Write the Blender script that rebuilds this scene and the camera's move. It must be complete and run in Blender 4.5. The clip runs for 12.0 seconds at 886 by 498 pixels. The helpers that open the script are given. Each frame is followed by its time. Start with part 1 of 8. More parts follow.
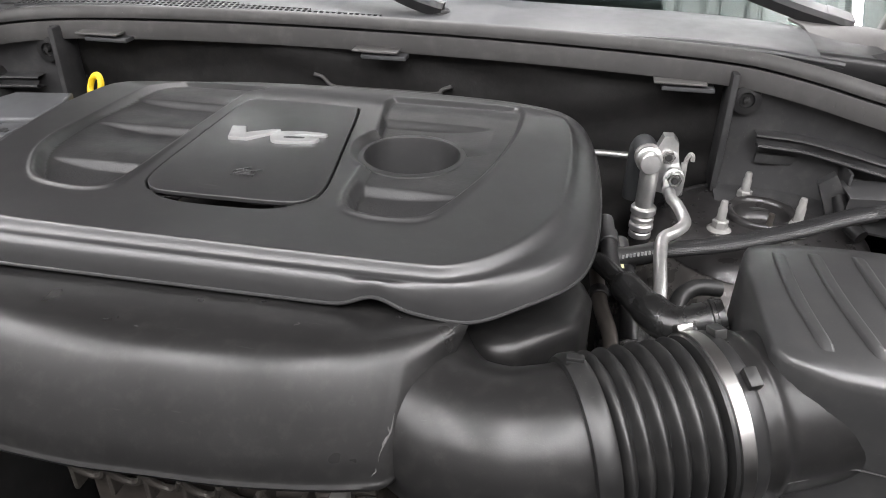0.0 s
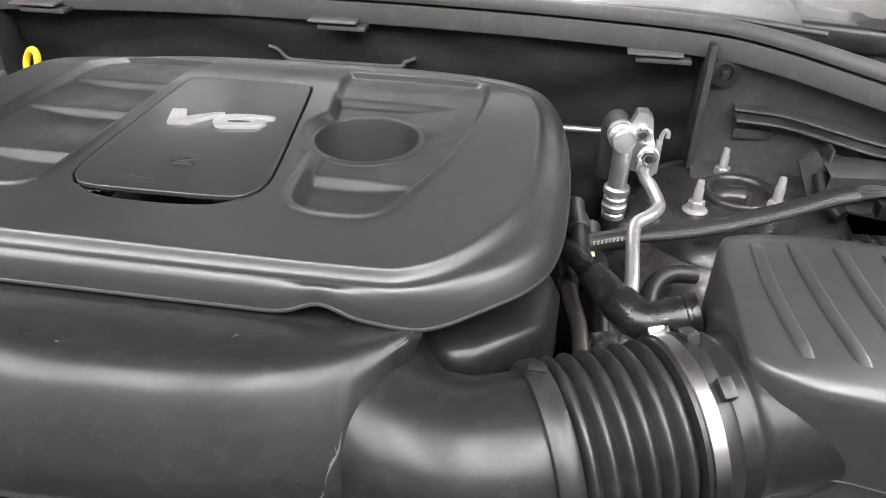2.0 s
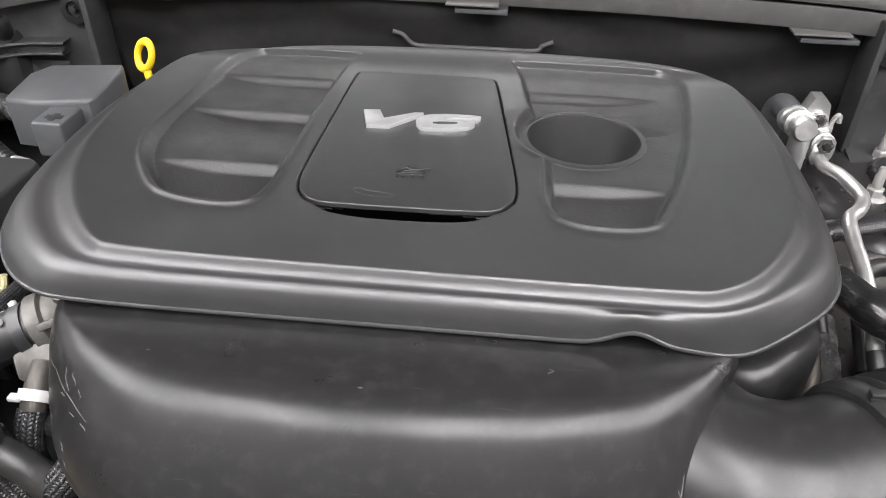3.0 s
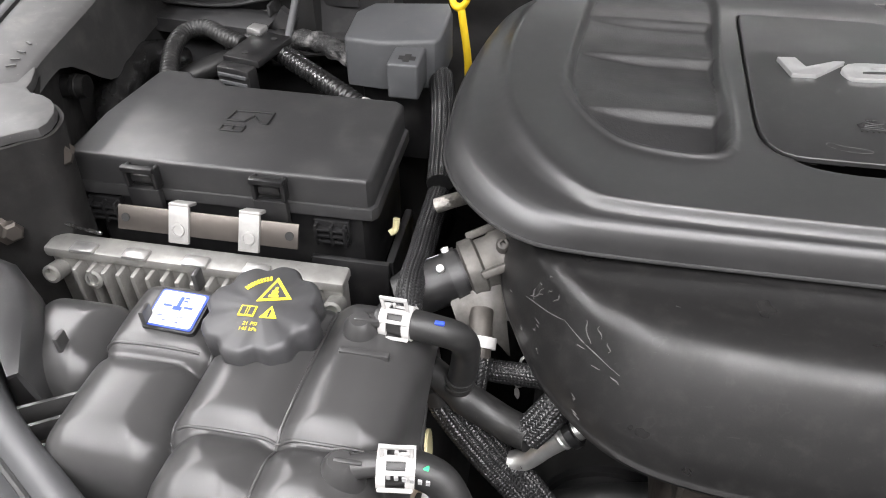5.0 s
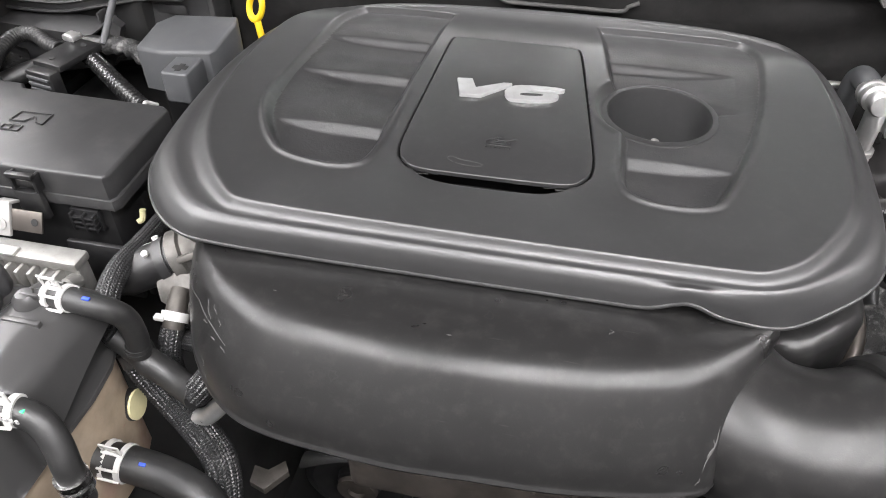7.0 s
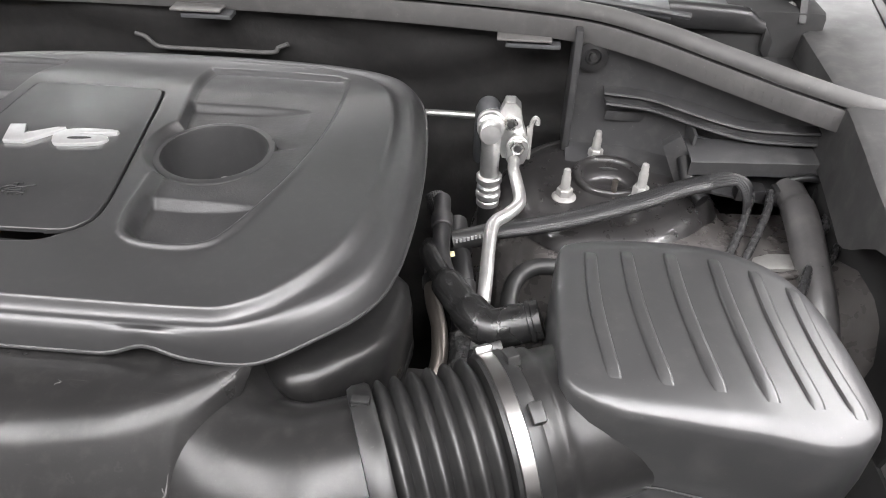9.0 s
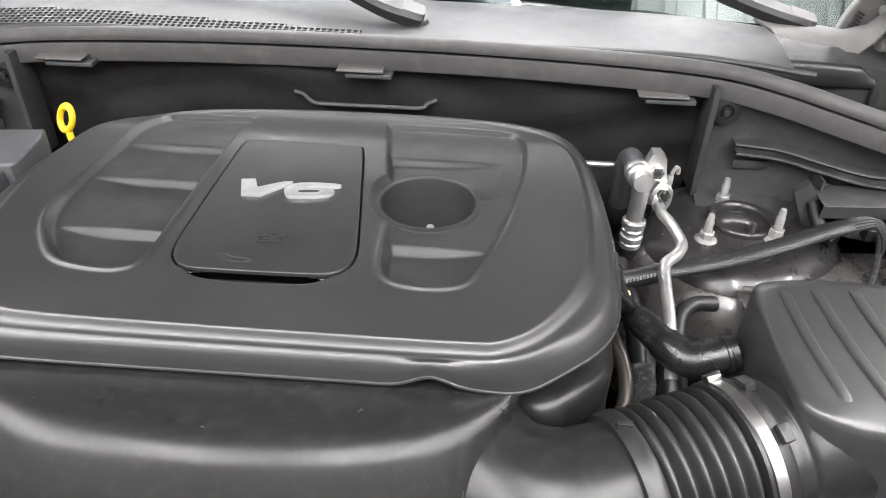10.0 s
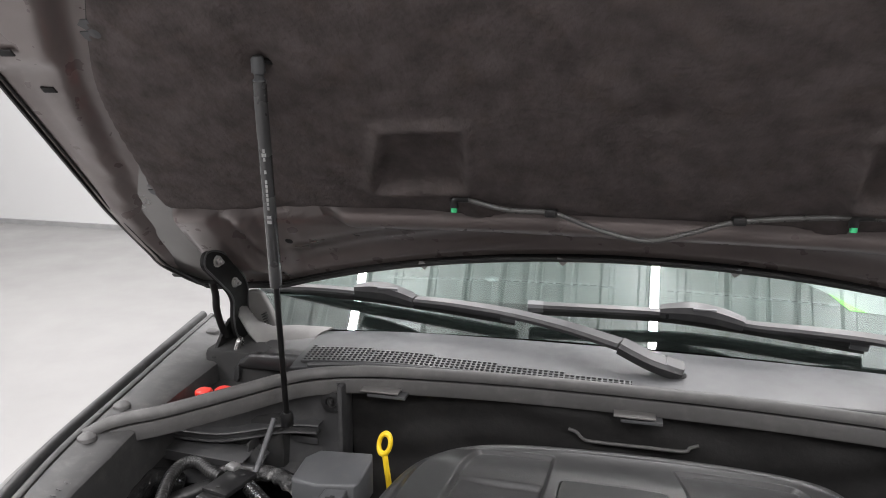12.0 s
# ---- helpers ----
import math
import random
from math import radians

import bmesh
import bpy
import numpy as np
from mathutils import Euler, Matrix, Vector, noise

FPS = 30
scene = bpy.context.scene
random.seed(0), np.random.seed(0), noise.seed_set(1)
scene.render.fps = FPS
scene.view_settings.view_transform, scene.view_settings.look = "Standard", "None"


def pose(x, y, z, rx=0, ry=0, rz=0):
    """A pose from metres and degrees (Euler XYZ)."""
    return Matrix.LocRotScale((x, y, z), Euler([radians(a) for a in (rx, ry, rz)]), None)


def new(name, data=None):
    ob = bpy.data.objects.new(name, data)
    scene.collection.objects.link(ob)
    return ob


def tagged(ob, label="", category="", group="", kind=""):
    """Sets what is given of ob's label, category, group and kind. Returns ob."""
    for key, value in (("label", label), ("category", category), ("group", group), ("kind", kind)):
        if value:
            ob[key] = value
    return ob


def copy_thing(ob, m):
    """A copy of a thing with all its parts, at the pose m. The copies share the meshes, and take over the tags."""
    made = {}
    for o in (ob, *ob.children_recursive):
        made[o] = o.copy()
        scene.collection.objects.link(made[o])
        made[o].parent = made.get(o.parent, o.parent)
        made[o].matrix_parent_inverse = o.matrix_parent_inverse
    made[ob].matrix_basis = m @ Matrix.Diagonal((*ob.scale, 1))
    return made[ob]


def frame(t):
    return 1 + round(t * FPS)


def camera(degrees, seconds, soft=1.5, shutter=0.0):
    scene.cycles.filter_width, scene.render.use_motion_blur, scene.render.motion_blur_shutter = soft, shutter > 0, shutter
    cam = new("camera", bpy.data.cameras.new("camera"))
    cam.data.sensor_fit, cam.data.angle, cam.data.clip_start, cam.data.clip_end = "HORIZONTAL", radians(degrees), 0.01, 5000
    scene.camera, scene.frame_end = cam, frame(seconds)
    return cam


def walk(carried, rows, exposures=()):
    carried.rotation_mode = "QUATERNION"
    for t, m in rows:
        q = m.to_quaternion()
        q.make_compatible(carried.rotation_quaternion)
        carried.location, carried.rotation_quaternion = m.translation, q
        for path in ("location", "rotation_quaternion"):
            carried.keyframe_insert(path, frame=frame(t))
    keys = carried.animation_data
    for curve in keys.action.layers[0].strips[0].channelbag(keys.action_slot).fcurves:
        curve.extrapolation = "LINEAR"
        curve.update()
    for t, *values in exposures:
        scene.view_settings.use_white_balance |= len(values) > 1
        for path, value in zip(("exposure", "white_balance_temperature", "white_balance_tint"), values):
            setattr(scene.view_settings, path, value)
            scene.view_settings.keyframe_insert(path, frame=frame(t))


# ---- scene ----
cam = camera(62.5, 12.0, soft=1.0)
PATH = [
    (0, 0.2630, 0.0000, 1.3200, 60.000, -0.800, 11.300),
    (0.5, 0.2941, 0.0298, 1.3094, 58.615, -0.796, 10.986),
    (1, 0.3149, 0.0421, 1.3104, 57.645, -0.848, 10.416),
    (1.5, 0.3049, 0.0466, 1.3104, 57.183, -0.810, 10.082),
    (2, 0.2730, 0.0526, 1.3212, 56.953, -0.843, 9.685),
    (2.5, 0.1760, 0.0659, 1.3267, 56.463, -0.867, 8.141),
    (3, 0.0560, 0.0769, 1.3223, 54.462, -0.929, 6.206),
    (3.5, -0.0771, 0.0845, 1.3255, 52.125, -0.918, 5.601),
    (3.7, -0.1195, 0.0815, 1.3290, 51.851, -1.000, 5.747),
    (4.5, -0.2350, 0.0650, 1.3240, 50.200, -0.300, 8.400),
    (5.3, -0.2096, 0.0396, 1.3245, 48.968, 0.196, 11.400),
    (5.5, -0.1984, 0.0319, 1.3259, 48.521, 0.209, 12.068),
    (6, -0.1566, 0.0262, 1.3461, 47.880, 0.216, 12.780),
    (6.5, -0.0669, 0.0204, 1.3744, 48.020, 0.035, 12.666),
    (7, 0.0488, 0.0388, 1.3899, 48.141, -0.107, 12.320),
    (7.5, 0.1875, 0.0704, 1.3825, 48.585, -0.266, 11.685),
    (7.7, 0.2420, 0.0820, 1.3790, 48.800, -0.300, 11.400),
    (8.5, 0.3750, 0.1050, 1.3740, 50.500, -0.750, 7.800),
    (9.3, 0.3145, 0.0805, 1.3855, 52.550, -1.180, 4.750),
    (9.5, 0.2802, 0.0672, 1.4000, 52.906, -1.173, 4.711),
    (10, 0.1691, 0.0286, 1.4171, 54.801, -1.125, 4.614),
    (10.5, 0.0605, -0.0241, 1.4640, 58.022, -0.944, 6.018),
    (11, -0.0016, -0.0748, 1.5138, 67.224, -0.519, 9.926),
    (11.5, -0.0322, -0.1025, 1.5310, 74.589, -0.424, 12.792),
    (12, -0.0379, -0.1168, 1.5371, 77.191, -0.430, 13.581),
]
EXPOSURES = [(0.0, 1.46), (0.5, 1.66), (1.5, 1.84), (2.5, 1.80), (3.7, 1.68), (5.3, 1.55), (6.5, 1.64), (7.0, 1.86), (7.5, 2.10), (9.5, 1.90), (10.2, 1.86), (10.7, 1.74), (11.0, 1.60), (11.3, 1.34), (11.6, 1.14), (12.0, 0.98)]
walk(cam, [(t, pose(x, y, z, rx, ry, rz)) for t, x, y, z, rx, ry, rz in PATH], EXPOSURES)

# ---- light ----
world = bpy.data.worlds.new("world")
scene.world = world
world.use_nodes = True
world.node_tree.nodes["Background"].inputs[0].default_value = (0.9, 0.95, 1.0, 1)
world.node_tree.nodes["Background"].inputs[1].default_value = 0.05
TUBE_X = (-5.0, -3.35, -1.56, 0.22, 1.57, 3.2, 4.9)
TUBE_POWER = 150.0
CEIL, TUBE_Z = 5.2, 4.44
for tx in TUBE_X:
    lamp_data = bpy.data.lights.new("tube_lamp", "AREA")
    lamp_data.shape, lamp_data.size, lamp_data.size_y = "RECTANGLE", 0.045, 10.0
    lamp_data.energy, lamp_data.color = TUBE_POWER, (1.0, 0.968, 0.985)
    lamp = new("tube_lamp", lamp_data)
    lamp.location = (tx, 0.6, TUBE_Z)
    # second lamp facing up, added to brighten the roof decking
    up_data = bpy.data.lights.new("added_uplight", "AREA")
    up_data.shape, up_data.size, up_data.size_y = "RECTANGLE", 0.045, 10.0
    up_data.energy, up_data.color = TUBE_POWER * 0.42, (1.0, 0.968, 0.985)
    up_lamp = new("added_uplight", up_data)
    up_lamp.location, up_lamp.rotation_euler = (tx, 0.6, TUBE_Z + 0.145), (math.pi, 0, 0)


# ---- helpers for meshes ----
def rrect(hx, hy, r):
    """Outline of a rectangle with rounded corners."""
    return [(sx * (hx - r) + r * math.cos(a), sy * (hy - r) + r * math.sin(a)) for sx, sy, a0 in ((1, 1, 0), (-1, 1, 90), (-1, -1, 180), (1, -1, 270)) for a in [radians(a0 + k * 22.5) for k in range(5)]]


def root_of(ob):
    while ob.parent:
        ob = ob.parent
    return ob


def finish(me, angle=38):
    for p in me.polygons:
        p.use_smooth = True
    me.set_sharp_from_angle(angle=radians(angle))


def part(name, bm, material, parent, label="", angle=38):
    """One mesh object from a bmesh in world coordinates, under a thing or a part."""
    me = bpy.data.meshes.new(name)
    bm.to_mesh(me)
    bm.free()
    me.transform(Matrix.Translation(-root_of(parent).location))
    me.materials.append(material)
    finish(me, angle)
    ob = new(name, me)
    ob.parent = parent
    return tagged(ob, label=label)


def solo(name, bm, material, label, category="", group="", kind="", angle=38):
    """A thing that is one mesh; its origin lies at the middle of its base."""
    me = bpy.data.meshes.new(name)
    bm.to_mesh(me)
    bm.free()
    co = np.empty(len(me.vertices) * 3)
    me.vertices.foreach_get("co", co)
    co = co.reshape(-1, 3)
    base = Vector(((co[:, 0].min() + co[:, 0].max()) / 2, (co[:, 1].min() + co[:, 1].max()) / 2, co[:, 2].min()))
    me.transform(Matrix.Translation(-base))
    me.materials.append(material)
    finish(me, angle)
    ob = new(name, me)
    ob.location = base
    return tagged(ob, label, category, group, kind)


def thing(name, loc, label, category="", group="", kind=""):
    ob = new(name)
    ob.location = loc
    ob.empty_display_size = 0.02
    return tagged(ob, label, category, group, kind)


def add_mesh(bm, verts, faces):
    vs = [bm.verts.new(v) for v in verts]
    for f in faces:
        try:
            bm.faces.new([vs[i] for i in f])
        except ValueError:
            pass
    return vs


def box(bm, lo, hi, bevel=0.0, seg=2, m=None):
    """A box from corner to corner with rounded edges."""
    r = bmesh.ops.create_cube(bm, size=1)
    vs = r["verts"]
    for v in vs:
        v.co = Vector([lo[i] + (v.co[i] + 0.5) * (hi[i] - lo[i]) for i in range(3)])
    if bevel:
        es = list({e for v in vs for e in v.link_edges})
        r = bmesh.ops.bevel(bm, geom=vs + es, offset=bevel, segments=seg, profile=0.5, affect="EDGES")
        vs = list({v for f in r["faces"] for v in f.verts} | {v for v in vs if v.is_valid})
    if m is not None:
        vs = [v for v in vs if v.is_valid]
        bmesh.ops.transform(bm, matrix=m, verts=vs)
    return vs


def nb():
    return bmesh.new()


def chaikin(pts, n=2, closed=True):
    pts = [np.array(p, float) for p in pts]
    for _ in range(n):
        out = []
        k = len(pts)
        for i in range(k if closed else k - 1):
            a, b = pts[i], pts[(i + 1) % k]
            out += [a * 0.75 + b * 0.25, a * 0.25 + b * 0.75]
        if not closed:
            out = [pts[0]] + out + [pts[-1]]
        pts = out
    return np.array(pts)


def resample(pts, n, closed=True):
    p = np.array(pts, float)
    if closed:
        p = np.vstack([p, p[:1]])
    d = np.r_[0, np.cumsum(np.linalg.norm(np.diff(p, axis=0), axis=1))]
    s = np.linspace(0, d[-1], n + 1 if closed else n)
    q = np.stack([np.interp(s, d, p[:, i]) for i in range(p.shape[1])], 1)
    return q[:-1] if closed else q


def spline(pts, res=8):
    """A smooth line through the points."""
    p = [np.array(q, float) for q in pts]
    if len(p) == 2:
        return np.array([p[0] + (p[1] - p[0]) * i / res for i in range(res + 1)])
    p = [2 * p[0] - p[1]] + p + [2 * p[-1] - p[-2]]
    out = []
    for i in range(1, len(p) - 2):
        a, b, c, d = p[i - 1:i + 3]
        for k in range(res):
            t = k / res
            out.append(0.5 * (2 * b + (c - a) * t + (2 * a - 5 * b + 4 * c - d) * t * t + (3 * b - a - 3 * c + d) * t ** 3))
    out.append(p[-2])
    return np.array(out)


def tube(bm, pts, r, seg=12, step=None, res=8, caps=True, flat=1.0, curved=True):
    """A round bar along a line. r: radius, or a function of (metres along, angle)."""
    line = spline(pts, res) if curved else np.array(pts, float)
    if step:
        n = max(3, int(np.linalg.norm(np.diff(line, axis=0), axis=1).sum() / step))
        line = resample(line, n, False)
    tan = np.gradient(line, axis=0)
    tan /= np.linalg.norm(tan, axis=1)[:, None]
    dist = np.r_[0, np.cumsum(np.linalg.norm(np.diff(line, axis=0), axis=1))]
    up = np.array([0, 0, 1.0]) if abs(tan[0][2]) < 0.9 else np.array([1.0, 0, 0])
    u = np.cross(tan[0], up)
    u /= np.linalg.norm(u)
    rings = []
    for i, (c, t) in enumerate(zip(line, tan)):
        u = u - t * (u @ t)
        u /= np.linalg.norm(u)
        w = np.cross(t, u)
        ring = []
        for k in range(seg):
            a = 2 * math.pi * k / seg
            rr = r(dist[i], a) if callable(r) else r
            ring.append(bm.verts.new(c + u * (rr * math.cos(a)) + w * (rr * flat * math.sin(a))))
        rings.append(ring)
    for a, b in zip(rings, rings[1:]):
        for k in range(seg):
            bm.faces.new((a[k], b[k], b[(k + 1) % seg], a[(k + 1) % seg]))
    if caps:
        bm.faces.new(rings[0])
        bm.faces.new(rings[-1][::-1])
    return bm


def braid(r, n=24, pitch=0.0027, depth=0.050):
    """Radius of a woven sleeve: columns of strands slanting to and fro."""
    def radius(s, a):
        c = (a / (2 * math.pi) * n) % n
        f = c - math.floor(c)
        slant = (f - 0.5) * (1 if int(c) % 2 else -1)
        return r * (1 + depth * (math.sin(math.pi * f) ** 0.5 - 0.6) + depth * 0.8 * math.sin(2 * math.pi * (s / pitch + slant * 0.9)))
    return radius


def convolute(r, pitch=0.006, depth=0.09):
    """Radius of a corrugated conduit."""
    return lambda s, a: r * (1 + depth * math.sin(2 * math.pi * s / pitch))


def lathe(bm, profile, m, seg=32, wave=None, closed=True):
    """Turns (radius, height) pairs about the z axis of m."""
    rings = []
    for rad, h in profile:
        ring = []
        for k in range(seg):
            a = 2 * math.pi * k / seg
            rr = rad * (wave(a, h) if wave else 1)
            ring.append(bm.verts.new(m @ Vector((rr * math.cos(a), rr * math.sin(a), h))))
        rings.append(ring)
    for a, b in zip(rings, rings[1:]):
        for k in range(seg):
            bm.faces.new((a[k], a[(k + 1) % seg], b[(k + 1) % seg], b[k]))
    if closed and profile[0][0] > 1e-6:
        bm.faces.new(rings[0][::-1])
    if closed and profile[-1][0] > 1e-6:
        bm.faces.new(rings[-1])
    return bm


def prism(bm, poly, z0, z1, bevel=0.0, seg=2, m=None, zf=None):
    """A slab with the outline poly from z0 to z1; zf(x, y) lifts it."""
    n = len(poly)
    b = max(bevel, 0)
    c = np.mean(np.array(poly, float), axis=0)
    p = np.array(poly, float)
    e = np.roll(p, -1, 0) - np.roll(p, 1, 0)
    nrm = np.stack([e[:, 1], -e[:, 0]], 1)
    nrm /= np.linalg.norm(nrm, axis=1)[:, None] + 1e-12
    if np.sum(nrm * (p - c)) < 0:
        nrm = -nrm
    levels = [(0, z0), (0, z1)]
    if b:
        levels = [(0, z0)] + [(b * (1 - math.cos(t)), z1 - b + b * math.sin(t)) for t in [i * math.pi / 2 / seg for i in range(seg + 1)]]
    rings = []
    for off, z in levels:
        ring = []
        for i in range(n):
            x, y = p[i] - nrm[i] * off
            v = Vector((x, y, z + (zf(x, y) if zf else 0)))
            ring.append(bm.verts.new(m @ v if m is not None else v))
        rings.append(ring)
    for a, q in zip(rings, rings[1:]):
        for k in range(n):
            bm.faces.new((a[k], a[(k + 1) % n], q[(k + 1) % n], q[k]))
    bm.faces.new(rings[-1])
    bm.faces.new(rings[0][::-1])
    bmesh.ops.recalc_face_normals(bm, faces=bm.faces)
    return bm


def strip(bm, rows_, closed=False):
    """A skin over rows of points of equal length."""
    grid = [[bm.verts.new(v) for v in row] for row in rows_]
    for a, b in zip(grid, grid[1:]):
        for k in range(len(a) - 1 + (1 if closed else 0)):
            bm.faces.new((a[k], a[(k + 1) % len(a)], b[(k + 1) % len(a)], b[k]))
    return grid


def thicken(bm, d):
    """Gives an open skin a thickness along its normals."""
    bmesh.ops.recalc_face_normals(bm, faces=bm.faces)
    bmesh.ops.solidify(bm, geom=bm.faces[:] + bm.edges[:] + bm.verts[:], thickness=d)
    return bm


def signed(points, poly):
    """Distance from points to a closed outline, negative inside."""
    p = np.asarray(points, float)
    best = np.full(len(p), 1e9)
    inside = np.zeros(len(p), bool)
    for a, b in zip(poly, np.roll(poly, -1, 0)):
        e, w = b - a, p - a
        t = np.clip((w @ e) / (e @ e + 1e-18), 0, 1)
        best = np.minimum(best, np.linalg.norm(w - t[:, None] * e, axis=1))
        cross = (a[1] > p[:, 1]) != (b[1] > p[:, 1])
        inside ^= cross & (p[:, 0] < (b[0] - a[0]) * (p[:, 1] - a[1]) / (b[1] - a[1] + 1e-18) + a[0])
    return np.where(inside, -best, best)


def step_(a, b, x):
    t = np.clip((x - a) / (b - a), 0, 1)
    return t * t * (3 - 2 * t)


def axis_to(a, b):
    """A pose at a whose z axis points to b."""
    a, b = Vector(a), Vector(b)
    return Matrix.Translation(a) @ (b - a).to_track_quat("Z", "Y").to_matrix().to_4x4()


# ---- materials ----
def surface(name, base, rough=0.5, metal=0.0, vary=0.15, big=6.0, grain=900.0, bump=0.15, dust=0.0, dust_colour=(0.30, 0.29, 0.27),
            dust_scale=45.0, scratch=0.0, coat=0.0, spec=0.5, rough_vary=0.12, bump_mid=0.0, mid=40.0, spots=0.0):
    """A material with colour variation at two scales, fine relief, dust specks and scuffs."""
    m = bpy.data.materials.new(name)
    m.use_nodes = True
    nt = m.node_tree
    out = nt.nodes["Principled BSDF"]
    link = nt.links.new

    def node(kind, **values):
        n = nt.nodes.new(kind)
        for k, v in values.items():
            n.inputs[k].default_value = v
        return n

    at = nt.nodes.new("ShaderNodeTexCoord").outputs["Object"]

    def noise_at(scale, detail=4.0, rough_=0.55):
        n = node("ShaderNodeTexNoise", Scale=scale, Detail=detail, Roughness=rough_)
        link(at, n.inputs["Vector"])
        return n.outputs["Fac"]

    def ranged(value, a, b, c, d):
        n = nt.nodes.new("ShaderNodeMapRange")
        link(value, n.inputs[0])
        for i, v in zip((1, 2, 3, 4), (a, b, c, d)):
            n.inputs[i].default_value = v
        return n.outputs[0]

    def mixed(fac, a, b):
        n = nt.nodes.new("ShaderNodeMix")
        n.data_type = "RGBA"
        link(fac, n.inputs[0])
        for i, v in ((6, a), (7, b)):
            if isinstance(v, tuple):
                n.inputs[i].default_value = (*v[:3], 1)
            else:
                link(v, n.inputs[i])
        return n.outputs[2]

    lo = tuple(c * (1 - vary) for c in base)
    hi = tuple(min(1.0, c * (1 + vary)) for c in base)
    wide = noise_at(big, 5.0, 0.6)
    colour = mixed(ranged(wide, 0.3, 0.7, 0, 1), lo, hi)
    r_out = ranged(noise_at(big * 4.3, 3.0, 0.5), 0.25, 0.75, rough - rough_vary * 0.6, min(1.0, rough + rough_vary))
    if dust:
        specks = ranged(noise_at(dust_scale, 5.0, 0.6), 0.50, 0.80, 0, dust)
        colour = mixed(specks, colour, dust_colour)
        tiny = ranged(noise_at(dust_scale * 9, 2.0, 0.5), 0.70, 0.78, 0, min(1.0, dust * 1.6))
        colour = mixed(tiny, colour, dust_colour)
    if scratch:
        st = nt.nodes.new("ShaderNodeMapping")
        st.inputs["Scale"].default_value = (9, 150, 60)
        st.inputs["Rotation"].default_value = (0.4, 0.2, 0.7)
        link(at, st.inputs[0])
        sn = node("ShaderNodeTexNoise", Scale=3.0, Detail=3.0, Roughness=0.5)
        link(st.outputs[0], sn.inputs["Vector"])
        colour = mixed(ranged(sn.outputs["Fac"], 0.70, 0.76, 0, scratch), colour, (0.35, 0.34, 0.33))
    if spots:
        # dried water spots: sparse thin rings
        cell = node("ShaderNodeTexVoronoi", Scale=75.0)
        bent = nt.nodes.new("ShaderNodeMixRGB")
        bent.inputs[0].default_value = 0.012
        wob = node("ShaderNodeTexNoise", Scale=160.0, Detail=2.0)
        link(at, wob.inputs["Vector"])
        link(at, bent.inputs[1])
        link(wob.outputs["Color"], bent.inputs[2])
        link(bent.outputs[0], cell.inputs["Vector"])
        band = nt.nodes.new("ShaderNodeMath")
        band.operation = "MULTIPLY"
        link(ranged(cell.outputs["Distance"], 0.16, 0.22, 0, 1), band.inputs[0])
        link(ranged(cell.outputs["Distance"], 0.24, 0.30, 1, 0), band.inputs[1])
        pick = nt.nodes.new("ShaderNodeSeparateColor")
        link(cell.outputs["Color"], pick.inputs[0])
        some = nt.nodes.new("ShaderNodeMath")
        some.operation = "MULTIPLY"
        link(band.outputs[0], some.inputs[0])
        link(ranged(pick.outputs[0], 0.80, 0.95, 0, spots), some.inputs[1])
        colour = mixed(some.outputs[0], colour, (0.30, 0.29, 0.28))
    link(colour, out.inputs["Base Color"])
    link(r_out, out.inputs["Roughness"])
    out.inputs["Metallic"].default_value = metal
    out.inputs["Specular IOR Level"].default_value = spec
    if coat:
        out.inputs["Coat Weight"].default_value = coat
        out.inputs["Coat Roughness"].default_value = 0.08
    if bump:
        b = node("ShaderNodeBump", Strength=bump, Distance=0.00012)
        link(noise_at(grain, 3.0, 0.6), b.inputs["Height"])
        last = b
        if bump_mid:
            c = node("ShaderNodeBump", Strength=bump_mid, Distance=0.003)
            link(noise_at(mid, 5.0, 0.6), c.inputs["Height"])
            link(b.outputs[0], c.inputs["Normal"])
            last = c
        link(last.outputs[0], out.inputs["Normal"])
    return m


M_COVER = surface("satin_black_plastic", (0.018, 0.018, 0.0184), 0.38, grain=900, bump=0.25, dust=0.025, dust_scale=140, spec=0.85, vary=0.10, big=5, rough_vary=0.06)
M_TEXT = surface("grained_black_plastic", (0.020, 0.020, 0.0204), 0.46, grain=420, bump=1.0, dust=0.04, spec=0.46, bump_mid=0.12, mid=330)
M_DUCT = surface("scuffed_black_plastic", (0.012, 0.0118, 0.0118), 0.29, grain=900, bump=0.30, dust=0.035, dust_scale=110, scratch=0.04, vary=0.10, rough_vary=0.04, spots=0.02, spec=0.38)
M_DARK = surface("dark_plastic", (0.010, 0.010, 0.0105), 0.36, grain=1500, bump=0.2, dust=0.06)
M_BOX = surface("fuse_box_plastic", (0.026, 0.026, 0.0266), 0.36, grain=1000, bump=0.35, dust=0.05)
M_GREY = surface("grey_plastic", (0.058, 0.060, 0.063), 0.5, grain=1500, bump=0.2, dust=0.06)
M_RUBBER = surface("rubber", (0.014, 0.014, 0.014), 0.45, grain=900, bump=0.25, dust=0.08)
M_BELLOWS = surface("ribbed_rubber", (0.011, 0.011, 0.011), 0.36, grain=900, bump=0.2, dust=0.04)
M_SEAL = surface("seal_rubber", (0.070, 0.068, 0.067), 0.62, grain=700, bump=0.3, dust=0.12)
M_BRAID = surface("braided_sleeve", (0.013, 0.013, 0.0135), 0.36, grain=900, bump=1.0, vary=0.5, big=420)
M_TANK = surface("tank_plastic", (0.037, 0.0366, 0.0366), 0.30, grain=1200, bump=0.12, dust=0.02, vary=0.06, rough_vary=0.02)
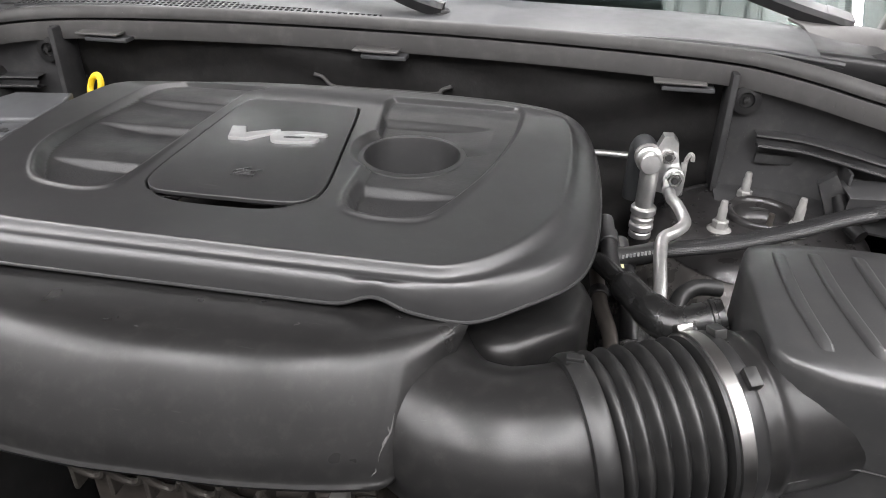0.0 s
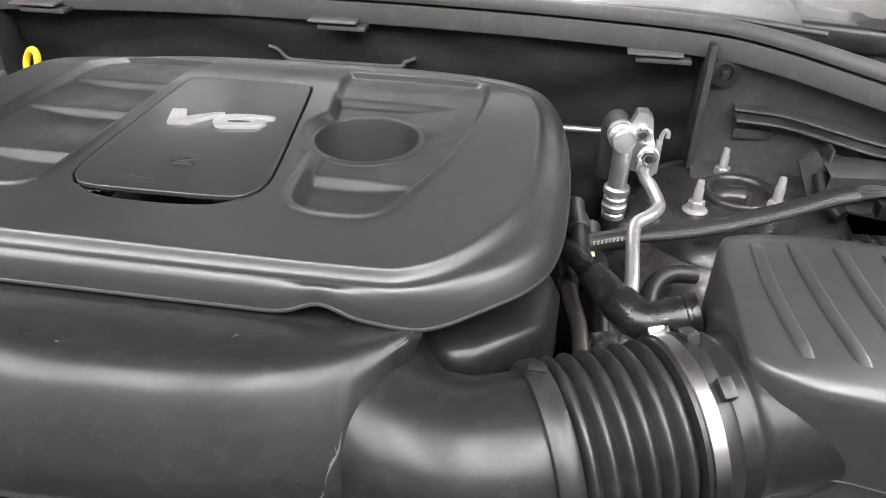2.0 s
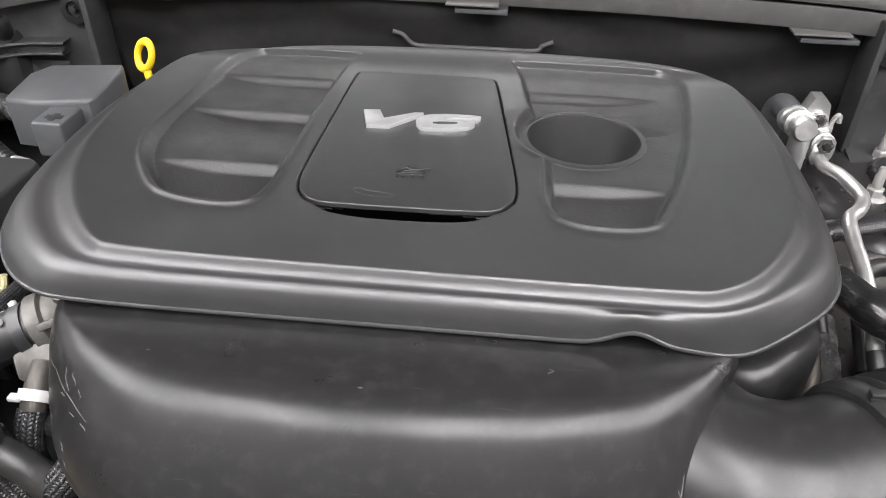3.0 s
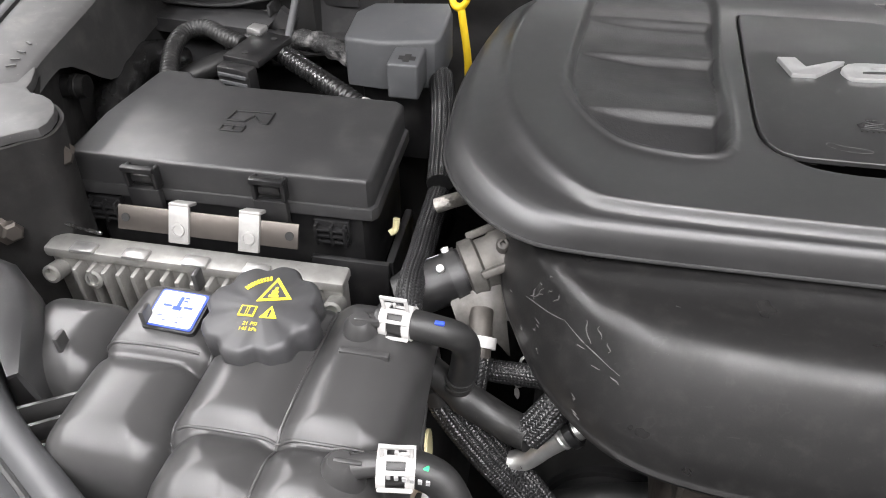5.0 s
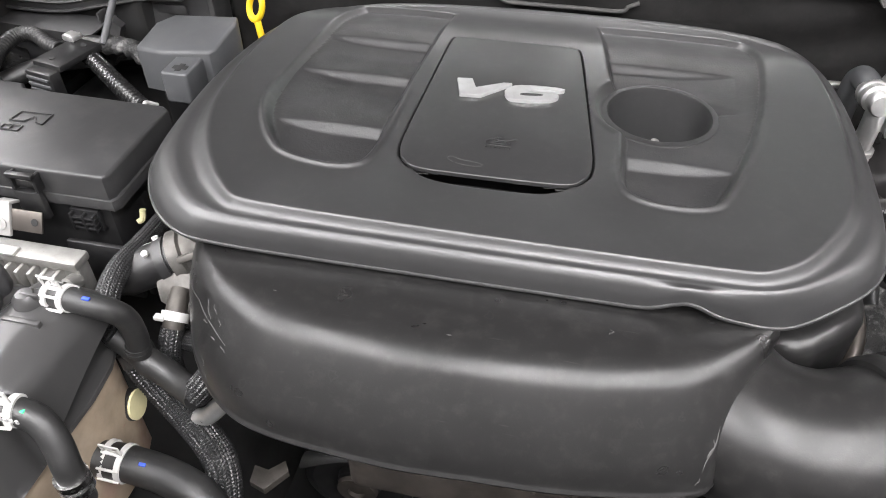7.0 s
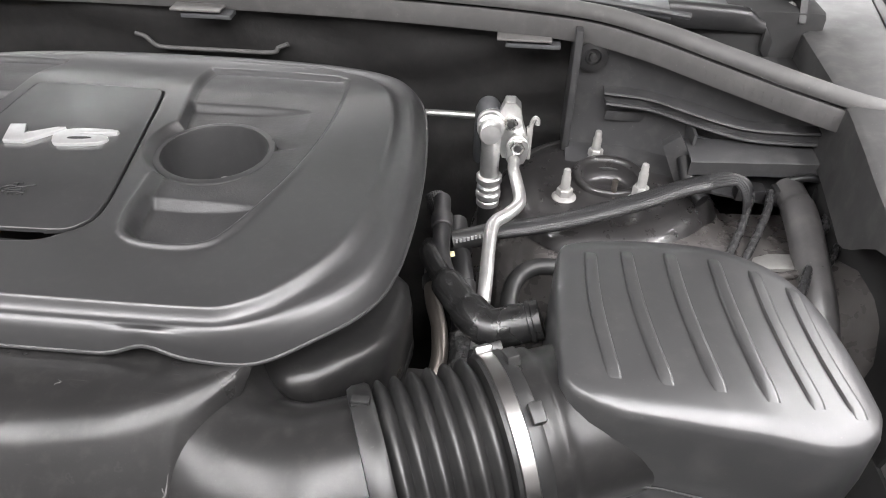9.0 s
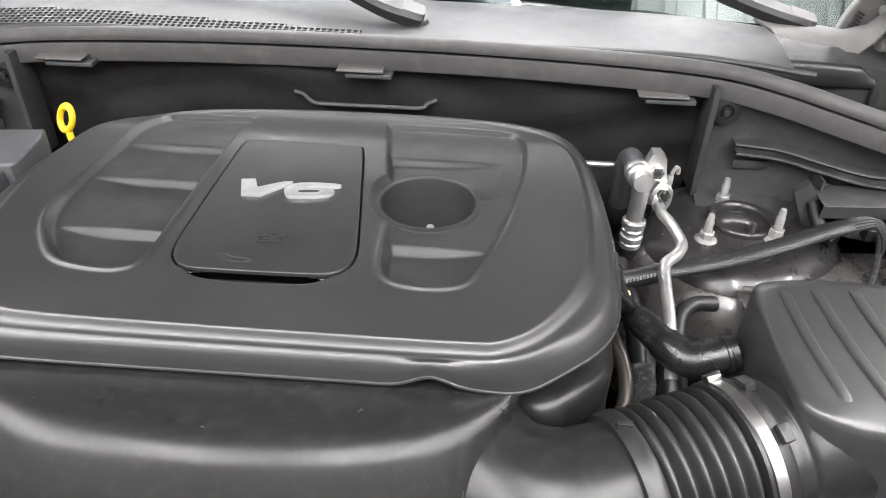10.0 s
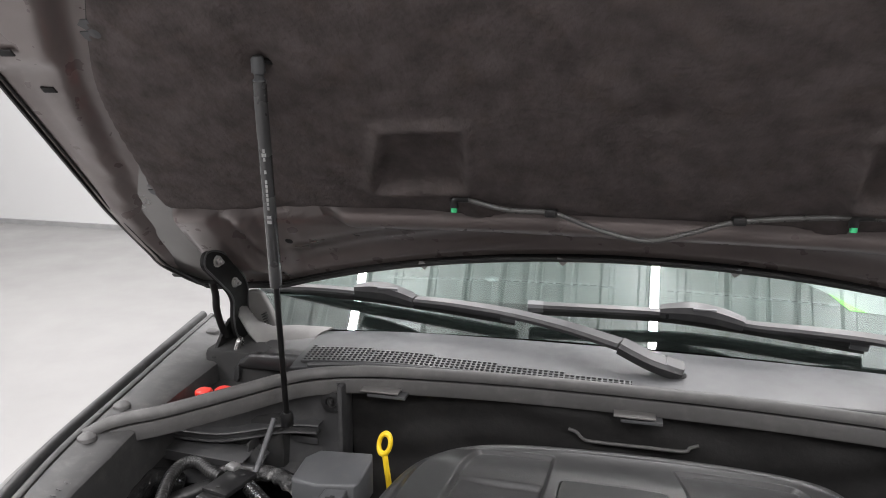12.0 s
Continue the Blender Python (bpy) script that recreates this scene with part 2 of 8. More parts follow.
M_TANK_LOW = surface("tank_translucent", (0.27, 0.215, 0.16), 0.40, grain=900, bump=0.1, vary=0.25, big=30, dust=0.85, dust_colour=(0.26, 0.11, 0.11), dust_scale=11)
M_ALU = surface("cast_aluminium", (0.34, 0.335, 0.32), 0.48, metal=0.75, grain=500, bump=0.8, dust=0.5, vary=0.2, big=40, dust_colour=(0.2, 0.19, 0.17))
M_PIPE = surface("aluminium_pipe", (0.68, 0.68, 0.67), 0.34, metal=0.9, grain=900, bump=0.15, vary=0.15, big=60, dust=0.12, dust_colour=(0.35, 0.34, 0.32))
M_STEEL = surface("bare_steel", (0.42, 0.415, 0.41), 0.26, metal=1.0, grain=900, bump=0.0, vary=0.05, big=50, rough_vary=0.04)
M_ZINC = surface("zinc_white", (0.30, 0.295, 0.285), 0.45, metal=0.35, grain=900, bump=0.2, vary=0.12, big=90)
M_YELLOW = surface("yellow_plastic", (0.80, 0.55, 0.02), 0.42, grain=900, bump=0.1, vary=0.08)
M_RED = surface("red_plastic", (0.62, 0.035, 0.025), 0.4, grain=900, bump=0.1, vary=0.1)
M_WHITE = surface("white_nylon", (0.46, 0.455, 0.445), 0.5, grain=900, bump=0.1, vary=0.08, dust=0.1, dust_colour=(0.3, 0.29, 0.27))
M_PRINT = surface("white_print", (0.34, 0.34, 0.34), 0.6, bump=0.0, vary=0.2, big=200)
M_YPRINT = surface("yellow_print", (0.75, 0.60, 0.03), 0.55, bump=0.0, vary=0.12, big=200)
M_BLUE = surface("blue_print", (0.03, 0.07, 0.45), 0.45, bump=0.0, vary=0.1)
M_PAPER = surface("label_white", (0.62, 0.63, 0.66), 0.4, bump=0.0, vary=0.05)
M_EMBLEM = surface("satin_silver", (0.60, 0.60, 0.60), 0.36, metal=0.75, grain=900, bump=0.1, vary=0.1, big=60)
M_BODY = surface("primer_grey_metal", (0.040, 0.0395, 0.0395), 0.48, metal=0.0, grain=700, bump=0.12, dust=0.12, vary=0.12)
M_FIREWALL = surface("firewall_plastic", (0.034, 0.034, 0.035), 0.55, grain=900, bump=0.3, dust=0.1, vary=0.2)
M_LINER = surface("sound_liner", (0.0085, 0.008, 0.0078), 0.75, grain=500, bump=0.5, vary=0.3, big=12, dust=0.03, bump_mid=0.5, mid=25)
M_FELT = surface("hood_felt", (0.098, 0.084, 0.082), 0.95, grain=420, bump=1.0, vary=0.30, big=26, spec=0.15, bump_mid=0.9, mid=110, dust=0.30, dust_colour=(0.12, 0.088, 0.07), dust_scale=22)
M_HOODIN = surface("hood_inner_paint", (0.165, 0.138, 0.132), 0.30, metal=0.2, grain=600, bump=0.1, vary=0.15, dust=0.06, coat=0.4)
M_PAINT = surface("body_paint", (0.16, 0.155, 0.15), 0.32, metal=0.6, grain=1500, bump=0.05, vary=0.06, coat=0.7)
M_COWL = surface("cowl_plastic", (0.046, 0.047, 0.049), 0.38, grain=1500, bump=0.25, dust=0.03)
M_BLACKGLOSS = surface("black_satin_steel", (0.007, 0.007, 0.007), 0.36, grain=900, bump=0.08, dust=0.02, spec=0.32)
M_ENGINE = surface("dirty_cast_metal", (0.060, 0.052, 0.046), 0.6, metal=0.5, grain=400, bump=0.6, vary=0.5, big=20, dust=0.4, dust_colour=(0.12, 0.10, 0.08))
M_BLACK = surface("underbody_dark", (0.012, 0.012, 0.012), 0.8, grain=300, bump=0.3, vary=0.3, dust=0.1, dust_colour=(0.06, 0.055, 0.05))
M_FLOOR = surface("epoxy_floor", (0.195, 0.191, 0.188), 0.35, grain=200, bump=0.08, vary=0.08, big=0.6, dust=0.05)
M_WALL = surface("white_wall", (0.47, 0.47, 0.468), 0.6, grain=200, bump=0.1, vary=0.03, big=0.5)
M_GREYWALL = surface("grey_wall", (0.09, 0.086, 0.084), 0.6, grain=200, bump=0.1, vary=0.03, big=0.5)
M_SKIRT = surface("baseboard_grey", (0.22, 0.22, 0.22), 0.5, grain=200, bump=0.1)
M_DECK = surface("steel_decking", (0.47, 0.50, 0.49), 0.4, metal=0.1, grain=100, bump=0.1, vary=0.15, big=1.5)
M_DASH = surface("dash_plastic", (0.020, 0.020, 0.021), 0.6, grain=900, bump=0.3)
M_FRIT = surface("black_frit", (0.005, 0.005, 0.005), 0.9, grain=900, bump=0.0, vary=0.05, spec=0.03)
M_DASHTOP = surface("grey_dash_top", (0.026, 0.027, 0.027), 0.85, grain=700, bump=0.4, vary=0.1, spec=0.08)
M_SHEET = surface("pale_paper", (0.10, 0.10, 0.10), 0.7, grain=300, bump=0.1, vary=0.04, big=9)
M_LIME = surface("lime_print", (0.09, 0.42, 0.004), 0.8, grain=300, bump=0.1, vary=0.05)
M_GREEN = surface("green_plastic", (0.05, 0.55, 0.22), 0.4, bump=0.1)
M_CREAM = surface("cream_plastic", (0.50, 0.46, 0.27), 0.4, grain=900, bump=0.1, vary=0.15, big=40)
M_PANEL = surface("bare_inner_panel", (0.12, 0.112, 0.108), 0.27, metal=0.5, coat=0.4, grain=700, bump=0.1, dust=0.1, vary=0.15, big=14)
M_AIRBOX = surface("satin_grey_black_plastic", (0.027, 0.027, 0.0274), 0.34, grain=900, bump=0.3, dust=0.05, vary=0.08, rough_vary=0.04, spec=0.75)
M_LID = surface("stained_black_plastic", (0.018, 0.018, 0.0184), 0.36, grain=900, bump=0.25, dust=0.03, dust_scale=120, spec=0.66, vary=0.10, big=5, rough_vary=0.06)
M_CAST = surface("cast_webs", (0.062, 0.056, 0.05), 0.5, metal=0.4, grain=500, bump=0.6, vary=0.4, big=60, dust=0.35, dust_colour=(0.08, 0.07, 0.06))
M_STRUT = surface("strut_paint", (0.035, 0.035, 0.036), 0.24, grain=900, bump=0.05, vary=0.05, coat=0.6, dust=0.03)
M_PALE = surface("pale_grey_trim", (0.115, 0.112, 0.108), 0.5, grain=1200, bump=0.15, dust=0.12, vary=0.12, big=20)
M_HINGE = surface("black_hinge_steel", (0.010, 0.010, 0.010), 0.6, grain=900, bump=0.1, spec=0.2)
M_BRONZE = surface("bronzed_steel", (0.15, 0.135, 0.122), 0.33, metal=0.8, grain=900, bump=0.1, vary=0.08, big=50, rough_vary=0.02)
M_CLAMP = surface("clamp_steel", (0.40, 0.395, 0.385), 0.30, metal=1.0, grain=900, bump=0.1, vary=0.04, big=50, rough_vary=0.03)
M_CAP = surface("cap_plastic", (0.040, 0.040, 0.042), 0.42, grain=1200, bump=0.25, dust=0.05)
M_FOIL = surface("heat_shield_foil", (0.40, 0.38, 0.35), 0.42, metal=0.85, grain=500, bump=0.6, vary=0.4, big=70, bump_mid=1.0, mid=160)
M_BLACKTRIM = surface("black_trim_plastic", (0.020, 0.020, 0.0205), 0.33, grain=900, bump=0.25, dust=0.06, vary=0.15)
M_WIPER = surface("satin_wiper_paint", (0.022, 0.022, 0.023), 0.34, grain=900, bump=0.1, dust=0.04, spec=0.4)
M_SCUFF = surface("scuffed_pale_plastic", (0.055, 0.053, 0.052), 0.6, bump=0.0, vary=0.4, big=300)
M_WASHER = surface("grey_black_tubing", (0.085, 0.083, 0.080), 0.30, grain=900, bump=0.05, vary=0.1, big=40)
M_COATED = surface("dark_coated_pipe", (0.045, 0.045, 0.046), 0.24, metal=0.3, grain=900, bump=0.05, vary=0.1, big=40, spec=0.7)
M_FILLER = surface("grey_black_pipe_plastic", (0.060, 0.058, 0.058), 0.34, grain=900, bump=0.2, vary=0.2, big=30, dust=0.12)
M_DIRTYCAST = surface("dirty_cast_aluminium", (0.105, 0.100, 0.093), 0.55, metal=0.5, grain=500, bump=0.8, dust=0.4, dust_colour=(0.10, 0.085, 0.07), vary=0.35, big=70)
M_STAIN = surface("dried_water_mark", (0.055, 0.054, 0.053), 0.5, bump=0.0, vary=0.4, big=300)
M_TOWER = surface("tower_paint", (0.022, 0.021, 0.021), 0.30, grain=700, bump=0.15, vary=0.2, big=18, dust=0.10, dust_colour=(0.10, 0.09, 0.085), coat=0.3)
M_FLECK = surface("flecked_sleeve", (0.018, 0.018, 0.018), 0.5, grain=500, bump=1.0, vary=0.3, big=60, dust=0.9, dust_colour=(0.42, 0.41, 0.40), dust_scale=55, bump_mid=1.0, mid=240)
M_GLOSSHOSE = surface("glossy_black_rubber", (0.010, 0.010, 0.010), 0.22, grain=700, bump=0.12, dust=0.10, dust_colour=(0.15, 0.15, 0.15), dust_scale=80)

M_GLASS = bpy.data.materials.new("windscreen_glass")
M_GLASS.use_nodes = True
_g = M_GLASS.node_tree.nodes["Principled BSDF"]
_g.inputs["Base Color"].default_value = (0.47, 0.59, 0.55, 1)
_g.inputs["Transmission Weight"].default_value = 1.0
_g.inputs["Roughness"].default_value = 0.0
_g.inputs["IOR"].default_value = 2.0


def glow(name, colour, strength):
    m = bpy.data.materials.new(name)
    m.use_nodes = True
    p = m.node_tree.nodes["Principled BSDF"]
    p.inputs["Base Color"].default_value = (0.1, 0.1, 0.1, 1)
    p.inputs["Emission Color"].default_value = (*colour, 1)
    p.inputs["Emission Strength"].default_value = strength
    return m


M_TUBE = glow("lit_diffuser", (1.0, 0.99, 0.97), 3.0)

# ---- room ----
def slab(name, lo, hi, material, label):
    bm = nb()
    box(bm, lo, hi)
    return solo(name, bm, material, label, kind="structure")


slab("floor", (-9, -4.8, -0.2), (9, 6.7, 0), M_FLOOR, "light grey sealed concrete showroom floor")
slab("wall_north", (-9, 6.45, 0), (9, 6.7, CEIL), M_WALL, "white painted wall behind the car")
# south and east walls are unseen; dark grey only to dim reflections off the duct
slab("wall_south", (-9, -4.8, 0), (9, -4.6, CEIL), M_GREYWALL, "unseen dark wall in front of the car, keeps low reflections dark")
slab("wall_west", (-8.2, -4.6, 0), (-8.0, 6.45, CEIL), M_WALL, "white painted side wall of the hall")
slab("wall_east", (6.0, -4.6, 0), (6.2, 6.45, CEIL), M_GREYWALL, "unseen dark side wall of the hall, keeps right-hand reflections dark")
slab("baseboard", (-8, 6.42, 0), (6, 6.45, 0.05), M_SKIRT, "grey baseboard along the white wall")

bm = nb()
xs, prof = -9.2, []
while xs < 9.2:
    prof += [(xs, 0), (xs + 0.100, 0), (xs + 0.112, -0.045), (xs + 0.150, -0.045), (xs + 0.162, 0), (xs + 0.185, 0), (xs + 0.190, -0.012), (xs + 0.198, -0.012), (xs + 0.203, 0)]
    xs += 0.25
strip(bm, [[(x, y, CEIL + h) for x, h in prof] for y in (-9.2, 6.7)])
thicken(bm, 0.01)
solo("ceiling", bm, M_DECK, "corrugated steel roof decking", kind="structure", angle=20)

first_light = None
for tx in TUBE_X:
    if first_light is None:
        first_light = thing("ceiling_light", (tx, -1.0, TUBE_Z + 0.005), "long white linear tube light under the roof decking", "ceiling light", "tube lights")
        bm = nb()
        box(bm, (tx - 0.03, -4.4, TUBE_Z + 0.04), (tx + 0.03, 5.6, TUBE_Z + 0.132), 0.008)
        part("housing", bm, M_WHITE, first_light)
        bm = nb()
        box(bm, (tx - 0.022, -4.39, TUBE_Z + 0.005), (tx + 0.022, 5.59, TUBE_Z + 0.039), 0.008)
        part("diffuser", bm, M_TUBE, first_light, "glowing white diffuser")
        for wy in (-4.0, 0.6, 5.2):
            bm = nb()
            tube(bm, [(tx, wy, TUBE_Z + 0.13), (tx, wy, CEIL)], 0.004, 6, res=2)
            part("suspension_wire", bm, M_STEEL, first_light)
    else:
        copy_thing(first_light, Matrix.Translation((tx, -1.0, TUBE_Z + 0.005)))


# ---- engine cover ----
RIM = chaikin([(-0.215, 0.402), (-0.05, 0.403), (0.10, 0.404), (0.15, 0.404), (0.197, 0.408), (0.228, 0.423),
               (0.268, 0.455), (0.287, 0.498), (0.292, 0.60), (0.286, 0.71), (0.272, 0.79), (0.235, 0.828), (0.10, 0.842), (-0.10, 0.838),
               (-0.225, 0.815), (-0.285, 0.745), (-0.310, 0.63), (-0.308, 0.520), (-0.301, 0.478), (-0.276, 0.437), (-0.246, 0.411)], 3)
TOP = chaikin([(-0.187, 0.4235), (0.0, 0.4225), (0.172, 0.4235), (0.188, 0.4270), (0.215, 0.446), (0.246, 0.498), (0.256, 0.535), (0.260, 0.62), (0.254, 0.71), (0.215, 0.785), (0.12, 0.803), (-0.10, 0.800),
               (-0.205, 0.778), (-0.252, 0.722), (-0.268, 0.65), (-0.266, 0.570), (-0.258, 0.522), (-0.236, 0.476), (-0.204, 0.433)], 2)
POCKET_L = chaikin([(-0.206, 0.768), (-0.190, 0.780), (-0.100, 0.786), (-0.093, 0.77), (-0.096, 0.70), (-0.104, 0.60), (-0.106, 0.497), (-0.120, 0.476), (-0.168, 0.480), (-0.193, 0.495), (-0.222, 0.545), (-0.226, 0.60)], 2)
POCKET_R = chaikin([(0.050, 0.775), (0.054, 0.786), (0.185, 0.782), (0.205, 0.768), (0.213, 0.70), (0.200, 0.60), (0.165, 0.497), (0.148, 0.480), (0.100, 0.480), (0.083, 0.500), (0.083, 0.57), (0.068, 0.65)], 2)
LID = np.array([(-0.080, 0.699), (0.036, 0.699), (0.041, 0.688), (0.064, 0.522), (0.062, 0.502), (0.050, 0.4865), (-0.073, 0.4845), (-0.086, 0.499), (-0.090, 0.518), (-0.084, 0.690)])
LID_EDGE = chaikin(np.vstack([[a * 0.85 + b * 0.15, a * 0.15 + b * 0.85] for a, b in zip(LID, np.roll(LID, -1, 0))]), 1)
CUP = np.array([0.115, 0.613])
MOUTH = chaikin([(-0.074, 0.492), (-0.068, 0.4795), (-0.045, 0.4735), (-0.005, 0.4730), (0.030, 0.4755), (0.045, 0.483), (0.052, 0.492)], 2)
_t = np.linspace(0, 1, 601)
_k = np.exp(-np.linspace(-2.2, 2.2, 97) ** 2)
_prof = np.interp(_t, [0, 0.05, 0.12, 0.22, 0.34, 0.46, 0.60, 0.70, 0.80, 0.92, 1], [1.0275, 1.0345, 1.0395, 1.0445, 1.0477, 1.0493, 1.0500, 1.0510, 1.0534, 1.0575, 1.0583])
_prof = np.convolve(np.r_[np.full(48, _prof[0]), _prof, np.full(48, _prof[-1])], _k / _k.sum(), mode="valid")


def louvre(p, x0, x1, y):
    """A tapering step down towards the front, pointed at x0 and blunt at x1."""
    s = np.clip((p[:, 0] - x0) / (x1 - x0), 0, 1)
    ends = np.sin(np.minimum(s * 1.7, 1.0) * math.pi / 2) ** 0.8 * (1 - step_(0.94, 1.0, s)) * (s > 0)
    w = 0.0048 * (0.25 + 0.75 * ends)
    dip = step_(y - 0.066, y - w - 0.012, p[:, 1] + 0.10 * (y < 0.56)) * (1 - step_(0, 1, (p[:, 1] - y + w) / (2 * w)))
    return -ends * dip


def arch(x, y):
    """The lower edge rises over the oil housing and dips beside it."""
    return (0.010 * np.exp(-((x - 0.137) / 0.017) ** 2) - 0.007 * np.exp(-((x - 0.205) / 0.030) ** 2)) * (y < 0.5)


def cover_height(p):
    d1 = np.maximum(-signed(p, RIM), 0)
    d2 = np.maximum(signed(p, TOP), 0)
    u = d1 / (d1 + d2 + 1e-9)
    z = np.interp(u, _t, _prof) + (p[:, 1] - 0.45) * 0.035 * u
    z = z + arch(p[:, 0], p[:, 1]) * (1 - step_(0.0, 0.45, u))
    z = z - 0.019 * step_(0.705, 0.805, p[:, 1]) * u
    pl, pr = -signed(p, POCKET_L), -signed(p, POCKET_R)
    pr = np.maximum(pr, 0.0575 - np.linalg.norm(p - CUP, axis=1))
    deep = np.maximum(step_(0.0005, 0.0085, pl), step_(0.0005, 0.0085, pr))
    fade = 1 - 0.15 * step_(0.70, 0.76, p[:, 1])
    lip = np.exp(-((pl + 0.001) / 0.0028) ** 2) + np.exp(-((pr + 0.001) / 0.0028) ** 2)
    z = z + 0.0024 * lip * (1 - step_(0.52, 0.62, p[:, 1]))
    z = z - (0.0070 + 0.0050 * (1 - step_(0.49, 0.56, p[:, 1]))) * deep * fade
    for x0, x1, y in ((-0.216, -0.103, 0.690), (-0.216, -0.106, 0.623), (-0.206, -0.110, 0.540)):
        z = z + 0.0066 * louvre(p, x0, x1, y) * step_(0.002, 0.010, pl)
    for x0, x1, y in ((0.182, 0.060, 0.688), (0.176, 0.078, 0.541)):
        q = p.copy()
        q[:, 0] = -p[:, 0]
        z = z + 0.0066 * louvre(q, -x0, -x1, y) * step_(0.002, 0.010, pr)
    # small wedge moulded beside the round well
    z = z - 0.005 * np.clip((0.186 - p[:, 0]) / 0.026, 0, 1) * (p[:, 0] > 0.158) * np.exp(-((p[:, 1] - 0.628) / (0.0025 + 0.20 * np.clip(0.186 - p[:, 0], 0, 1))) ** 2)
    ld = signed(p, LID_EDGE)
    z = z - 0.006 * (1 - step_(0.0004, 0.0020, ld))
    z = z - 0.0035 * step_(0.0, 0.004, -signed(p, MOUTH) + 0.0015)
    return z


def engine_cover():
    root = thing("engine_cover", (0, 0.62, 1.02), "satin black moulded plastic engine cover with recessed pockets", "engine cover")
    n, levels = 860, np.r_[np.linspace(0.02, 0.80, 210), np.linspace(0.8035, 1.0, 80)]
    rim = resample(RIM, n)
    c = np.array([-0.01, 0.61])
    pts = np.vstack([c + s * (rim - c) for s in levels] + [[c]])
    z = cover_height(pts)
    verts = np.c_[pts, z]
    k = len(levels)
    low = rim + (c - rim) / np.linalg.norm(c - rim, axis=1)[:, None] * 0.0015
    up = arch(rim[:, 0], rim[:, 1])
    lip = [np.c_[rim, 1.0275 + up], np.c_[low, 1.0265 + up], np.c_[low + (c - low) * 0.02, 1.030 + up]]
    verts = np.vstack([verts] + lip)
    faces = []
    cut = 0.0450
    jj = np.arange(n)
    far = np.linalg.norm(pts - CUP, axis=1)
    open_ = signed(pts, MOUTH) < 0.0006
    for i in range(k - 1):
        q = np.stack([(i + 1) * n + jj, (i + 1) * n + (jj + 1) % n, i * n + (jj + 1) % n, i * n + jj], 1)
        faces += q[(far[q].min(1) > cut - 0.001) & ~open_[q].all(1)].tolist()
    apex = k * n
    faces += [(apex, (j + 1) % n, j) for j in range(n)]
    prev = (k - 1) * n
    for b in range(3):
        nxt = apex + 1 + b * n
        faces += [(prev + j, nxt + j, nxt + (j + 1) % n, prev + (j + 1) % n) for j in range(n)]
        prev = nxt
    me = bpy.data.meshes.new("shell")
    me.from_pydata([tuple(v - np.array([0, 0.62, 1.02])) for v in verts], [], faces)
    me.materials.append(M_COVER)
    me.materials.append(M_TEXT)
    mid_ = np.array([pts[list(f[:3])].mean(0) if max(f[:3]) < len(pts) else (9.0, 9.0) for f in faces])
    grained = np.maximum(-signed(mid_, POCKET_L), -signed(mid_, POCKET_R)) > 0.007
    me.polygons.foreach_set("material_index", grained.astype(np.int32))
    finish(me, 60)
    shell = new("shell", me)
    shell.parent = root
    bm = nb()
    tube(bm, [(x, y, 1.0280 + a_) for (x, y), a_ in zip(rim[::4], arch(rim[::4, 0], rim[::4, 1]))] + [(rim[0][0], rim[0][1], 1.0280)], 0.0015, 8, res=2)
    part("edge_bead", bm, M_COVER, root)
    # the round well with its stud
    bm = nb()
    z0 = 1.0572
    lathe(bm, [(0.0515, z0 - 0.005), (0.0500, z0 - 0.0006), (0.0462, z0 + 0.0004), (0.0448, z0 + 0.0001), (0.0440, z0 - 0.0018), (0.0412, z0 - 0.052), (0.0385, z0 - 0.057), (0.0, z0 - 0.057)],
          Matrix.Translation((CUP[0], CUP[1], 0)), 64, closed=False)
    part("oil_filler_well", bm, M_COVER, root, "round grained well moulded into the cover")
    bm = nb()
    lathe(bm, [(0.005, 0), (0.0045, 0.004), (0.0038, 0.005), (0.0036, 0.027), (0.0, 0.028)], Matrix.Translation((CUP[0] + 0.002, CUP[1] + 0.004, z0 - 0.057)), 14)
    part("stud", bm, M_ZINC, root, "pale steel stud")
    # the middle lid with the emblem
    tilt = lambda x, y: (y - 0.45) * 0.035
    bm = nb()
    prism(bm, LID_EDGE, 1.0560, 1.0596, 0.0011, 3, zf=tilt)
    lid = part("lid", bm, M_LID, root, "flat black lid with a fine gap round it")
    # black sheet added below the finger slot at the lid's front, for its shade
    bm = nb()
    mid_m = MOUTH.mean(0)
    prism(bm, mid_m + (MOUTH - mid_m) * 1.12, 1.0400, 1.0440)
    part("slot_shade", bm, M_BLACK, root)
    # a dried water ring
    bm = nb()
    ring_ = chaikin([(-0.044, 0.4985), (-0.036, 0.4960), (-0.024, 0.4955), (-0.018, 0.4985), (-0.026, 0.5015), (-0.038, 0.5020), (-0.046, 0.5060), (-0.049, 0.5020)], 2)
    rr_ = random.Random(4)
    strip(bm, [[(x + d * (x + 0.032) * 0.02, y + d * 0.00045 * rr_.uniform(0.5, 1.6), 1.05985 + tilt(x, y)) for d in (-1, 1)] for x, y in ring_])
    part("dried_ring", bm, M_STAIN, lid, "faint dried water mark")
    bm = nb()
    v = [(-0.0635, 0.6165), (-0.0500, 0.6185), (-0.0445, 0.6045), (-0.0215, 0.6170), (-0.0140, 0.6165), (-0.0385, 0.5925), (-0.0565, 0.5915)]
    prism(bm, np.array(v), 1.0590, 1.0630, 0.0008, 2, zf=tilt)
    part("letter_v", bm, M_EMBLEM, lid, "raised satin silver letter V")
    bm = nb()
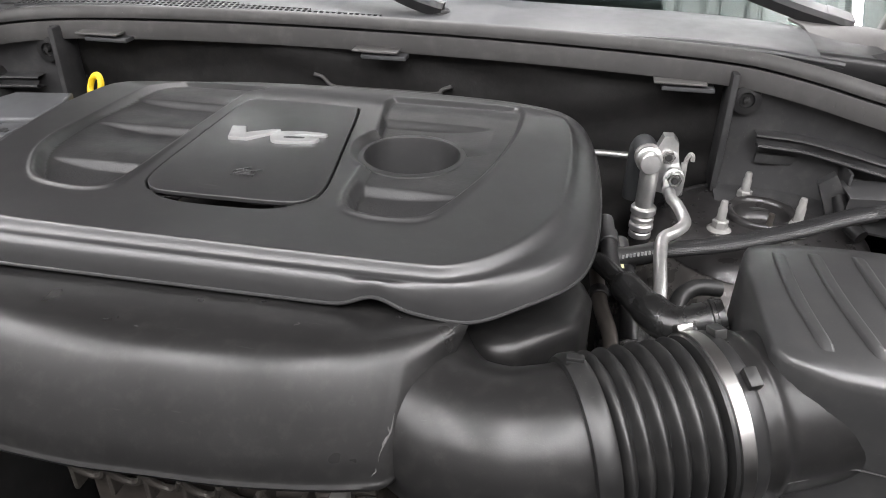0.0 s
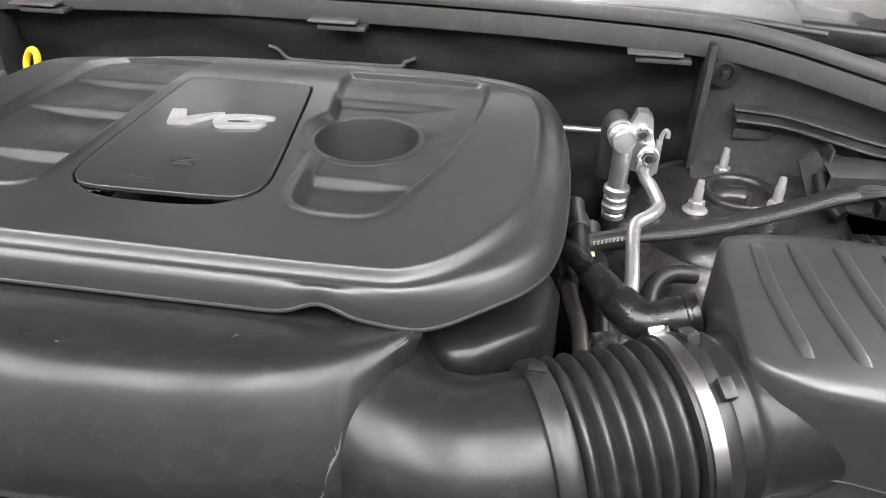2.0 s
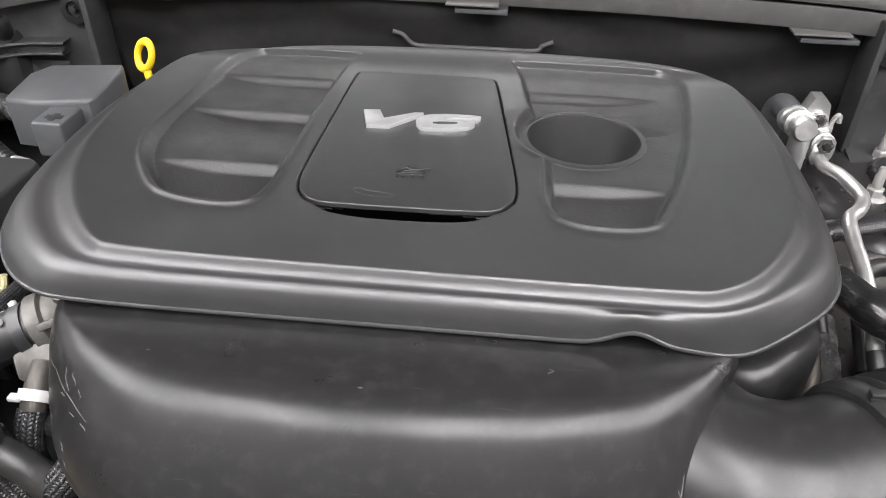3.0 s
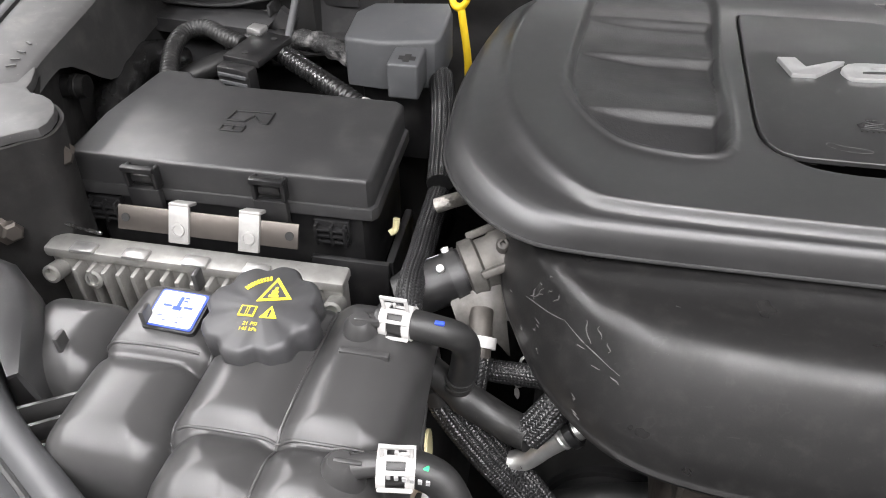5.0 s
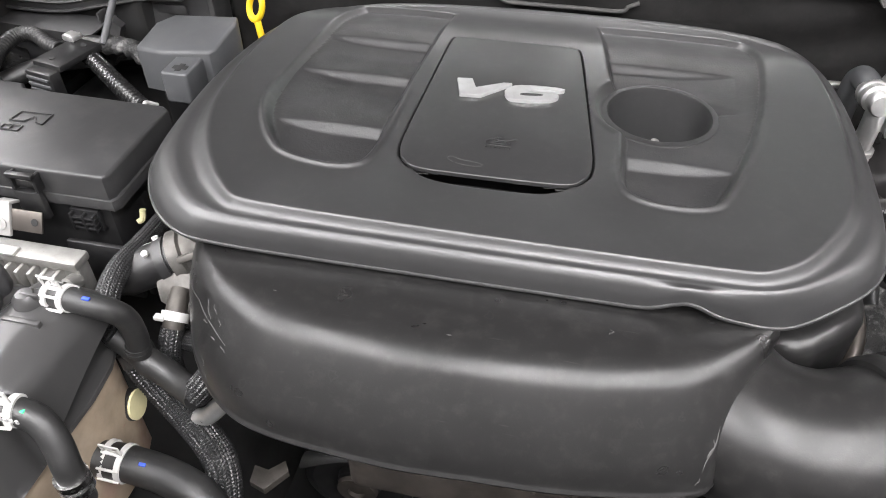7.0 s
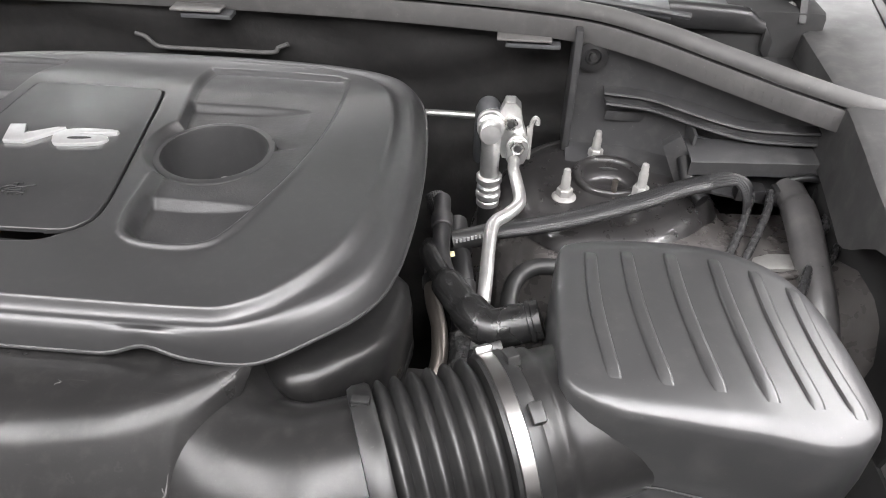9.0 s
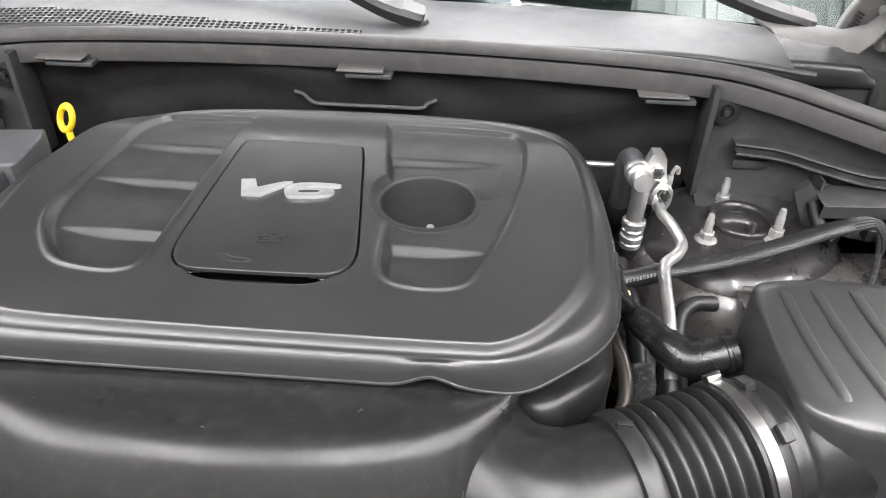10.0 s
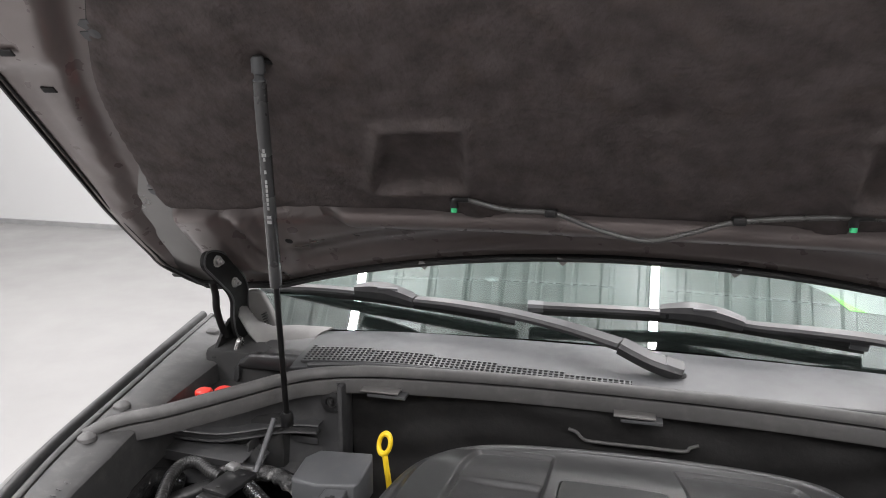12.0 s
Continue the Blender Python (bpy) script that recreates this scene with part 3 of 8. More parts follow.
    outer = chaikin([(-0.0195, 0.6030), (-0.0150, 0.5930), (-0.0080, 0.5915), (0.0210, 0.5955), (0.0275, 0.6010), (0.0285, 0.6065), (0.0220, 0.6085), (0.0010, 0.6068), (0.0060, 0.6110), (0.0310, 0.6125), (0.0330, 0.6180), (0.0050, 0.6180), (-0.0110, 0.6150), (-0.0170, 0.6090)], 1)
    hole = chaikin([(-0.0050, 0.5985), (0.0140, 0.6008), (0.0150, 0.6040), (-0.0045, 0.6025)], 1)
    prism(bm, outer, 1.0590, 1.0630, 0.0008, 2, zf=tilt)
    six = part("digit_six", bm, M_EMBLEM, lid, "raised satin silver digit 6")
    bm = nb()
    prism(bm, hole, 1.0590, 1.0633, 0.0, 2, zf=tilt)
    part("counter", bm, M_COVER, six, "black opening of the digit")
    # the small raised oil mark
    for pts_ in ([(-0.022, 0.5265), (-0.002, 0.5265)], [(-0.0215, 0.5265), (-0.0225, 0.5310)], [(-0.0035, 0.5265), (-0.0025, 0.5310)], [(-0.0225, 0.5310), (-0.017, 0.5350), (-0.012, 0.5335), (-0.006, 0.5340), (-0.001, 0.5365), (0.0015, 0.5370)], [(-0.016, 0.5380), (-0.009, 0.5382)], [(-0.0125, 0.5340), (-0.0125, 0.5380)],
                 [(-0.019, 0.5290), (-0.006, 0.5290)], [(-0.018, 0.5315), (-0.007, 0.5315)]):
        bm = nb()
        tube(bm, [(x, y, 1.0600 + tilt(x, y)) for x, y in pts_], 0.00055, 6, res=3)
        part("oil_mark", bm, M_DARK, lid)
    for k in range(6):
        bm = nb()
        lathe(bm, [(0.0008, 0), (0.0008, 0.0005), (0, 0.0006)], Matrix.Translation((-0.0215 + k * 0.0038, 0.5235, 1.0597 + tilt(0, 0.5235))), 8)
        part("oil_mark_dot", bm, M_DARK, lid)
    return root


engine_cover()

# ---- intake duct in front of the cover ----
def intake_duct():
    root = thing("intake_duct", (0, 0.35, 0.92), "bow-fronted black plastic intake duct with dusty scuffs", "intake duct")
    B = [(-0.226, 0.426, 1.010), (-0.219, 0.408, 1.015), (-0.205, 0.388, 1.0175), (-0.178, 0.367, 1.019), (-0.135, 0.352, 1.020), (-0.058, 0.344, 1.021), (0.015, 0.344, 1.021), (0.090, 0.352, 1.021), (0.145, 0.368, 1.020), (0.176, 0.388, 1.019), (0.200, 0.414, 1.018)]
    D = [(-0.250, 0.462, 0.988), (-0.251, 0.445, 0.968), (-0.240, 0.408, 0.958), (-0.208, 0.350, 0.953), (-0.155, 0.308, 0.952), (-0.060, 0.297, 0.951), (0.015, 0.299, 0.951), (0.072, 0.303, 0.950), (0.140, 0.316, 0.948), (0.167, 0.329, 0.948), (0.172, 0.362, 0.956)]
    n = 12
    b, d = spline(B, n), spline(D, n)
    rows_ = []
    for i, (p, q) in enumerate(zip(b, d)):
        w = i / (len(b) - 1)
        back = np.array([p[0] * 0.985, max(0.432, p[1] + 0.012), p[2] - 0.001])
        out = np.array([0, -1.0, 0.10])
        side = np.array([-1.0 if w < 0.30 else (0.6 if w > 0.85 else 0), 0, 0]) * (abs(w - 0.5) * 2) ** 2
        bulge = (out + side) * 0.0075 * (1 - 0.80 * max(0, (w - 0.78) / 0.22)) * (0.30 + 0.70 * min(1, w / 0.25))
        tight = 1 - 0.6 * float(step_(0.86, 1.0, w))
        ctrl = [back, back * 0.55 + p * 0.45 + np.array([0, 0, 0.0008]), p * 0.80 + back * 0.20 + np.array([0, 0, 0.0012]), p * 0.95 + back * 0.05 + np.array([0, 0, 0.0004]), p + (q - p) * 0.055 * tight + bulge * 0.45, p + (q - p) * 0.16 * tight + bulge * 0.80, p + (q - p) * 0.45 + bulge, p + (q - p) * 0.75 + bulge * 0.8, q * 0.95 + p * 0.05 + bulge * 0.15, q, q + np.array([0, 0.012, 0.001])]
        rows_.append(spline(ctrl, 6))
    bm = nb()
    strip(bm, rows_)
    thicken(bm, -0.003)
    part("shell", bm, M_DUCT, root, angle=50)
    bm = nb()
    tube(bm, [(d[i][0], d[i][1] - 0.0005, d[i][2]) for i in range(0, len(d), 4)], 0.0016, 6, res=4)
    part("lower_lip", bm, M_DUCT, root)
    bm = nb()
    tube(bm, [tuple(r[12] + np.array([0.001, 0, 0.0006])) for r in rows_[-8:]] + [tuple(p + np.array([0.001, 0.001, 0])) for p in rows_[-1][12::8]], 0.0017, 8, res=3)
    part("end_bead", bm, M_DUCT, root)
    # the turned-up corner beside the thermostat
    bm = nb()
    strip(bm, [[(-0.226, 0.424, 1.006), (-0.2255, 0.432, 1.009), (-0.222, 0.440, 1.011)], [(-0.233, 0.428, 0.998), (-0.232, 0.438, 1.001), (-0.229, 0.446, 1.003)], [(-0.240, 0.438, 0.996), (-0.239, 0.446, 0.999), (-0.236, 0.452, 1.001)], [(-0.246, 0.450, 0.999), (-0.245, 0.455, 1.002), (-0.242, 0.460, 1.003)], [(-0.251, 0.458, 0.982), (-0.250, 0.462, 0.984), (-0.247, 0.466, 0.986)]])
    thicken(bm, 0.0025)
    part("folded_corner", bm, M_DUCT, root, angle=70)
    # scuffs and scratches on the moulded skin
    grid_ = np.array([[np.array(v) for v in r] for r in rows_])
    ni, nj = grid_.shape[:2]

    def skin(u, v):
        i, j = min(max(u, 0), 1) * (ni - 1.001), min(max(v, 0), 1) * (nj - 1.001)
        a, c = int(i), int(j)
        f, g = i - a, j - c
        p = (grid_[a, c] * (1 - f) + grid_[a + 1, c] * f) * (1 - g) + (grid_[a, c + 1] * (1 - f) + grid_[a + 1, c + 1] * f) * g
        e1, e2 = grid_[a + 1, c] - grid_[a, c], grid_[a, c + 1] - grid_[a, c]
        nr = np.cross(e1, e2)
        nr /= np.linalg.norm(nr) + 1e-12
        return p, (nr if nr[1] * -1 + nr[2] > 0 else -nr)

    rng = random.Random(11)
    marks = [((0.175, 0.62), (0.25, 0.55), 0.0004), ((0.25, 0.55), (0.345, 0.585), 0.0004), ((0.340, 0.60), (0.352, 0.605), 0.0005), ((0.168, 0.56), (0.192, 0.605), 0.0006), ((0.180, 0.53), (0.186, 0.585), 0.0005), ((0.190, 0.55), (0.180, 0.60), 0.0004), ((0.212, 0.49), (0.216, 0.535), 0.0004), ((0.272, 0.50), (0.294, 0.555), 0.0004), ((0.290, 0.49), (0.302, 0.53), 0.0003), ((0.314, 0.53), (0.322, 0.552), 0.0004),
             ((0.862, 0.60), (0.852, 0.72), 0.0004), ((0.858, 0.63), (0.855, 0.68), 0.0005), ((0.850, 0.74), (0.843, 0.77), 0.0003), ((0.70, 0.16), (0.701, 0.145), 0.0003), ((0.56, 0.24), (0.557, 0.237), 0.0004), ((0.38, 0.20), (0.384, 0.20), 0.0003)]
    for k in range(14):
        u, v = rng.uniform(0.13, 0.33), rng.uniform(0.45, 0.78)
        marks.append(((u, v), (u + rng.uniform(-0.006, 0.012), v + rng.uniform(-0.03, 0.03)), 0.0003))
    for (u0, v0), (u1, v1), wd in marks:
        bm = nb()
        edge = []
        for s in np.linspace(0, 1, 9):
            p, nr = skin(u0 + (u1 - u0) * s + 0.0022 * math.sin(7 * s + u0 * 50), v0 + (v1 - v0) * s)
            edge.append((p, nr))
        rws = []
        for k, (p, nr) in enumerate(edge):
            t_ = edge[min(k + 1, 8)][0] - edge[max(k - 1, 0)][0]
            s_ = np.cross(nr, t_)
            s_ /= np.linalg.norm(s_) + 1e-12
            ww = 1.5 * wd * (0.25 + math.sin(math.pi * min(max(k / 8, 0.03), 0.97))) * rng.uniform(0.5, 1.0)
            rws.append([tuple(p - s_ * ww + nr * 0.0031), tuple(p + nr * 0.0033), tuple(p + s_ * ww + nr * 0.0031)])
        strip(bm, rws)
        part("scuff", bm, M_SCUFF, root, "pale scratch in the plastic")
    return root


intake_duct()

# ---- elbow, bellows, clamp and air box ----
def air_path():
    el = thing("intake_elbow", (0.22, 0.36, 0.88), "curved black plastic intake elbow with a mould seam", "intake pipe")
    bm = nb()
    path = [(0.150, 0.440, 0.958), (0.168, 0.404, 0.953), (0.198, 0.378, 0.949), (0.236, 0.370, 0.949), (0.267, 0.376, 0.951), (0.291, 0.385, 0.953)]
    tube(bm, path, 0.0565, 48, res=12)
    part("pipe", bm, M_DUCT, el, angle=60)
    line = spline(path, 12)
    bm = nb()
    tube(bm, [p + np.array([-0.0565 * 0.80 * 0.55 * max(0, 1 - i / 9), -0.0565 * 0.80 * (0.84 + 0.16 * min(1, i / 9)), -0.0565 * 0.60]) for i, p in enumerate(line[10:-1:5])], 0.0010, 8, res=5)
    part("mould_seam", bm, M_DUCT, el)
    a, b = np.array([0.284, 0.381, 0.953]), np.array([0.386, 0.420, 0.962])
    m = axis_to(a, b)
    length = float(np.linalg.norm(b - a))
    be = thing("intake_bellows", (0.335, 0.40, 0.89), "ribbed black rubber intake bellows with a steel clamp", "intake hose")
    bm = nb()
    prof = [(0.052, -0.004), (0.0605, -0.003), (0.0625, 0.001), (0.0625, 0.010), (0.0605, 0.0125)]
    n = 6
    p0, p1 = 0.0125, length - 0.026
    for i in range(n * 12 + 1):
        t = i / (n * 12)
        c = 0.5 - 0.5 * math.cos(2 * math.pi * n * t)
        prof.append((0.0545 + 0.0075 * c ** 0.7, p0 + (p1 - p0) * t))
    prof += [(0.0615, p1 + 0.002), (0.0625, p1 + 0.005), (0.0625, length - 0.004), (0.0600, length), (0.052, length)]
    lathe(bm, prof, m, 64)
    part("hose", bm, M_BELLOWS, be, angle=50)
    for k, h in enumerate((0.30, 0.36)):
        bm = nb()
        ang = m @ pose(0, 0, 0, 0, 0, 0)
        q = m @ Vector((0.0628 * math.cos(1.35), 0.0628 * math.sin(1.35), 0.004))
        box(bm, (q.x - 0.006, q.y - 0.003, q.z - 0.002 + k * 0.003), (q.x + 0.006, q.y + 0.003, q.z + 0.001 + k * 0.003), 0.0008)
        part("alignment_tab", bm, M_BELLOWS, be)
    bm = nb()
    lathe(bm, [(0.0625, length - 0.0215), (0.0638, length - 0.0205), (0.0638, length - 0.0115), (0.0625, length - 0.0105)], m, 64)
    clamp = part("clamp_band", bm, M_CLAMP, be, "bright steel clamp band")
    for a_ in (0.9, -0.75):
        bm = nb()
        mm = m @ Matrix.Rotation(a_, 4, "Z") @ Matrix.Translation((0.0655, 0, length - 0.016))
        box(bm, (-0.002, -0.005, -0.006), (0.003, 0.005, 0.006), 0.001, m=mm)
        part("clamp_lug", bm, M_CLAMP, clamp)
    for a_ in (1.25, 0.55, 2.0):
        bm = nb()
        mm = m @ Matrix.Rotation(a_, 4, "Z") @ Matrix.Translation((0.066, 0, length - 0.003))
        box(bm, (-0.006, -0.007, -0.004), (0.002, 0.007, 0.005), 0.0012, m=mm)
        part("locating_lug", bm, M_BELLOWS, be)

    ab = thing("air_filter_box", (0.50, 0.47, 0.80), "black plastic air filter box with raised ribs on its lid", "air box")
    out = [(0.405, 0.396), (0.402, 0.45), (0.403, 0.548), (0.415, 0.560), (0.450, 0.568), (0.520, 0.569), (0.570, 0.550), (0.590, 0.515), (0.600, 0.46), (0.604, 0.382), (0.50, 0.388)]
    top = chaikin(out, 2)
    c = np.array([0.50, 0.47])
    zt = lambda x, y: 1.033 - 0.35 * (y - 0.47) ** 2 - 0.10 * max(0, x - 0.53) - 0.5 * max(0, 0.400 - y)
    bm = nb()
    p = resample(top, 120)
    rings = [[(*(c + (q - c) * s), zt(*(c + (q - c) * s)) - dz) for q in p] for s, dz in ((0.02, 0), (0.3, 0), (0.6, 0), (0.85, 0), (0.97, 0.0005), (0.995, 0.0025), (1.006, 0.007), (1.010, 0.018), (1.014, 0.045))]
    # the lid flares out towards the front below its edge
    low = []
    for q in p:
        f = max(0.0, (0.43 - q[1]) / 0.05)
        low.append((q[0] + (q[0] - c[0]) * 0.02, q[1] + 0.004 * min(1, f), 0.945))
    rings.append(low)
    rings.append([(x, y - 0.004 * (y < 0.38), 0.905) for x, y, z in low])
    strip(bm, rings, True)
    bm.faces.new([bm.verts.new(rings[0][i]) for i in range(len(p))])
    bmesh.ops.remove_doubles(bm, verts=bm.verts, dist=1e-6)
    bmesh.ops.recalc_face_normals(bm, faces=bm.faces)
    lid = part("lid", bm, M_AIRBOX, ab, angle=50)
    for (x0, y0), (x1, y1) in (((0.4295, 0.546), (0.4375, 0.414)), ((0.457, 0.551), (0.4700, 0.412)), ((0.490, 0.553), (0.5020, 0.410)), ((0.5225, 0.549), (0.533, 0.408)), ((0.551, 0.540), (0.561, 0.406)), ((0.575, 0.525), (0.586, 0.404))):
        bm = nb()
        pts_ = [(x0 + (x1 - x0) * t - 0.004 * math.sin(math.pi * t), y0 + (y1 - y0) * t) for t in np.linspace(0, 1, 19)]
        rib_rows = []
        for k, (x, y) in enumerate(pts_):
            e = min(1.0, min(k, 18 - k) / 1.2)
            hw, hh = 0.0046 * (0.80 + 0.20 * e), 0.0030 * e
            rib_rows.append([(x + dx * hw, y, zt(x + dx * hw, y) - 0.0006 + dz * hh) for dx, dz in ((-1.12, 0), (-1.0, 0.62), (-0.82, 0.95), (-0.5, 1.0), (0.0, 1.03), (0.5, 1.0), (0.82, 0.95), (1.0, 0.62), (1.12, 0))])
        strip(bm, rib_rows)
        bmesh.ops.recalc_face_normals(bm, faces=bm.faces)
        part("rib", bm, M_AIRBOX, lid, angle=45)
    bm = nb()
    q = [(x * 1.0 + 0.004 * np.sign(x - 0.5), y - 0.002) for x, y, z in low]
    prism(bm, np.array(q) - np.array([0, 0.012]), 0.893, 0.906, 0.002)
    part("joint_flange", bm, M_DARK, ab)
    bm = nb()
    prism(bm, chaikin([(0.392, 0.42), (0.396, 0.372), (0.43, 0.352), (0.60, 0.345), (0.636, 0.37), (0.630, 0.50), (0.58, 0.55), (0.42, 0.55)], 1), 0.70, 0.896, 0.006, 2)
    part("lower_body", bm, M_DARK, ab)
    # the neck that flares into the box
    bm = nb()
    m2 = axis_to((0.380, 0.4175, 0.9615), (0.50, 0.463, 0.972))
    lathe(bm, [(0.0585, 0.006), (0.0585, 0.014), (0.0600, 0.016), (0.0600, 0.020), (0.0572, 0.023), (0.0572, 0.030)], m2, 64)
    c0, ax_ = np.array([0.380, 0.4175, 0.9615]), np.array([0.120, 0.0455, 0.0105])
    ax_ = ax_ / np.linalg.norm(ax_)
    side_v = np.array([ax_[1], -ax_[0], 0]) / math.hypot(ax_[0], ax_[1])
    up_v = np.cross(side_v, ax_)
    rows_ = []
    for t_, rh, rv in ((0.029, 0.0572, 0.0572), (0.050, 0.0574, 0.0568), (0.075, 0.0570, 0.0550), (0.100, 0.0560, 0.0530), (0.130, 0.0530, 0.0500)):
        rows_.append([tuple(c0 + ax_ * t_ + side_v * rh * math.cos(a) + up_v * rv * math.sin(a)) for a in np.linspace(0, 2 * math.pi, 48, endpoint=False)])
    strip(bm, rows_, True)
    part("neck", bm, M_DUCT, ab, angle=50)
    bm = nb()
    tube(bm, [(0.404, 0.3675, 0.951), (0.425, 0.3745, 0.954), (0.447, 0.3835, 0.957), (0.466, 0.3895, 0.959), (0.500, 0.3872, 0.956), (0.535, 0.3835, 0.952)], 0.0007, 6, res=4)
    part("mould_line", bm, M_AIRBOX, ab)
    for x in (0.408, 0.436, 0.470):
        bm = nb()
        box(bm, (x - 0.0012, 0.340, 0.862), (x + 0.0012, 0.358, 0.892), 0.0006)
        part("stiffener", bm, M_DARK, ab)


air_path()

# ---- right-hand side: breather box, lines, tower ----
def catch_box():
    root = thing("oil_filler_housing", (0.245, 0.47, 0.90), "black plastic housing tucked under the engine cover", "engine part")
    bm = nb()
    pl = chaikin([(0.180, 0.452), (0.205, 0.428), (0.228, 0.420), (0.262, 0.447), (0.287, 0.480), (0.294, 0.56), (0.26, 0.60), (0.20, 0.57)], 1)
    prism(bm, resample(pl, 60), 0.925, 0.994, 0.013, 5, zf=lambda x, y: -0.20 * max(0, y - 0.45) * (x > 0.25))
    part("body", bm, M_DUCT, root)
    bm = nb()
    prism(bm, resample(pl, 60) * 1.02 - np.array([0.005, 0.010]), 0.915, 0.924, 0.002)
    part("flange", bm, M_DUCT, root)
    bm = nb()
    lathe(bm, [(0.007, 0), (0.007, 0.004), (0.0045, 0.005), (0.0045, 0.009), (0, 0.0095)], axis_to((0.205, 0.437, 0.967), (0.195, 0.40, 0.985)), 16)
    part("bolt", bm, M_STEEL, root, "steel bolt head")


catch_box()


def pipe_thing(name, pts, r, material, label, category="hose", seg=14, step=None, res=8, group="", bands=(), flat=1.0):
    bm = nb()
    tube(bm, pts, r, seg, step, res, flat=flat)
    if not bands:
        return solo(name, bm, material, label, category, group, angle=50)
    p = np.array(pts, float)
    root = thing(name, tuple(p.mean(0) - np.array([0, 0, 0.01])), label, category, group)
    part("hose", bm, material, root, angle=50)
    line = spline(pts, 10)
    for f, rr, w, mat in bands:
        i = int(f * (len(line) - 2))
        d = line[i + 1] - line[i]
        d /= np.linalg.norm(d)
        bm = nb()
        lathe(bm, [(rr * 0.9, -w / 2), (rr, -w / 2 + 0.001), (rr, w / 2 - 0.001), (rr * 0.9, w / 2)], axis_to(line[i], line[i] + d), 20)
        part("band", bm, mat, root)
    return root


def ac_lines():
    root = thing("air_conditioning_block", (0.36, 0.80, 0.90), "silver aluminium refrigerant pipe block with bolts", "refrigerant lines")
    bm = nb()
    prism(bm, chaikin([(0.350, 0.962), (0.386, 0.955), (0.384, 0.985), (0.378, 1.000), (0.374, 1.027), (0.353, 1.026)], 1), 0.0, 0.020, 0.003, 2, m=Matrix(((1, 0, 0, 0), (0, 0, 1, 0.796), (0, 1, 0, 0), (0, 0, 0, 1))))
    part("manifold", bm, M_PIPE, root)
    bm = nb()
    box(bm, (0.3835, 0.808, 0.952), (0.3905, 0.815, 0.992), 0.0015)
    tube(bm, [(0.3875, 0.811, 0.985), (0.3885, 0.811, 0.996), (0.3915, 0.811, 1.003), (0.3945, 0.811, 1.001), (0.3950, 0.811, 0.995)], 0.0026, 8)
    part("hook_plate", bm, M_ZINC, root)
    bm = nb()
    tube(bm, [(0.338, 0.842, 0.93), (0.338, 0.840, 0.985), (0.340, 0.834, 1.000), (0.342, 0.822, 1.004), (0.344, 0.800, 1.003)], 0.0128, 22, res=10)
    part("suction_elbow", bm, M_GREY, root, "dull grey rear elbow", angle=60)
    ax = axis_to((0.3445, 0.806, 1.000), (0.345, 0.745, 1.009))
    for nm, prof, mt in (("union_collar", [(0.0120, 0), (0.0148, 0.001), (0.0152, 0.004), (0.0152, 0.011), (0.0135, 0.013), (0.0135, 0.017), (0.0146, 0.018), (0.0146, 0.025), (0.0115, 0.027)], M_PIPE), ("union_cap", [(0.0112, 0.026), (0.0118, 0.028), (0.0118, 0.043), (0.0105, 0.0455), (0, 0.046)], M_PIPE)):
        bm = nb()
        lathe(bm, prof, ax, 32)
        part(nm, bm, mt, root)
    bm = nb()
    tube(bm, [(0.3455, 0.774, 1.004), (0.3460, 0.773, 0.985), (0.3460, 0.774, 0.950)], 0.0102, 20, res=8)
    part("drop_pipe", bm, M_PIPE, root, angle=60)
    for z, rad, hh_ in ((0.9465, 0.0142, 0.0045), (0.9355, 0.0130, 0.0035), (0.9265, 0.0138, 0.004), (0.9165, 0.0128, 0.004)):
        bm = nb()
        lathe(bm, [(0.010, -hh_ - 0.001), (rad - 0.0012, -hh_), (rad, -hh_ + 0.0015), (rad, hh_ - 0.0015), (rad - 0.0012, hh_), (0.010, hh_ + 0.001)], Matrix.Translation((0.3465, 0.7745, z)), 28)
        part("collar", bm, M_PIPE, root)
    bm = nb()
    tube(bm, [(0.3465, 0.7745, 0.930), (0.347, 0.774, 0.88), (0.34, 0.76, 0.82)], 0.0118, 16)
    part("rubber_sleeve", bm, M_RUBBER, root)
    for x, y, z in ((0.3655, 0.790, 1.005), (0.3745, 0.776, 0.984)):
        ax = axis_to((x, y + 0.014, z - 0.003), (x, y - 0.03, z + 0.008))
        bm = nb()
        lathe(bm, [(0.0118, 0.004), (0.0120, 0.006), (0.0118, 0.009), (0.0088, 0.010)], ax, 28)
        nut = part("flange_nut", bm, M_PIPE, root)
        bm = nb()
        lathe(bm, [(0.0080, 0.009), (0.0080, 0.016), (0.0070, 0.0175), (0.0046, 0.0175), (0.0044, 0.014)], ax, 6)
        part("hexagon", bm, M_STEEL, nut)
        bm = nb()
        lathe(bm, [(0.0043, 0.012), (0.0043, 0.0185), (0.0034, 0.020), (0, 0.020)], ax, 12)
        part("stud_end", bm, M_DARK, nut)
    bm = nb()
    prism(bm, chaikin([(0.362, 0.962), (0.381, 0.962), (0.386, 0.975), (0.384, 0.993), (0.366, 0.993)], 1), 0.0, 0.020, 0.003, 2, m=Matrix(((1, 0, 0, 0), (0, 0, 1, 0.778), (0, 1, 0, 0), (0, 0, 0, 1))))
    part("lower_block", bm, M_PIPE, root)
    bm = nb()
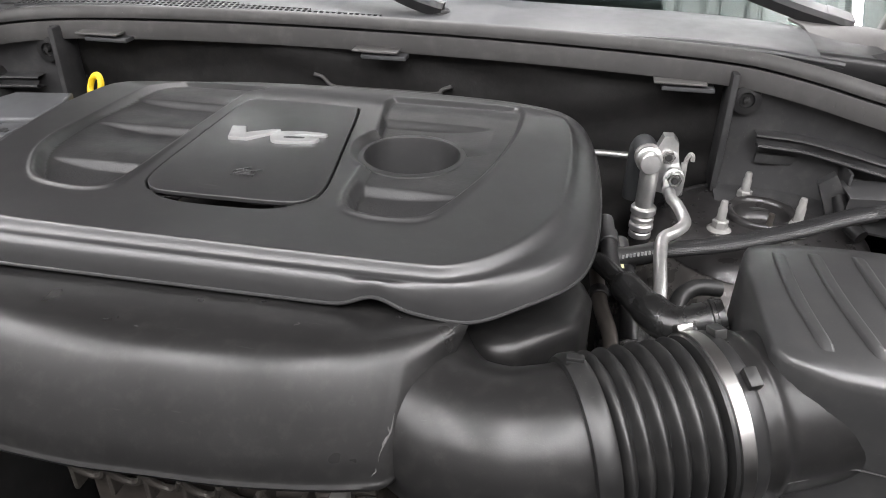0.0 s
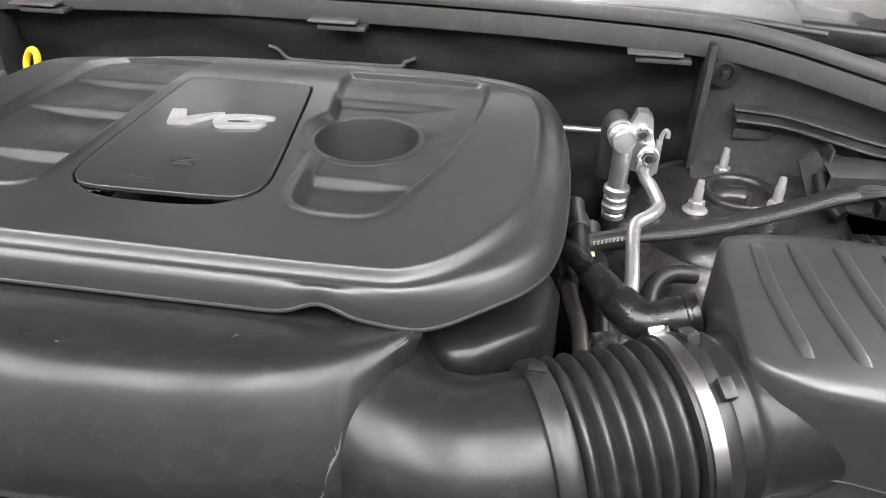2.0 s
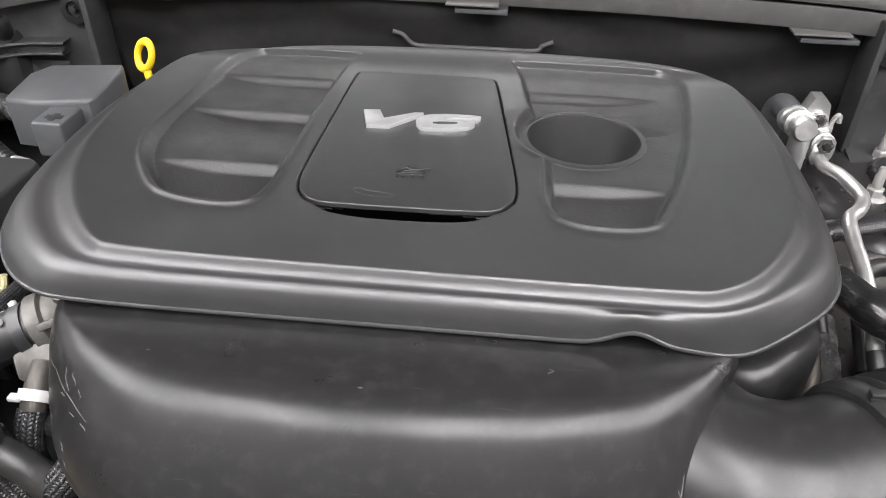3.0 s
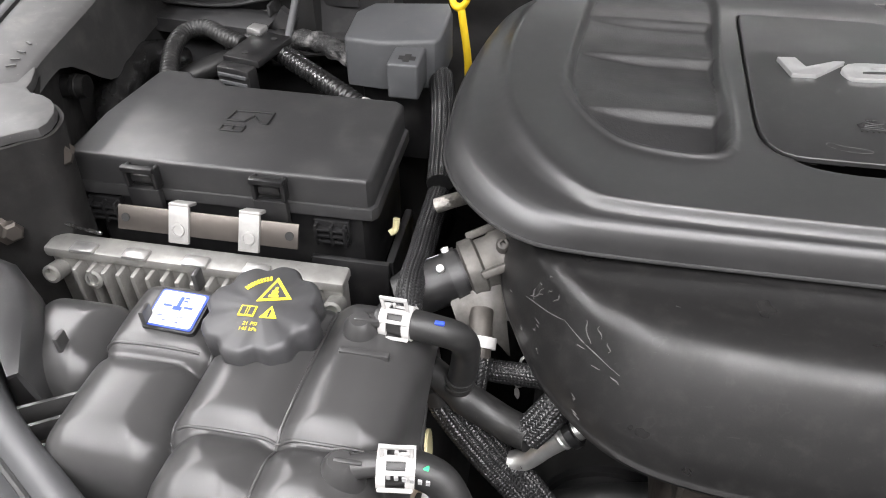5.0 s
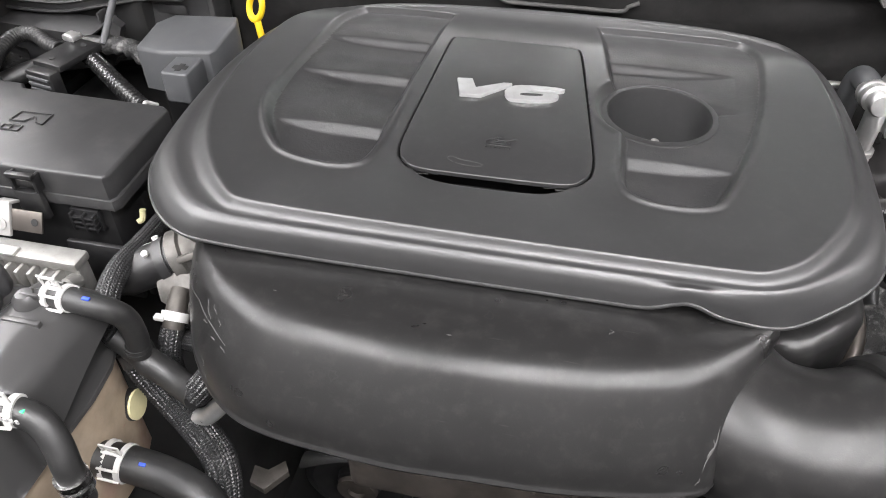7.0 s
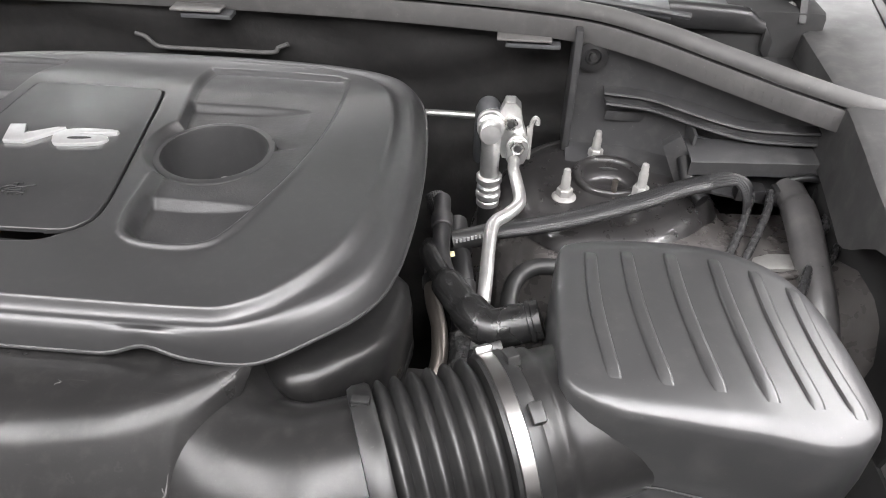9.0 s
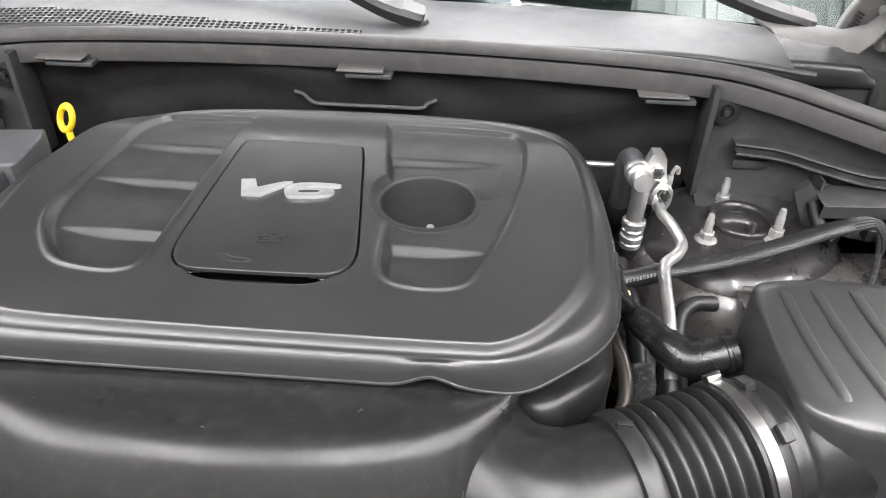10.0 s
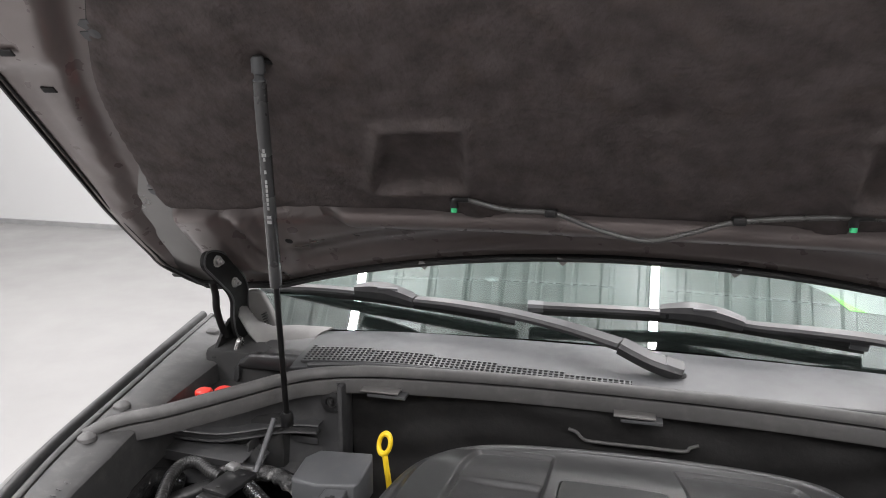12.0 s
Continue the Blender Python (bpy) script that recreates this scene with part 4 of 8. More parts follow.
    tube(bm, [(0.372, 0.775, 0.970), (0.3715, 0.755, 0.972), (0.3735, 0.725, 0.980), (0.3775, 0.692, 0.982), (0.377, 0.675, 0.982), (0.367, 0.657, 0.982), (0.355, 0.643, 0.981), (0.352, 0.620, 0.976), (0.351, 0.570, 0.962), (0.348, 0.515, 0.935)], 0.0062, 16, res=8)
    part("liquid_line", bm, M_PIPE, root, angle=60)
    bm = nb()
    lathe(bm, [(0.0075, 0), (0.0075, 0.02), (0.006, 0.022)], axis_to((0.3485, 0.52, 0.9375), (0.347, 0.49, 0.922)), 16)
    part("line_end", bm, M_DARK, root)
    pipe_thing("vacuum_pipe", [(0.21, 0.868, 0.972), (0.30, 0.862, 0.975), (0.335, 0.860, 0.976)], 0.0042, M_PIPE, "thin bright metal pipe from the firewall", "pipe")


ac_lines()

# hoses between cover and tower
pipe_thing("breather_hose", [(0.296, 0.64, 0.95), (0.300, 0.605, 0.967), (0.318, 0.565, 0.972), (0.340, 0.535, 0.968), (0.358, 0.520, 0.966), (0.378, 0.520, 0.972), (0.397, 0.522, 0.978)], lambda s, a: 0.0092 + 0.0050 * float(step_(0.075, 0.085, s)) + 0.0022 * float(step_(0.112, 0.120, s)), M_GLOSSHOSE,
           "black rubber breather hose with a moulded elbow", "hose", 20, None, 10, bands=((0.95, 0.0178, 0.005, M_GLOSSHOSE), (0.60, 0.0150, 0.012, M_GLOSSHOSE)))
pipe_thing("transmission_pipe", [(0.297, 0.66, 0.93), (0.303, 0.60, 0.925), (0.313, 0.565, 0.915), (0.314, 0.53, 0.90), (0.296, 0.49, 0.88)], 0.0075, M_BRONZE, "bent dull metal pipe with a black clip", "pipe", 14, None, 10, bands=((0.18, 0.0095, 0.012, M_DARK),))
pipe_thing("foil_wrapped_hose", [(0.338, 0.60, 0.90), (0.335, 0.56, 0.885), (0.332, 0.51, 0.86)], lambda s, a: 0.0150 * (1 + 0.07 * math.sin(5 * a + 420 * s) * math.sin(700 * s)), M_FLECK, "black woven hose sleeve with pale flecks", "hose", 24, 0.002)
pipe_thing("speckled_harness", [(0.292, 0.72, 0.955), (0.300, 0.70, 0.945), (0.310, 0.66, 0.935), (0.318, 0.63, 0.915)], braid(0.010, 24), M_BRAID, "black woven sleeve with pale flecks", "harness", 96, 0.00065)
pipe_thing("wire_loom", [(0.302, 0.70, 0.965), (0.306, 0.655, 0.962), (0.310, 0.61, 0.960), (0.325, 0.57, 0.955)], 0.0085, M_DARK, "black taped wiring loom", "harness", 14, bands=((0.3, 0.0105, 0.02, M_DARK),))
pipe_thing("coolant_loop_hose", [(0.420, 0.655, 0.925), (0.395, 0.648, 0.927), (0.378, 0.628, 0.922), (0.374, 0.595, 0.905), (0.375, 0.56, 0.88)], 0.0085, M_RUBBER, "thin black rubber hose curling below the tower", "hose")
pipe_thing("loom_tag", [(0.3165, 0.6225, 0.957), (0.3205, 0.6235, 0.957)], 0.0040, M_CREAM, "cream paper tag on the wiring loom", "tag", 4, flat=0.6)
pipe_thing("second_loom", [(0.318, 0.69, 0.945), (0.322, 0.66, 0.940), (0.330, 0.62, 0.925), (0.333, 0.58, 0.90)], 0.0105, M_DARK, "black taped loom behind the refrigerant line", "harness", 14, bands=((0.35, 0.0125, 0.022, M_DARK), (0.75, 0.0120, 0.012, M_RUBBER)))

flat_hose = thing("braided_crossover_hose", (0.46, 0.70, 0.94), "flat black braided hose lying across the strut tower", "hose")
bm = nb()
tube(bm, [(0.352, 0.664, 0.955), (0.42, 0.680, 0.962), (0.485, 0.696, 0.976), (0.535, 0.711, 0.989), (0.560, 0.718, 0.993)], braid(0.0108, 26, 0.0027, 0.03), 104, 0.00065, flat=0.62)
part("sleeve", bm, M_BRAID, flat_hose, angle=60)
for k in range(7):
    o = k - 3
    bm = nb()
    pts_ = [(0.500, 0.700, 0.980), (0.54, 0.712, 0.990), (0.575, 0.722, 0.9955), (0.590 + 0.0016 * o, 0.724, 0.994), (0.600 + 0.0022 * o, 0.719, 0.985 + 0.0008 * o), (0.602 + 0.0020 * o, 0.712, 0.968)]
    tube(bm, [(x - 0.30 * 0.0031 * o * f, y + 0.95 * 0.0031 * o * f, z + 0.004 - 0.0012 * abs(o)) for (x, y, z), f in zip(pts_, (0.9, 1, 1, 1, 0.9, 0.8))], 0.0019, 8, res=6)
    part("strand", bm, M_BRAID, flat_hose)
bm = nb()
tube(bm, [(0.316, 0.655, 0.947), (0.336, 0.660, 0.950), (0.358, 0.665, 0.955)], 0.0105, 18)
tag = part("rubber_end", bm, M_RUBBER, flat_hose)
for i in range(9):
    bm = nb()
    box(bm, (0.320 + i * 0.0036, 0.6455 + i * 0.0009, 0.9525 + i * 0.0006), (0.3222 + i * 0.0036, 0.6462 + i * 0.0009, 0.9565 + i * 0.0006))
    part("print_bar", bm, M_PRINT, tag, "pale printed mark")

# ---- strut tower ----
def tower():
    root = thing("strut_tower", (0.49, 0.76, 0.80), "dark painted steel strut tower with three bolts", "strut tower")
    bm = nb()
    m = Matrix.Translation((0.479, 0.798, 0))
    lathe(bm, [(0.1215, 0.915), (0.118, 0.921), (0.110, 0.930), (0.098, 0.938), (0.075, 0.940), (0.050, 0.9395), (0.040, 0.9415), (0.0365, 0.9435), (0.0340, 0.9445), (0.0305, 0.9440), (0.0290, 0.938), (0.0280, 0.926), (0.020, 0.922), (0.012, 0.924), (0.0, 0.924)], m, 96)
    part("dome", bm, M_TOWER, root, angle=60)
    bm = nb()
    lathe(bm, [(0.165, 0.74), (0.158, 0.82), (0.150, 0.862), (0.140, 0.890), (0.129, 0.906), (0.119, 0.914)], m, 96, closed=False)
    part("flank", bm, M_PANEL, root, "glossy bare grey flank of the tower", angle=60)
    bm = nb()
    lathe(bm, [(0.0405, 0.9415), (0.0405, 0.9460), (0.0380, 0.9490), (0.0345, 0.9488), (0.0315, 0.9465), (0.0300, 0.9400), (0.0295, 0.926)], m, 56, closed=False)
    part("ring", bm, M_TOWER, root, "glossy raised rim of the opening", angle=60)
    bm = nb()
    lathe(bm, [(0.0048, 0), (0.0048, 0.003), (0.0032, 0.0035), (0.0032, 0.022), (0, 0.023)], Matrix.Translation((0.480, 0.762, 0.940)), 12)
    part("small_stud", bm, M_BRONZE, root)
    for x, y, z, h in ((0.467, 0.846, 0.937, 1.0), (0.428, 0.757, 0.938, 1.0), (0.508, 0.763, 0.940, 1.18)):
        bm = nb()
        at = Matrix.Translation((x, y, z)) @ Matrix.Diagonal((1, 1, h, 1))
        lathe(bm, [(0.0120, 0), (0.0132, 0.0008), (0.0132, 0.0026), (0.0105, 0.0046), (0.0088, 0.0052)], at, 28)
        part_ = part("flange_nut", bm, M_ZINC, root, "pale zinc flanged nut")
        bm = nb()
        lathe(bm, [(0.0088, 0.0045), (0.0088, 0.0125), (0.0076, 0.0138), (0.0052, 0.0138)], at, 6)
        part("hexagon", bm, M_ZINC, part_)
        bm = nb()
        lathe(bm, [(0.0050, 0.012), (0.0050, 0.027), (0.0042, 0.0285), (0.0040, 0.034), (0.0032, 0.0365), (0, 0.037)], at, 16)
        part("stud", bm, M_ZINC, part_)
    # pressed step round the back of the plate
    bm = nb()
    tube(bm, [(0.479 + 0.104 * math.cos(a), 0.798 + 0.090 * math.sin(a), 0.938) for a in np.linspace(0.6, 3.0, 14)], 0.003, 8, res=3)
    part("weld_bead", bm, M_TOWER, root)
    return root


tower()

# inner wing beside the tower, seen between the air box and the hoses
root = thing("inner_wing", (0.55, 0.64, 0.90), "glossy brown-grey painted inner wing panel below the tower", "inner wing")
bm = nb()
xs = (0.450, 0.455, 0.46, 0.52, 0.58, 0.64, 0.69, 0.735)
strip(bm, [[(x, 0.79 + 0.01 * math.sin(9 * x), 0.915) for x in xs], [(x, 0.735, 0.918 + 0.010 * math.sin(14 * x)) for x in xs], [(x, 0.665, 0.932 + 0.008 * math.sin(11 * x)) for x in xs], [(x, 0.635, 0.930) for x in xs], [(x, 0.615, 0.914) for x in xs], [(x, 0.60, 0.880) for x in xs], [(x, 0.57, 0.70) for x in xs]])
thicken(bm, 0.004)
part("panel", bm, M_PANEL, root, angle=60)
for pts_ in ([(0.452, 0.672, 0.934), (0.485, 0.664, 0.938), (0.53, 0.660, 0.938), (0.575, 0.668, 0.936)], [(0.585, 0.640, 0.934), (0.63, 0.650, 0.938), (0.67, 0.665, 0.938)]):
    bm = nb()
    tube(bm, pts_, 0.0042, 10, res=6)
    part("pressed_bead", bm, M_PANEL, root, angle=60)
bm = nb()
prism(bm, chaikin([(0.60, 0.655), (0.655, 0.662), (0.662, 0.685), (0.61, 0.680)], 1), 0.936, 0.940, 0.001)
part("bright_pad", bm, M_ALU, root, "bare bright metal pad")


RIB_UP = [(0.467, 0.852, 1.016), (0.516, 0.842, 1.016), (0.563, 0.815, 1.014), (0.610, 0.808, 1.006), (0.652, 0.800, 1.008), (0.708, 0.795, 1.012)]
RIB_LOW = [(x + 0.004, y, z - 0.0125) for x, y, z in RIB_UP]


def side_panel(side):
    """The moulded panel between tower and scuttle; side 1 or -1."""
    root = thing("scuttle_side_panel", (side * 0.58, 0.84, 0.93), "dark grey moulded plastic panel below the scuttle seal", "trim panel", "scuttle side panels")
    pts_ = [(0.432, 0.872, 1.085), (0.50, 0.868, 1.085), (0.57, 0.842, 1.075), (0.63, 0.824, 1.055), (0.70, 0.812, 1.045), (0.735, 0.808, 1.045)]
    top = spline(pts_, 8)
    bm = nb()
    rows_ = [[(side * x, y, z) for x, y, z in top], [(side * x, y + 0.004, 0.99) for x, y, z in top], [(side * x, y - 0.004, 0.945) for x, y, z in top], [(side * x, y - 0.045, 0.935) for x, y, z in top]]
    strip(bm, rows_)
    thicken(bm, 0.003)
    part("panel", bm, M_FIREWALL, root, angle=60)
    up, lowr = spline(RIB_UP, 6), spline(RIB_LOW, 6)
    wall_y = lambda x: float(np.interp(x, top[:, 0], top[:, 1]))
    bm = nb()
    rows_ = []
    for u_, l_ in zip(up, lowr):
        rows_.append([(side * u_[0], wall_y(u_[0]) + 0.003, u_[2] + 0.002), (side * u_[0], u_[1] + 0.002, u_[2] + 0.0018), (side * u_[0], u_[1], u_[2]), (side * (u_[0] + 0.0005), u_[1] + 0.0015, u_[2] - 0.002), (side * u_[0], u_[1] + 0.004, u_[2] - 0.0035),
                      (side * l_[0], l_[1] + 0.004, l_[2] + 0.0025), (side * l_[0], l_[1] + 0.001, l_[2] + 0.0022), (side * l_[0], l_[1], l_[2]), (side * l_[0], l_[1] + 0.002, l_[2] - 0.0022), (side * l_[0], wall_y(l_[0]) + 0.003, l_[2] - 0.003)])
    strip(bm, rows_)
    bmesh.ops.recalc_face_normals(bm, faces=bm.faces)
    part("raised_trough", bm, M_FIREWALL, root, angle=40)
    bm = nb()
    box(bm, (min(side * 0.5615, side * 0.565), 0.806, 0.955), (max(side * 0.5615, side * 0.565), 0.845, 0.998), 0.001)
    part("upright_rib", bm, M_FIREWALL, root)
    bm = nb()
    tube(bm, [(side * x, wall_y(x) - 0.016 + 0.004, 0.983 - 0.10 * (x - 0.57)) for x in np.linspace(0.568, 0.72, 8)], 0.0022, 8, res=3)
    part("ridge", bm, M_FIREWALL, root)
    bm = nb()
    prism(bm, [(0.530, 0.985), (0.546, 0.998), (0.566, 0.968), (0.566, 0.930), (0.556, 0.930)], 0.0, 0.012, 0.001, m=Matrix(((side, 0, 0, 0), (0, 0, 1, 0.800), (0, 1, 0, 0), (0, 0, 0, 1))))
    part("gusset", bm, M_FIREWALL, root)
    bm = nb()
    prism(bm, rrect(0.024, 0.006, 0.003), 0.0, 0.003, 0.001, m=Matrix(((side, 0, 0, side * 0.497), (0, 0, -1, 0.866), (0, 1, 0, 0.985), (0, 0, 0, 1))))
    part("moulded_step", bm, M_FIREWALL, root)
    bm = nb()
    strip(bm, [[(side * x, y, z + 0.05 * (x - 0.56)) for y, z in ((0.822, 0.984), (0.776, 0.9845), (0.7735, 0.983), (0.774, 0.980), (0.776, 0.966), (0.80, 0.962))] for x in np.linspace(0.556, 0.735, 8)])
    thicken(bm, 0.002)
    part("shelf", bm, M_FIREWALL, root)
    bm = nb()
    lathe(bm, [(0.017, 0), (0.0165, 0.003), (0.009, 0.004), (0.008, 0.001), (0.0, 0.0)], axis_to((side * 0.450, 0.868, 1.053), (side * 0.450, 0.80, 1.062)), 28)
    plug = part("fastener", bm, M_DARK, root, "round push-in fastener")
    bm = nb()
    lathe(bm, [(0.0042, 0.0), (0.0042, 0.007), (0.0, 0.008)], axis_to((side * 0.450, 0.868, 1.053), (side * 0.450, 0.80, 1.062)), 6)
    part("pin", bm, M_BLACK, plug)
    bm = nb()
    box(bm, (min(side * 0.428, side * 0.436), 0.855, 0.94), (max(side * 0.428, side * 0.436), 0.90, 1.085), 0.002)
    part("end_flange", bm, M_FIREWALL, root)
    return root


side_panel(1)
side_panel(-1)

# black angle bracket with hose clips on the right
root = thing("hose_clip_rail", (0.65, 0.77, 0.94), "black plastic rail holding small hoses", "clip rail")
bm = nb()
tube(bm, [(0.555, 0.80, 0.972), (0.560, 0.775, 0.955), (0.572, 0.755, 0.948)], 0.008, 10)
part("bracket", bm, M_DARK, root)
for x in (0.612, 0.628, 0.650, 0.695):
    bm = nb()
    box(bm, (x - 0.007, 0.757, 0.948), (x + 0.007, 0.775, 0.964), 0.003)
    part("clip", bm, M_DARK, root)
for pts_, r in (([(0.623, 0.765, 0.958), (0.612, 0.735, 0.955), (0.602, 0.71, 0.945), (0.577, 0.66, 0.92), (0.565, 0.63, 0.89)], 0.0042), ([(0.642, 0.765, 0.958), (0.632, 0.735, 0.955), (0.620, 0.71, 0.945), (0.593, 0.66, 0.92), (0.58, 0.63, 0.89)], 0.0042),
                ([(0.705, 0.78, 0.958), (0.69, 0.73, 0.955), (0.668, 0.686, 0.95), (0.637, 0.621, 0.94), (0.625, 0.59, 0.91)], 0.0046), ([(0.725, 0.78, 0.955), (0.70, 0.71, 0.945), (0.66, 0.64, 0.93), (0.64, 0.60, 0.90)], 0.0035)):
    pipe_thing("brake_pipe", pts_, r, M_COATED, "thin dark coated metal brake pipe", "pipe", 12, group="brake pipes")
pipe_thing("pipe_saddle", [(0.655, 0.778, 0.955), (0.662, 0.772, 0.970), (0.680, 0.770, 0.975), (0.698, 0.772, 0.970), (0.704, 0.778, 0.955)], 0.0042, M_DARK, "black arched saddle over the filler pipe", "clip", 10)
pipe_thing("washer_filler_pipe", [(0.662, 0.775, 0.957), (0.663, 0.73, 0.955), (0.660, 0.67, 0.942), (0.662, 0.62, 0.915), (0.668, 0.58, 0.86)], lambda s, a: 0.0155 + 0.0012 * float(step_(0.03, 0.034, s)), M_FILLER, "thick grey-black plastic filler pipe", "pipe", 24, 0.002)

# ---- bulkhead and scuttle ----
bm = nb()
xs = np.linspace(-0.436, 0.436, 40)
rows_ = []
for z, y in [(z_, 0.915 + 0.020 * float(step_(1.083, 0.93, z_)) - 0.03 * float(step_(0.80, 0.50, z_))) for z_ in np.r_[np.linspace(1.083, 0.86, 26), np.linspace(0.84, 0.50, 8)]]:
    rows_.append([(x, y + 0.003 * math.sin(17 * x + 30 * z) + 0.0015 * math.sin(41 * x + 50 * z) + 0.0022 * math.sin(95 * z + 3 * math.sin(9 * x)), z) for x in xs])
strip(bm, rows_)
thicken(bm, 0.01)
solo("bulkhead", bm, M_LINER, "black padded bulkhead liner behind the engine", "bulkhead", kind="structure", angle=70)

seal = thing("scuttle_seal", (0, 0.89, 1.05), "grey-black rubber seal along the scuttle edge", "seal")
SEAL = [(-0.735, 0.665, 1.052), (-0.70, 0.690, 1.066), (-0.64, 0.725, 1.074), (-0.57, 0.787, 1.082), (-0.50, 0.848, 1.090), (-0.43, 0.876, 1.094), (-0.33, 0.889, 1.097), (-0.15, 0.896, 1.100), (0.10, 0.896, 1.100), (0.30, 0.889, 1.097), (0.43, 0.874, 1.094), (0.50, 0.850, 1.088), (0.57, 0.815, 1.078), (0.64, 0.785, 1.066), (0.70, 0.765, 1.056), (0.75, 0.755, 1.050)]
line = spline(SEAL, 8)
tan = np.gradient(line, axis=0)


def along(prof):
    """Sweep an upright section along the seal."""
    out = []
    for p, t in zip(line, tan):
        nrm = np.array([-t[1], t[0], 0])
        nrm /= np.linalg.norm(nrm)
        out.append([tuple(p + nrm * a + np.array([0, 0, h])) for a, h in prof])
    return out


for nm, prof, lab in (("bulb", [(0.0045 + 0.0095 * math.cos(a), 0.0045 + 0.0098 * math.sin(a)) for a in np.linspace(3.6, -1.2, 15)], "rounded bulb of the seal"),
                      ("flange", [(0.004, -0.004), (-0.0035, -0.0035), (-0.0042, -0.006), (-0.0040, -0.0245), (-0.0030, -0.0275), (0.002, -0.0275), (0.003, -0.02)], "flat gripping flange with faint crimps"),
                      ("rear_lip", [(0.010, -0.004), (0.0125, 0.006), (0.0165, 0.0105), (0.0195, 0.0095), (0.0205, 0.002), (0.019, -0.008)], "thin lip behind the bulb")):
    bm = nb()
    strip(bm, along(prof))
    bmesh.ops.recalc_face_normals(bm, faces=bm.faces)
    sp = part(nm, bm, M_SEAL, seal, lab, angle=60)
    if nm == "flange":
        for i in range(6, len(line) - 2, 1):
            for f in (0.0, 0.33, 0.66):
                q = line[i] * (1 - f) + line[i + 1] * f
                if abs(q[0]) < 0.52 or f > 0.1:
                    continue
                t = tan[i] / np.linalg.norm(tan[i])
                m = Matrix.Translation(q) @ pose(0, 0, 0, 0, 0, math.degrees(math.atan2(t[1], t[0])))
                bm = nb()
                box(bm, (-0.0007, -0.0044, -0.020), (0.0007, -0.0040, -0.013), 0.0001, m=m)
                part("crimp", bm, M_SEAL, sp)
for cx, w, yf, zf_ in ((-0.371, 0.030, 0.862, 1.080), (0.005, 0.029, 0.872, 1.079), (0.374, 0.030, 0.864, 1.0685)):
    root = thing("seal_clip", (cx, yf + 0.01, zf_ - 0.012), "grey metal clip hooked under the scuttle seal", "clip", "seal clips")
    bm = nb()
    box(bm, (cx - w, yf, zf_ - 0.0026), (cx + w, yf + 0.022, zf_), 0.0008)
    part("plate", bm, M_PALE, root)
    bm = nb()
    box(bm, (cx - w + 0.010, yf + 0.004, zf_ - 0.0115), (cx + w + 0.010, yf + 0.024, zf_ - 0.0060), 0.0010)
    box(bm, (cx - w * 0.6, yf + 0.009, zf_ - 0.008), (cx + w * 0.6, yf + 0.014, zf_ - 0.001), 0.0004)
    part("lower_lip", bm, M_GREY, root)
pipe_thing("bulkhead_cable", [(-0.088, 0.905, 1.034), (-0.076, 0.904, 1.031), (-0.064, 0.903, 1.021), (-0.045, 0.903, 1.019), (0.02, 0.903, 1.0195), (0.076, 0.903, 1.020), (0.086, 0.904, 1.026), (0.098, 0.905, 1.031)], 0.0028, M_SEAL, "thin cable clipped along the bulkhead liner", "cable", 8)

# cowl panel with its vents
COWL_Y0, COWL_Y1 = 0.905, 1.062
cowl = thing("cowl", (0, 0.98, 1.09), "dark grey plastic cowl panel below the windscreen", "cowl", kind="structure")
cz = lambda x, y: 1.102 + 0.16 * (y - 0.905) * (1 - (y - 0.905) / 0.24) - 0.055 * max(0, abs(x) - 0.35) ** 2 * 4
cy = lambda x: 0.905 + 0.0 - 0.10 * max(0, abs(x) - 0.38)
bm = nb()
strip(bm, [[(x, cy(x) + (1.066 - cy(x)) * v - 0.10 * x * x * v, cz(x, cy(x) + (1.066 - cy(x)) * v)) for v in np.linspace(0, 1, 9)] for x in np.linspace(-0.53, 0.53, 40)])
thicken(bm, 0.003)
part("panel", bm, M_COWL, cowl, angle=60)
bm = nb()
tube(bm, [(x, cy(x) + 0.002, cz(x, cy(x)) + 0.004) for x in np.linspace(-0.50, 0.55, 14)], 0.004, 8, res=4)
part("front_edge", bm, M_COWL, cowl)
# vent: a plate of small square holes, built as crossing bars
vent = thing("cowl_vent", (-0.25, 0.93, 1.11), "perforated black plastic air vent in the cowl", "air vent")
depth = lambda x: 0.052 * (1 - ((x + 0.515) / 0.515) ** 1.0 * 0.72)
y_near = lambda x: 0.9115 - 0.055 * max(0, -x - 0.36)
bm = nb()
strip(bm, [[(x, y_near(x) + depth(x) * v, cz(x, y_near(x) + depth(x) * v) + 0.0033) for v in (0, 0.5, 1)] for x in np.linspace(-0.515, 0.0, 30)])
part("dark_backing", bm, M_BLACK, vent)
bm = nb()
x = -0.515
while x < 0.0:
    y0, dd = y_near(x), depth(x)
    za, zb = cz(x, y0) + 0.0030, cz(x, y0 + dd) + 0.0030
    add_mesh(bm, [(x - 0.0013, y0, za), (x + 0.0013, y0, za), (x + 0.0013, y0 + dd, zb), (x - 0.0013, y0 + dd, zb), (x - 0.0013, y0, za + 0.0034), (x + 0.0013, y0, za + 0.0034), (x + 0.0013, y0 + dd, zb + 0.0034), (x - 0.0013, y0 + dd, zb + 0.0034)],
             [(4, 5, 6, 7), (0, 1, 5, 4), (2, 3, 7, 6), (1, 2, 6, 5), (3, 0, 4, 7)])
    x += 0.0080
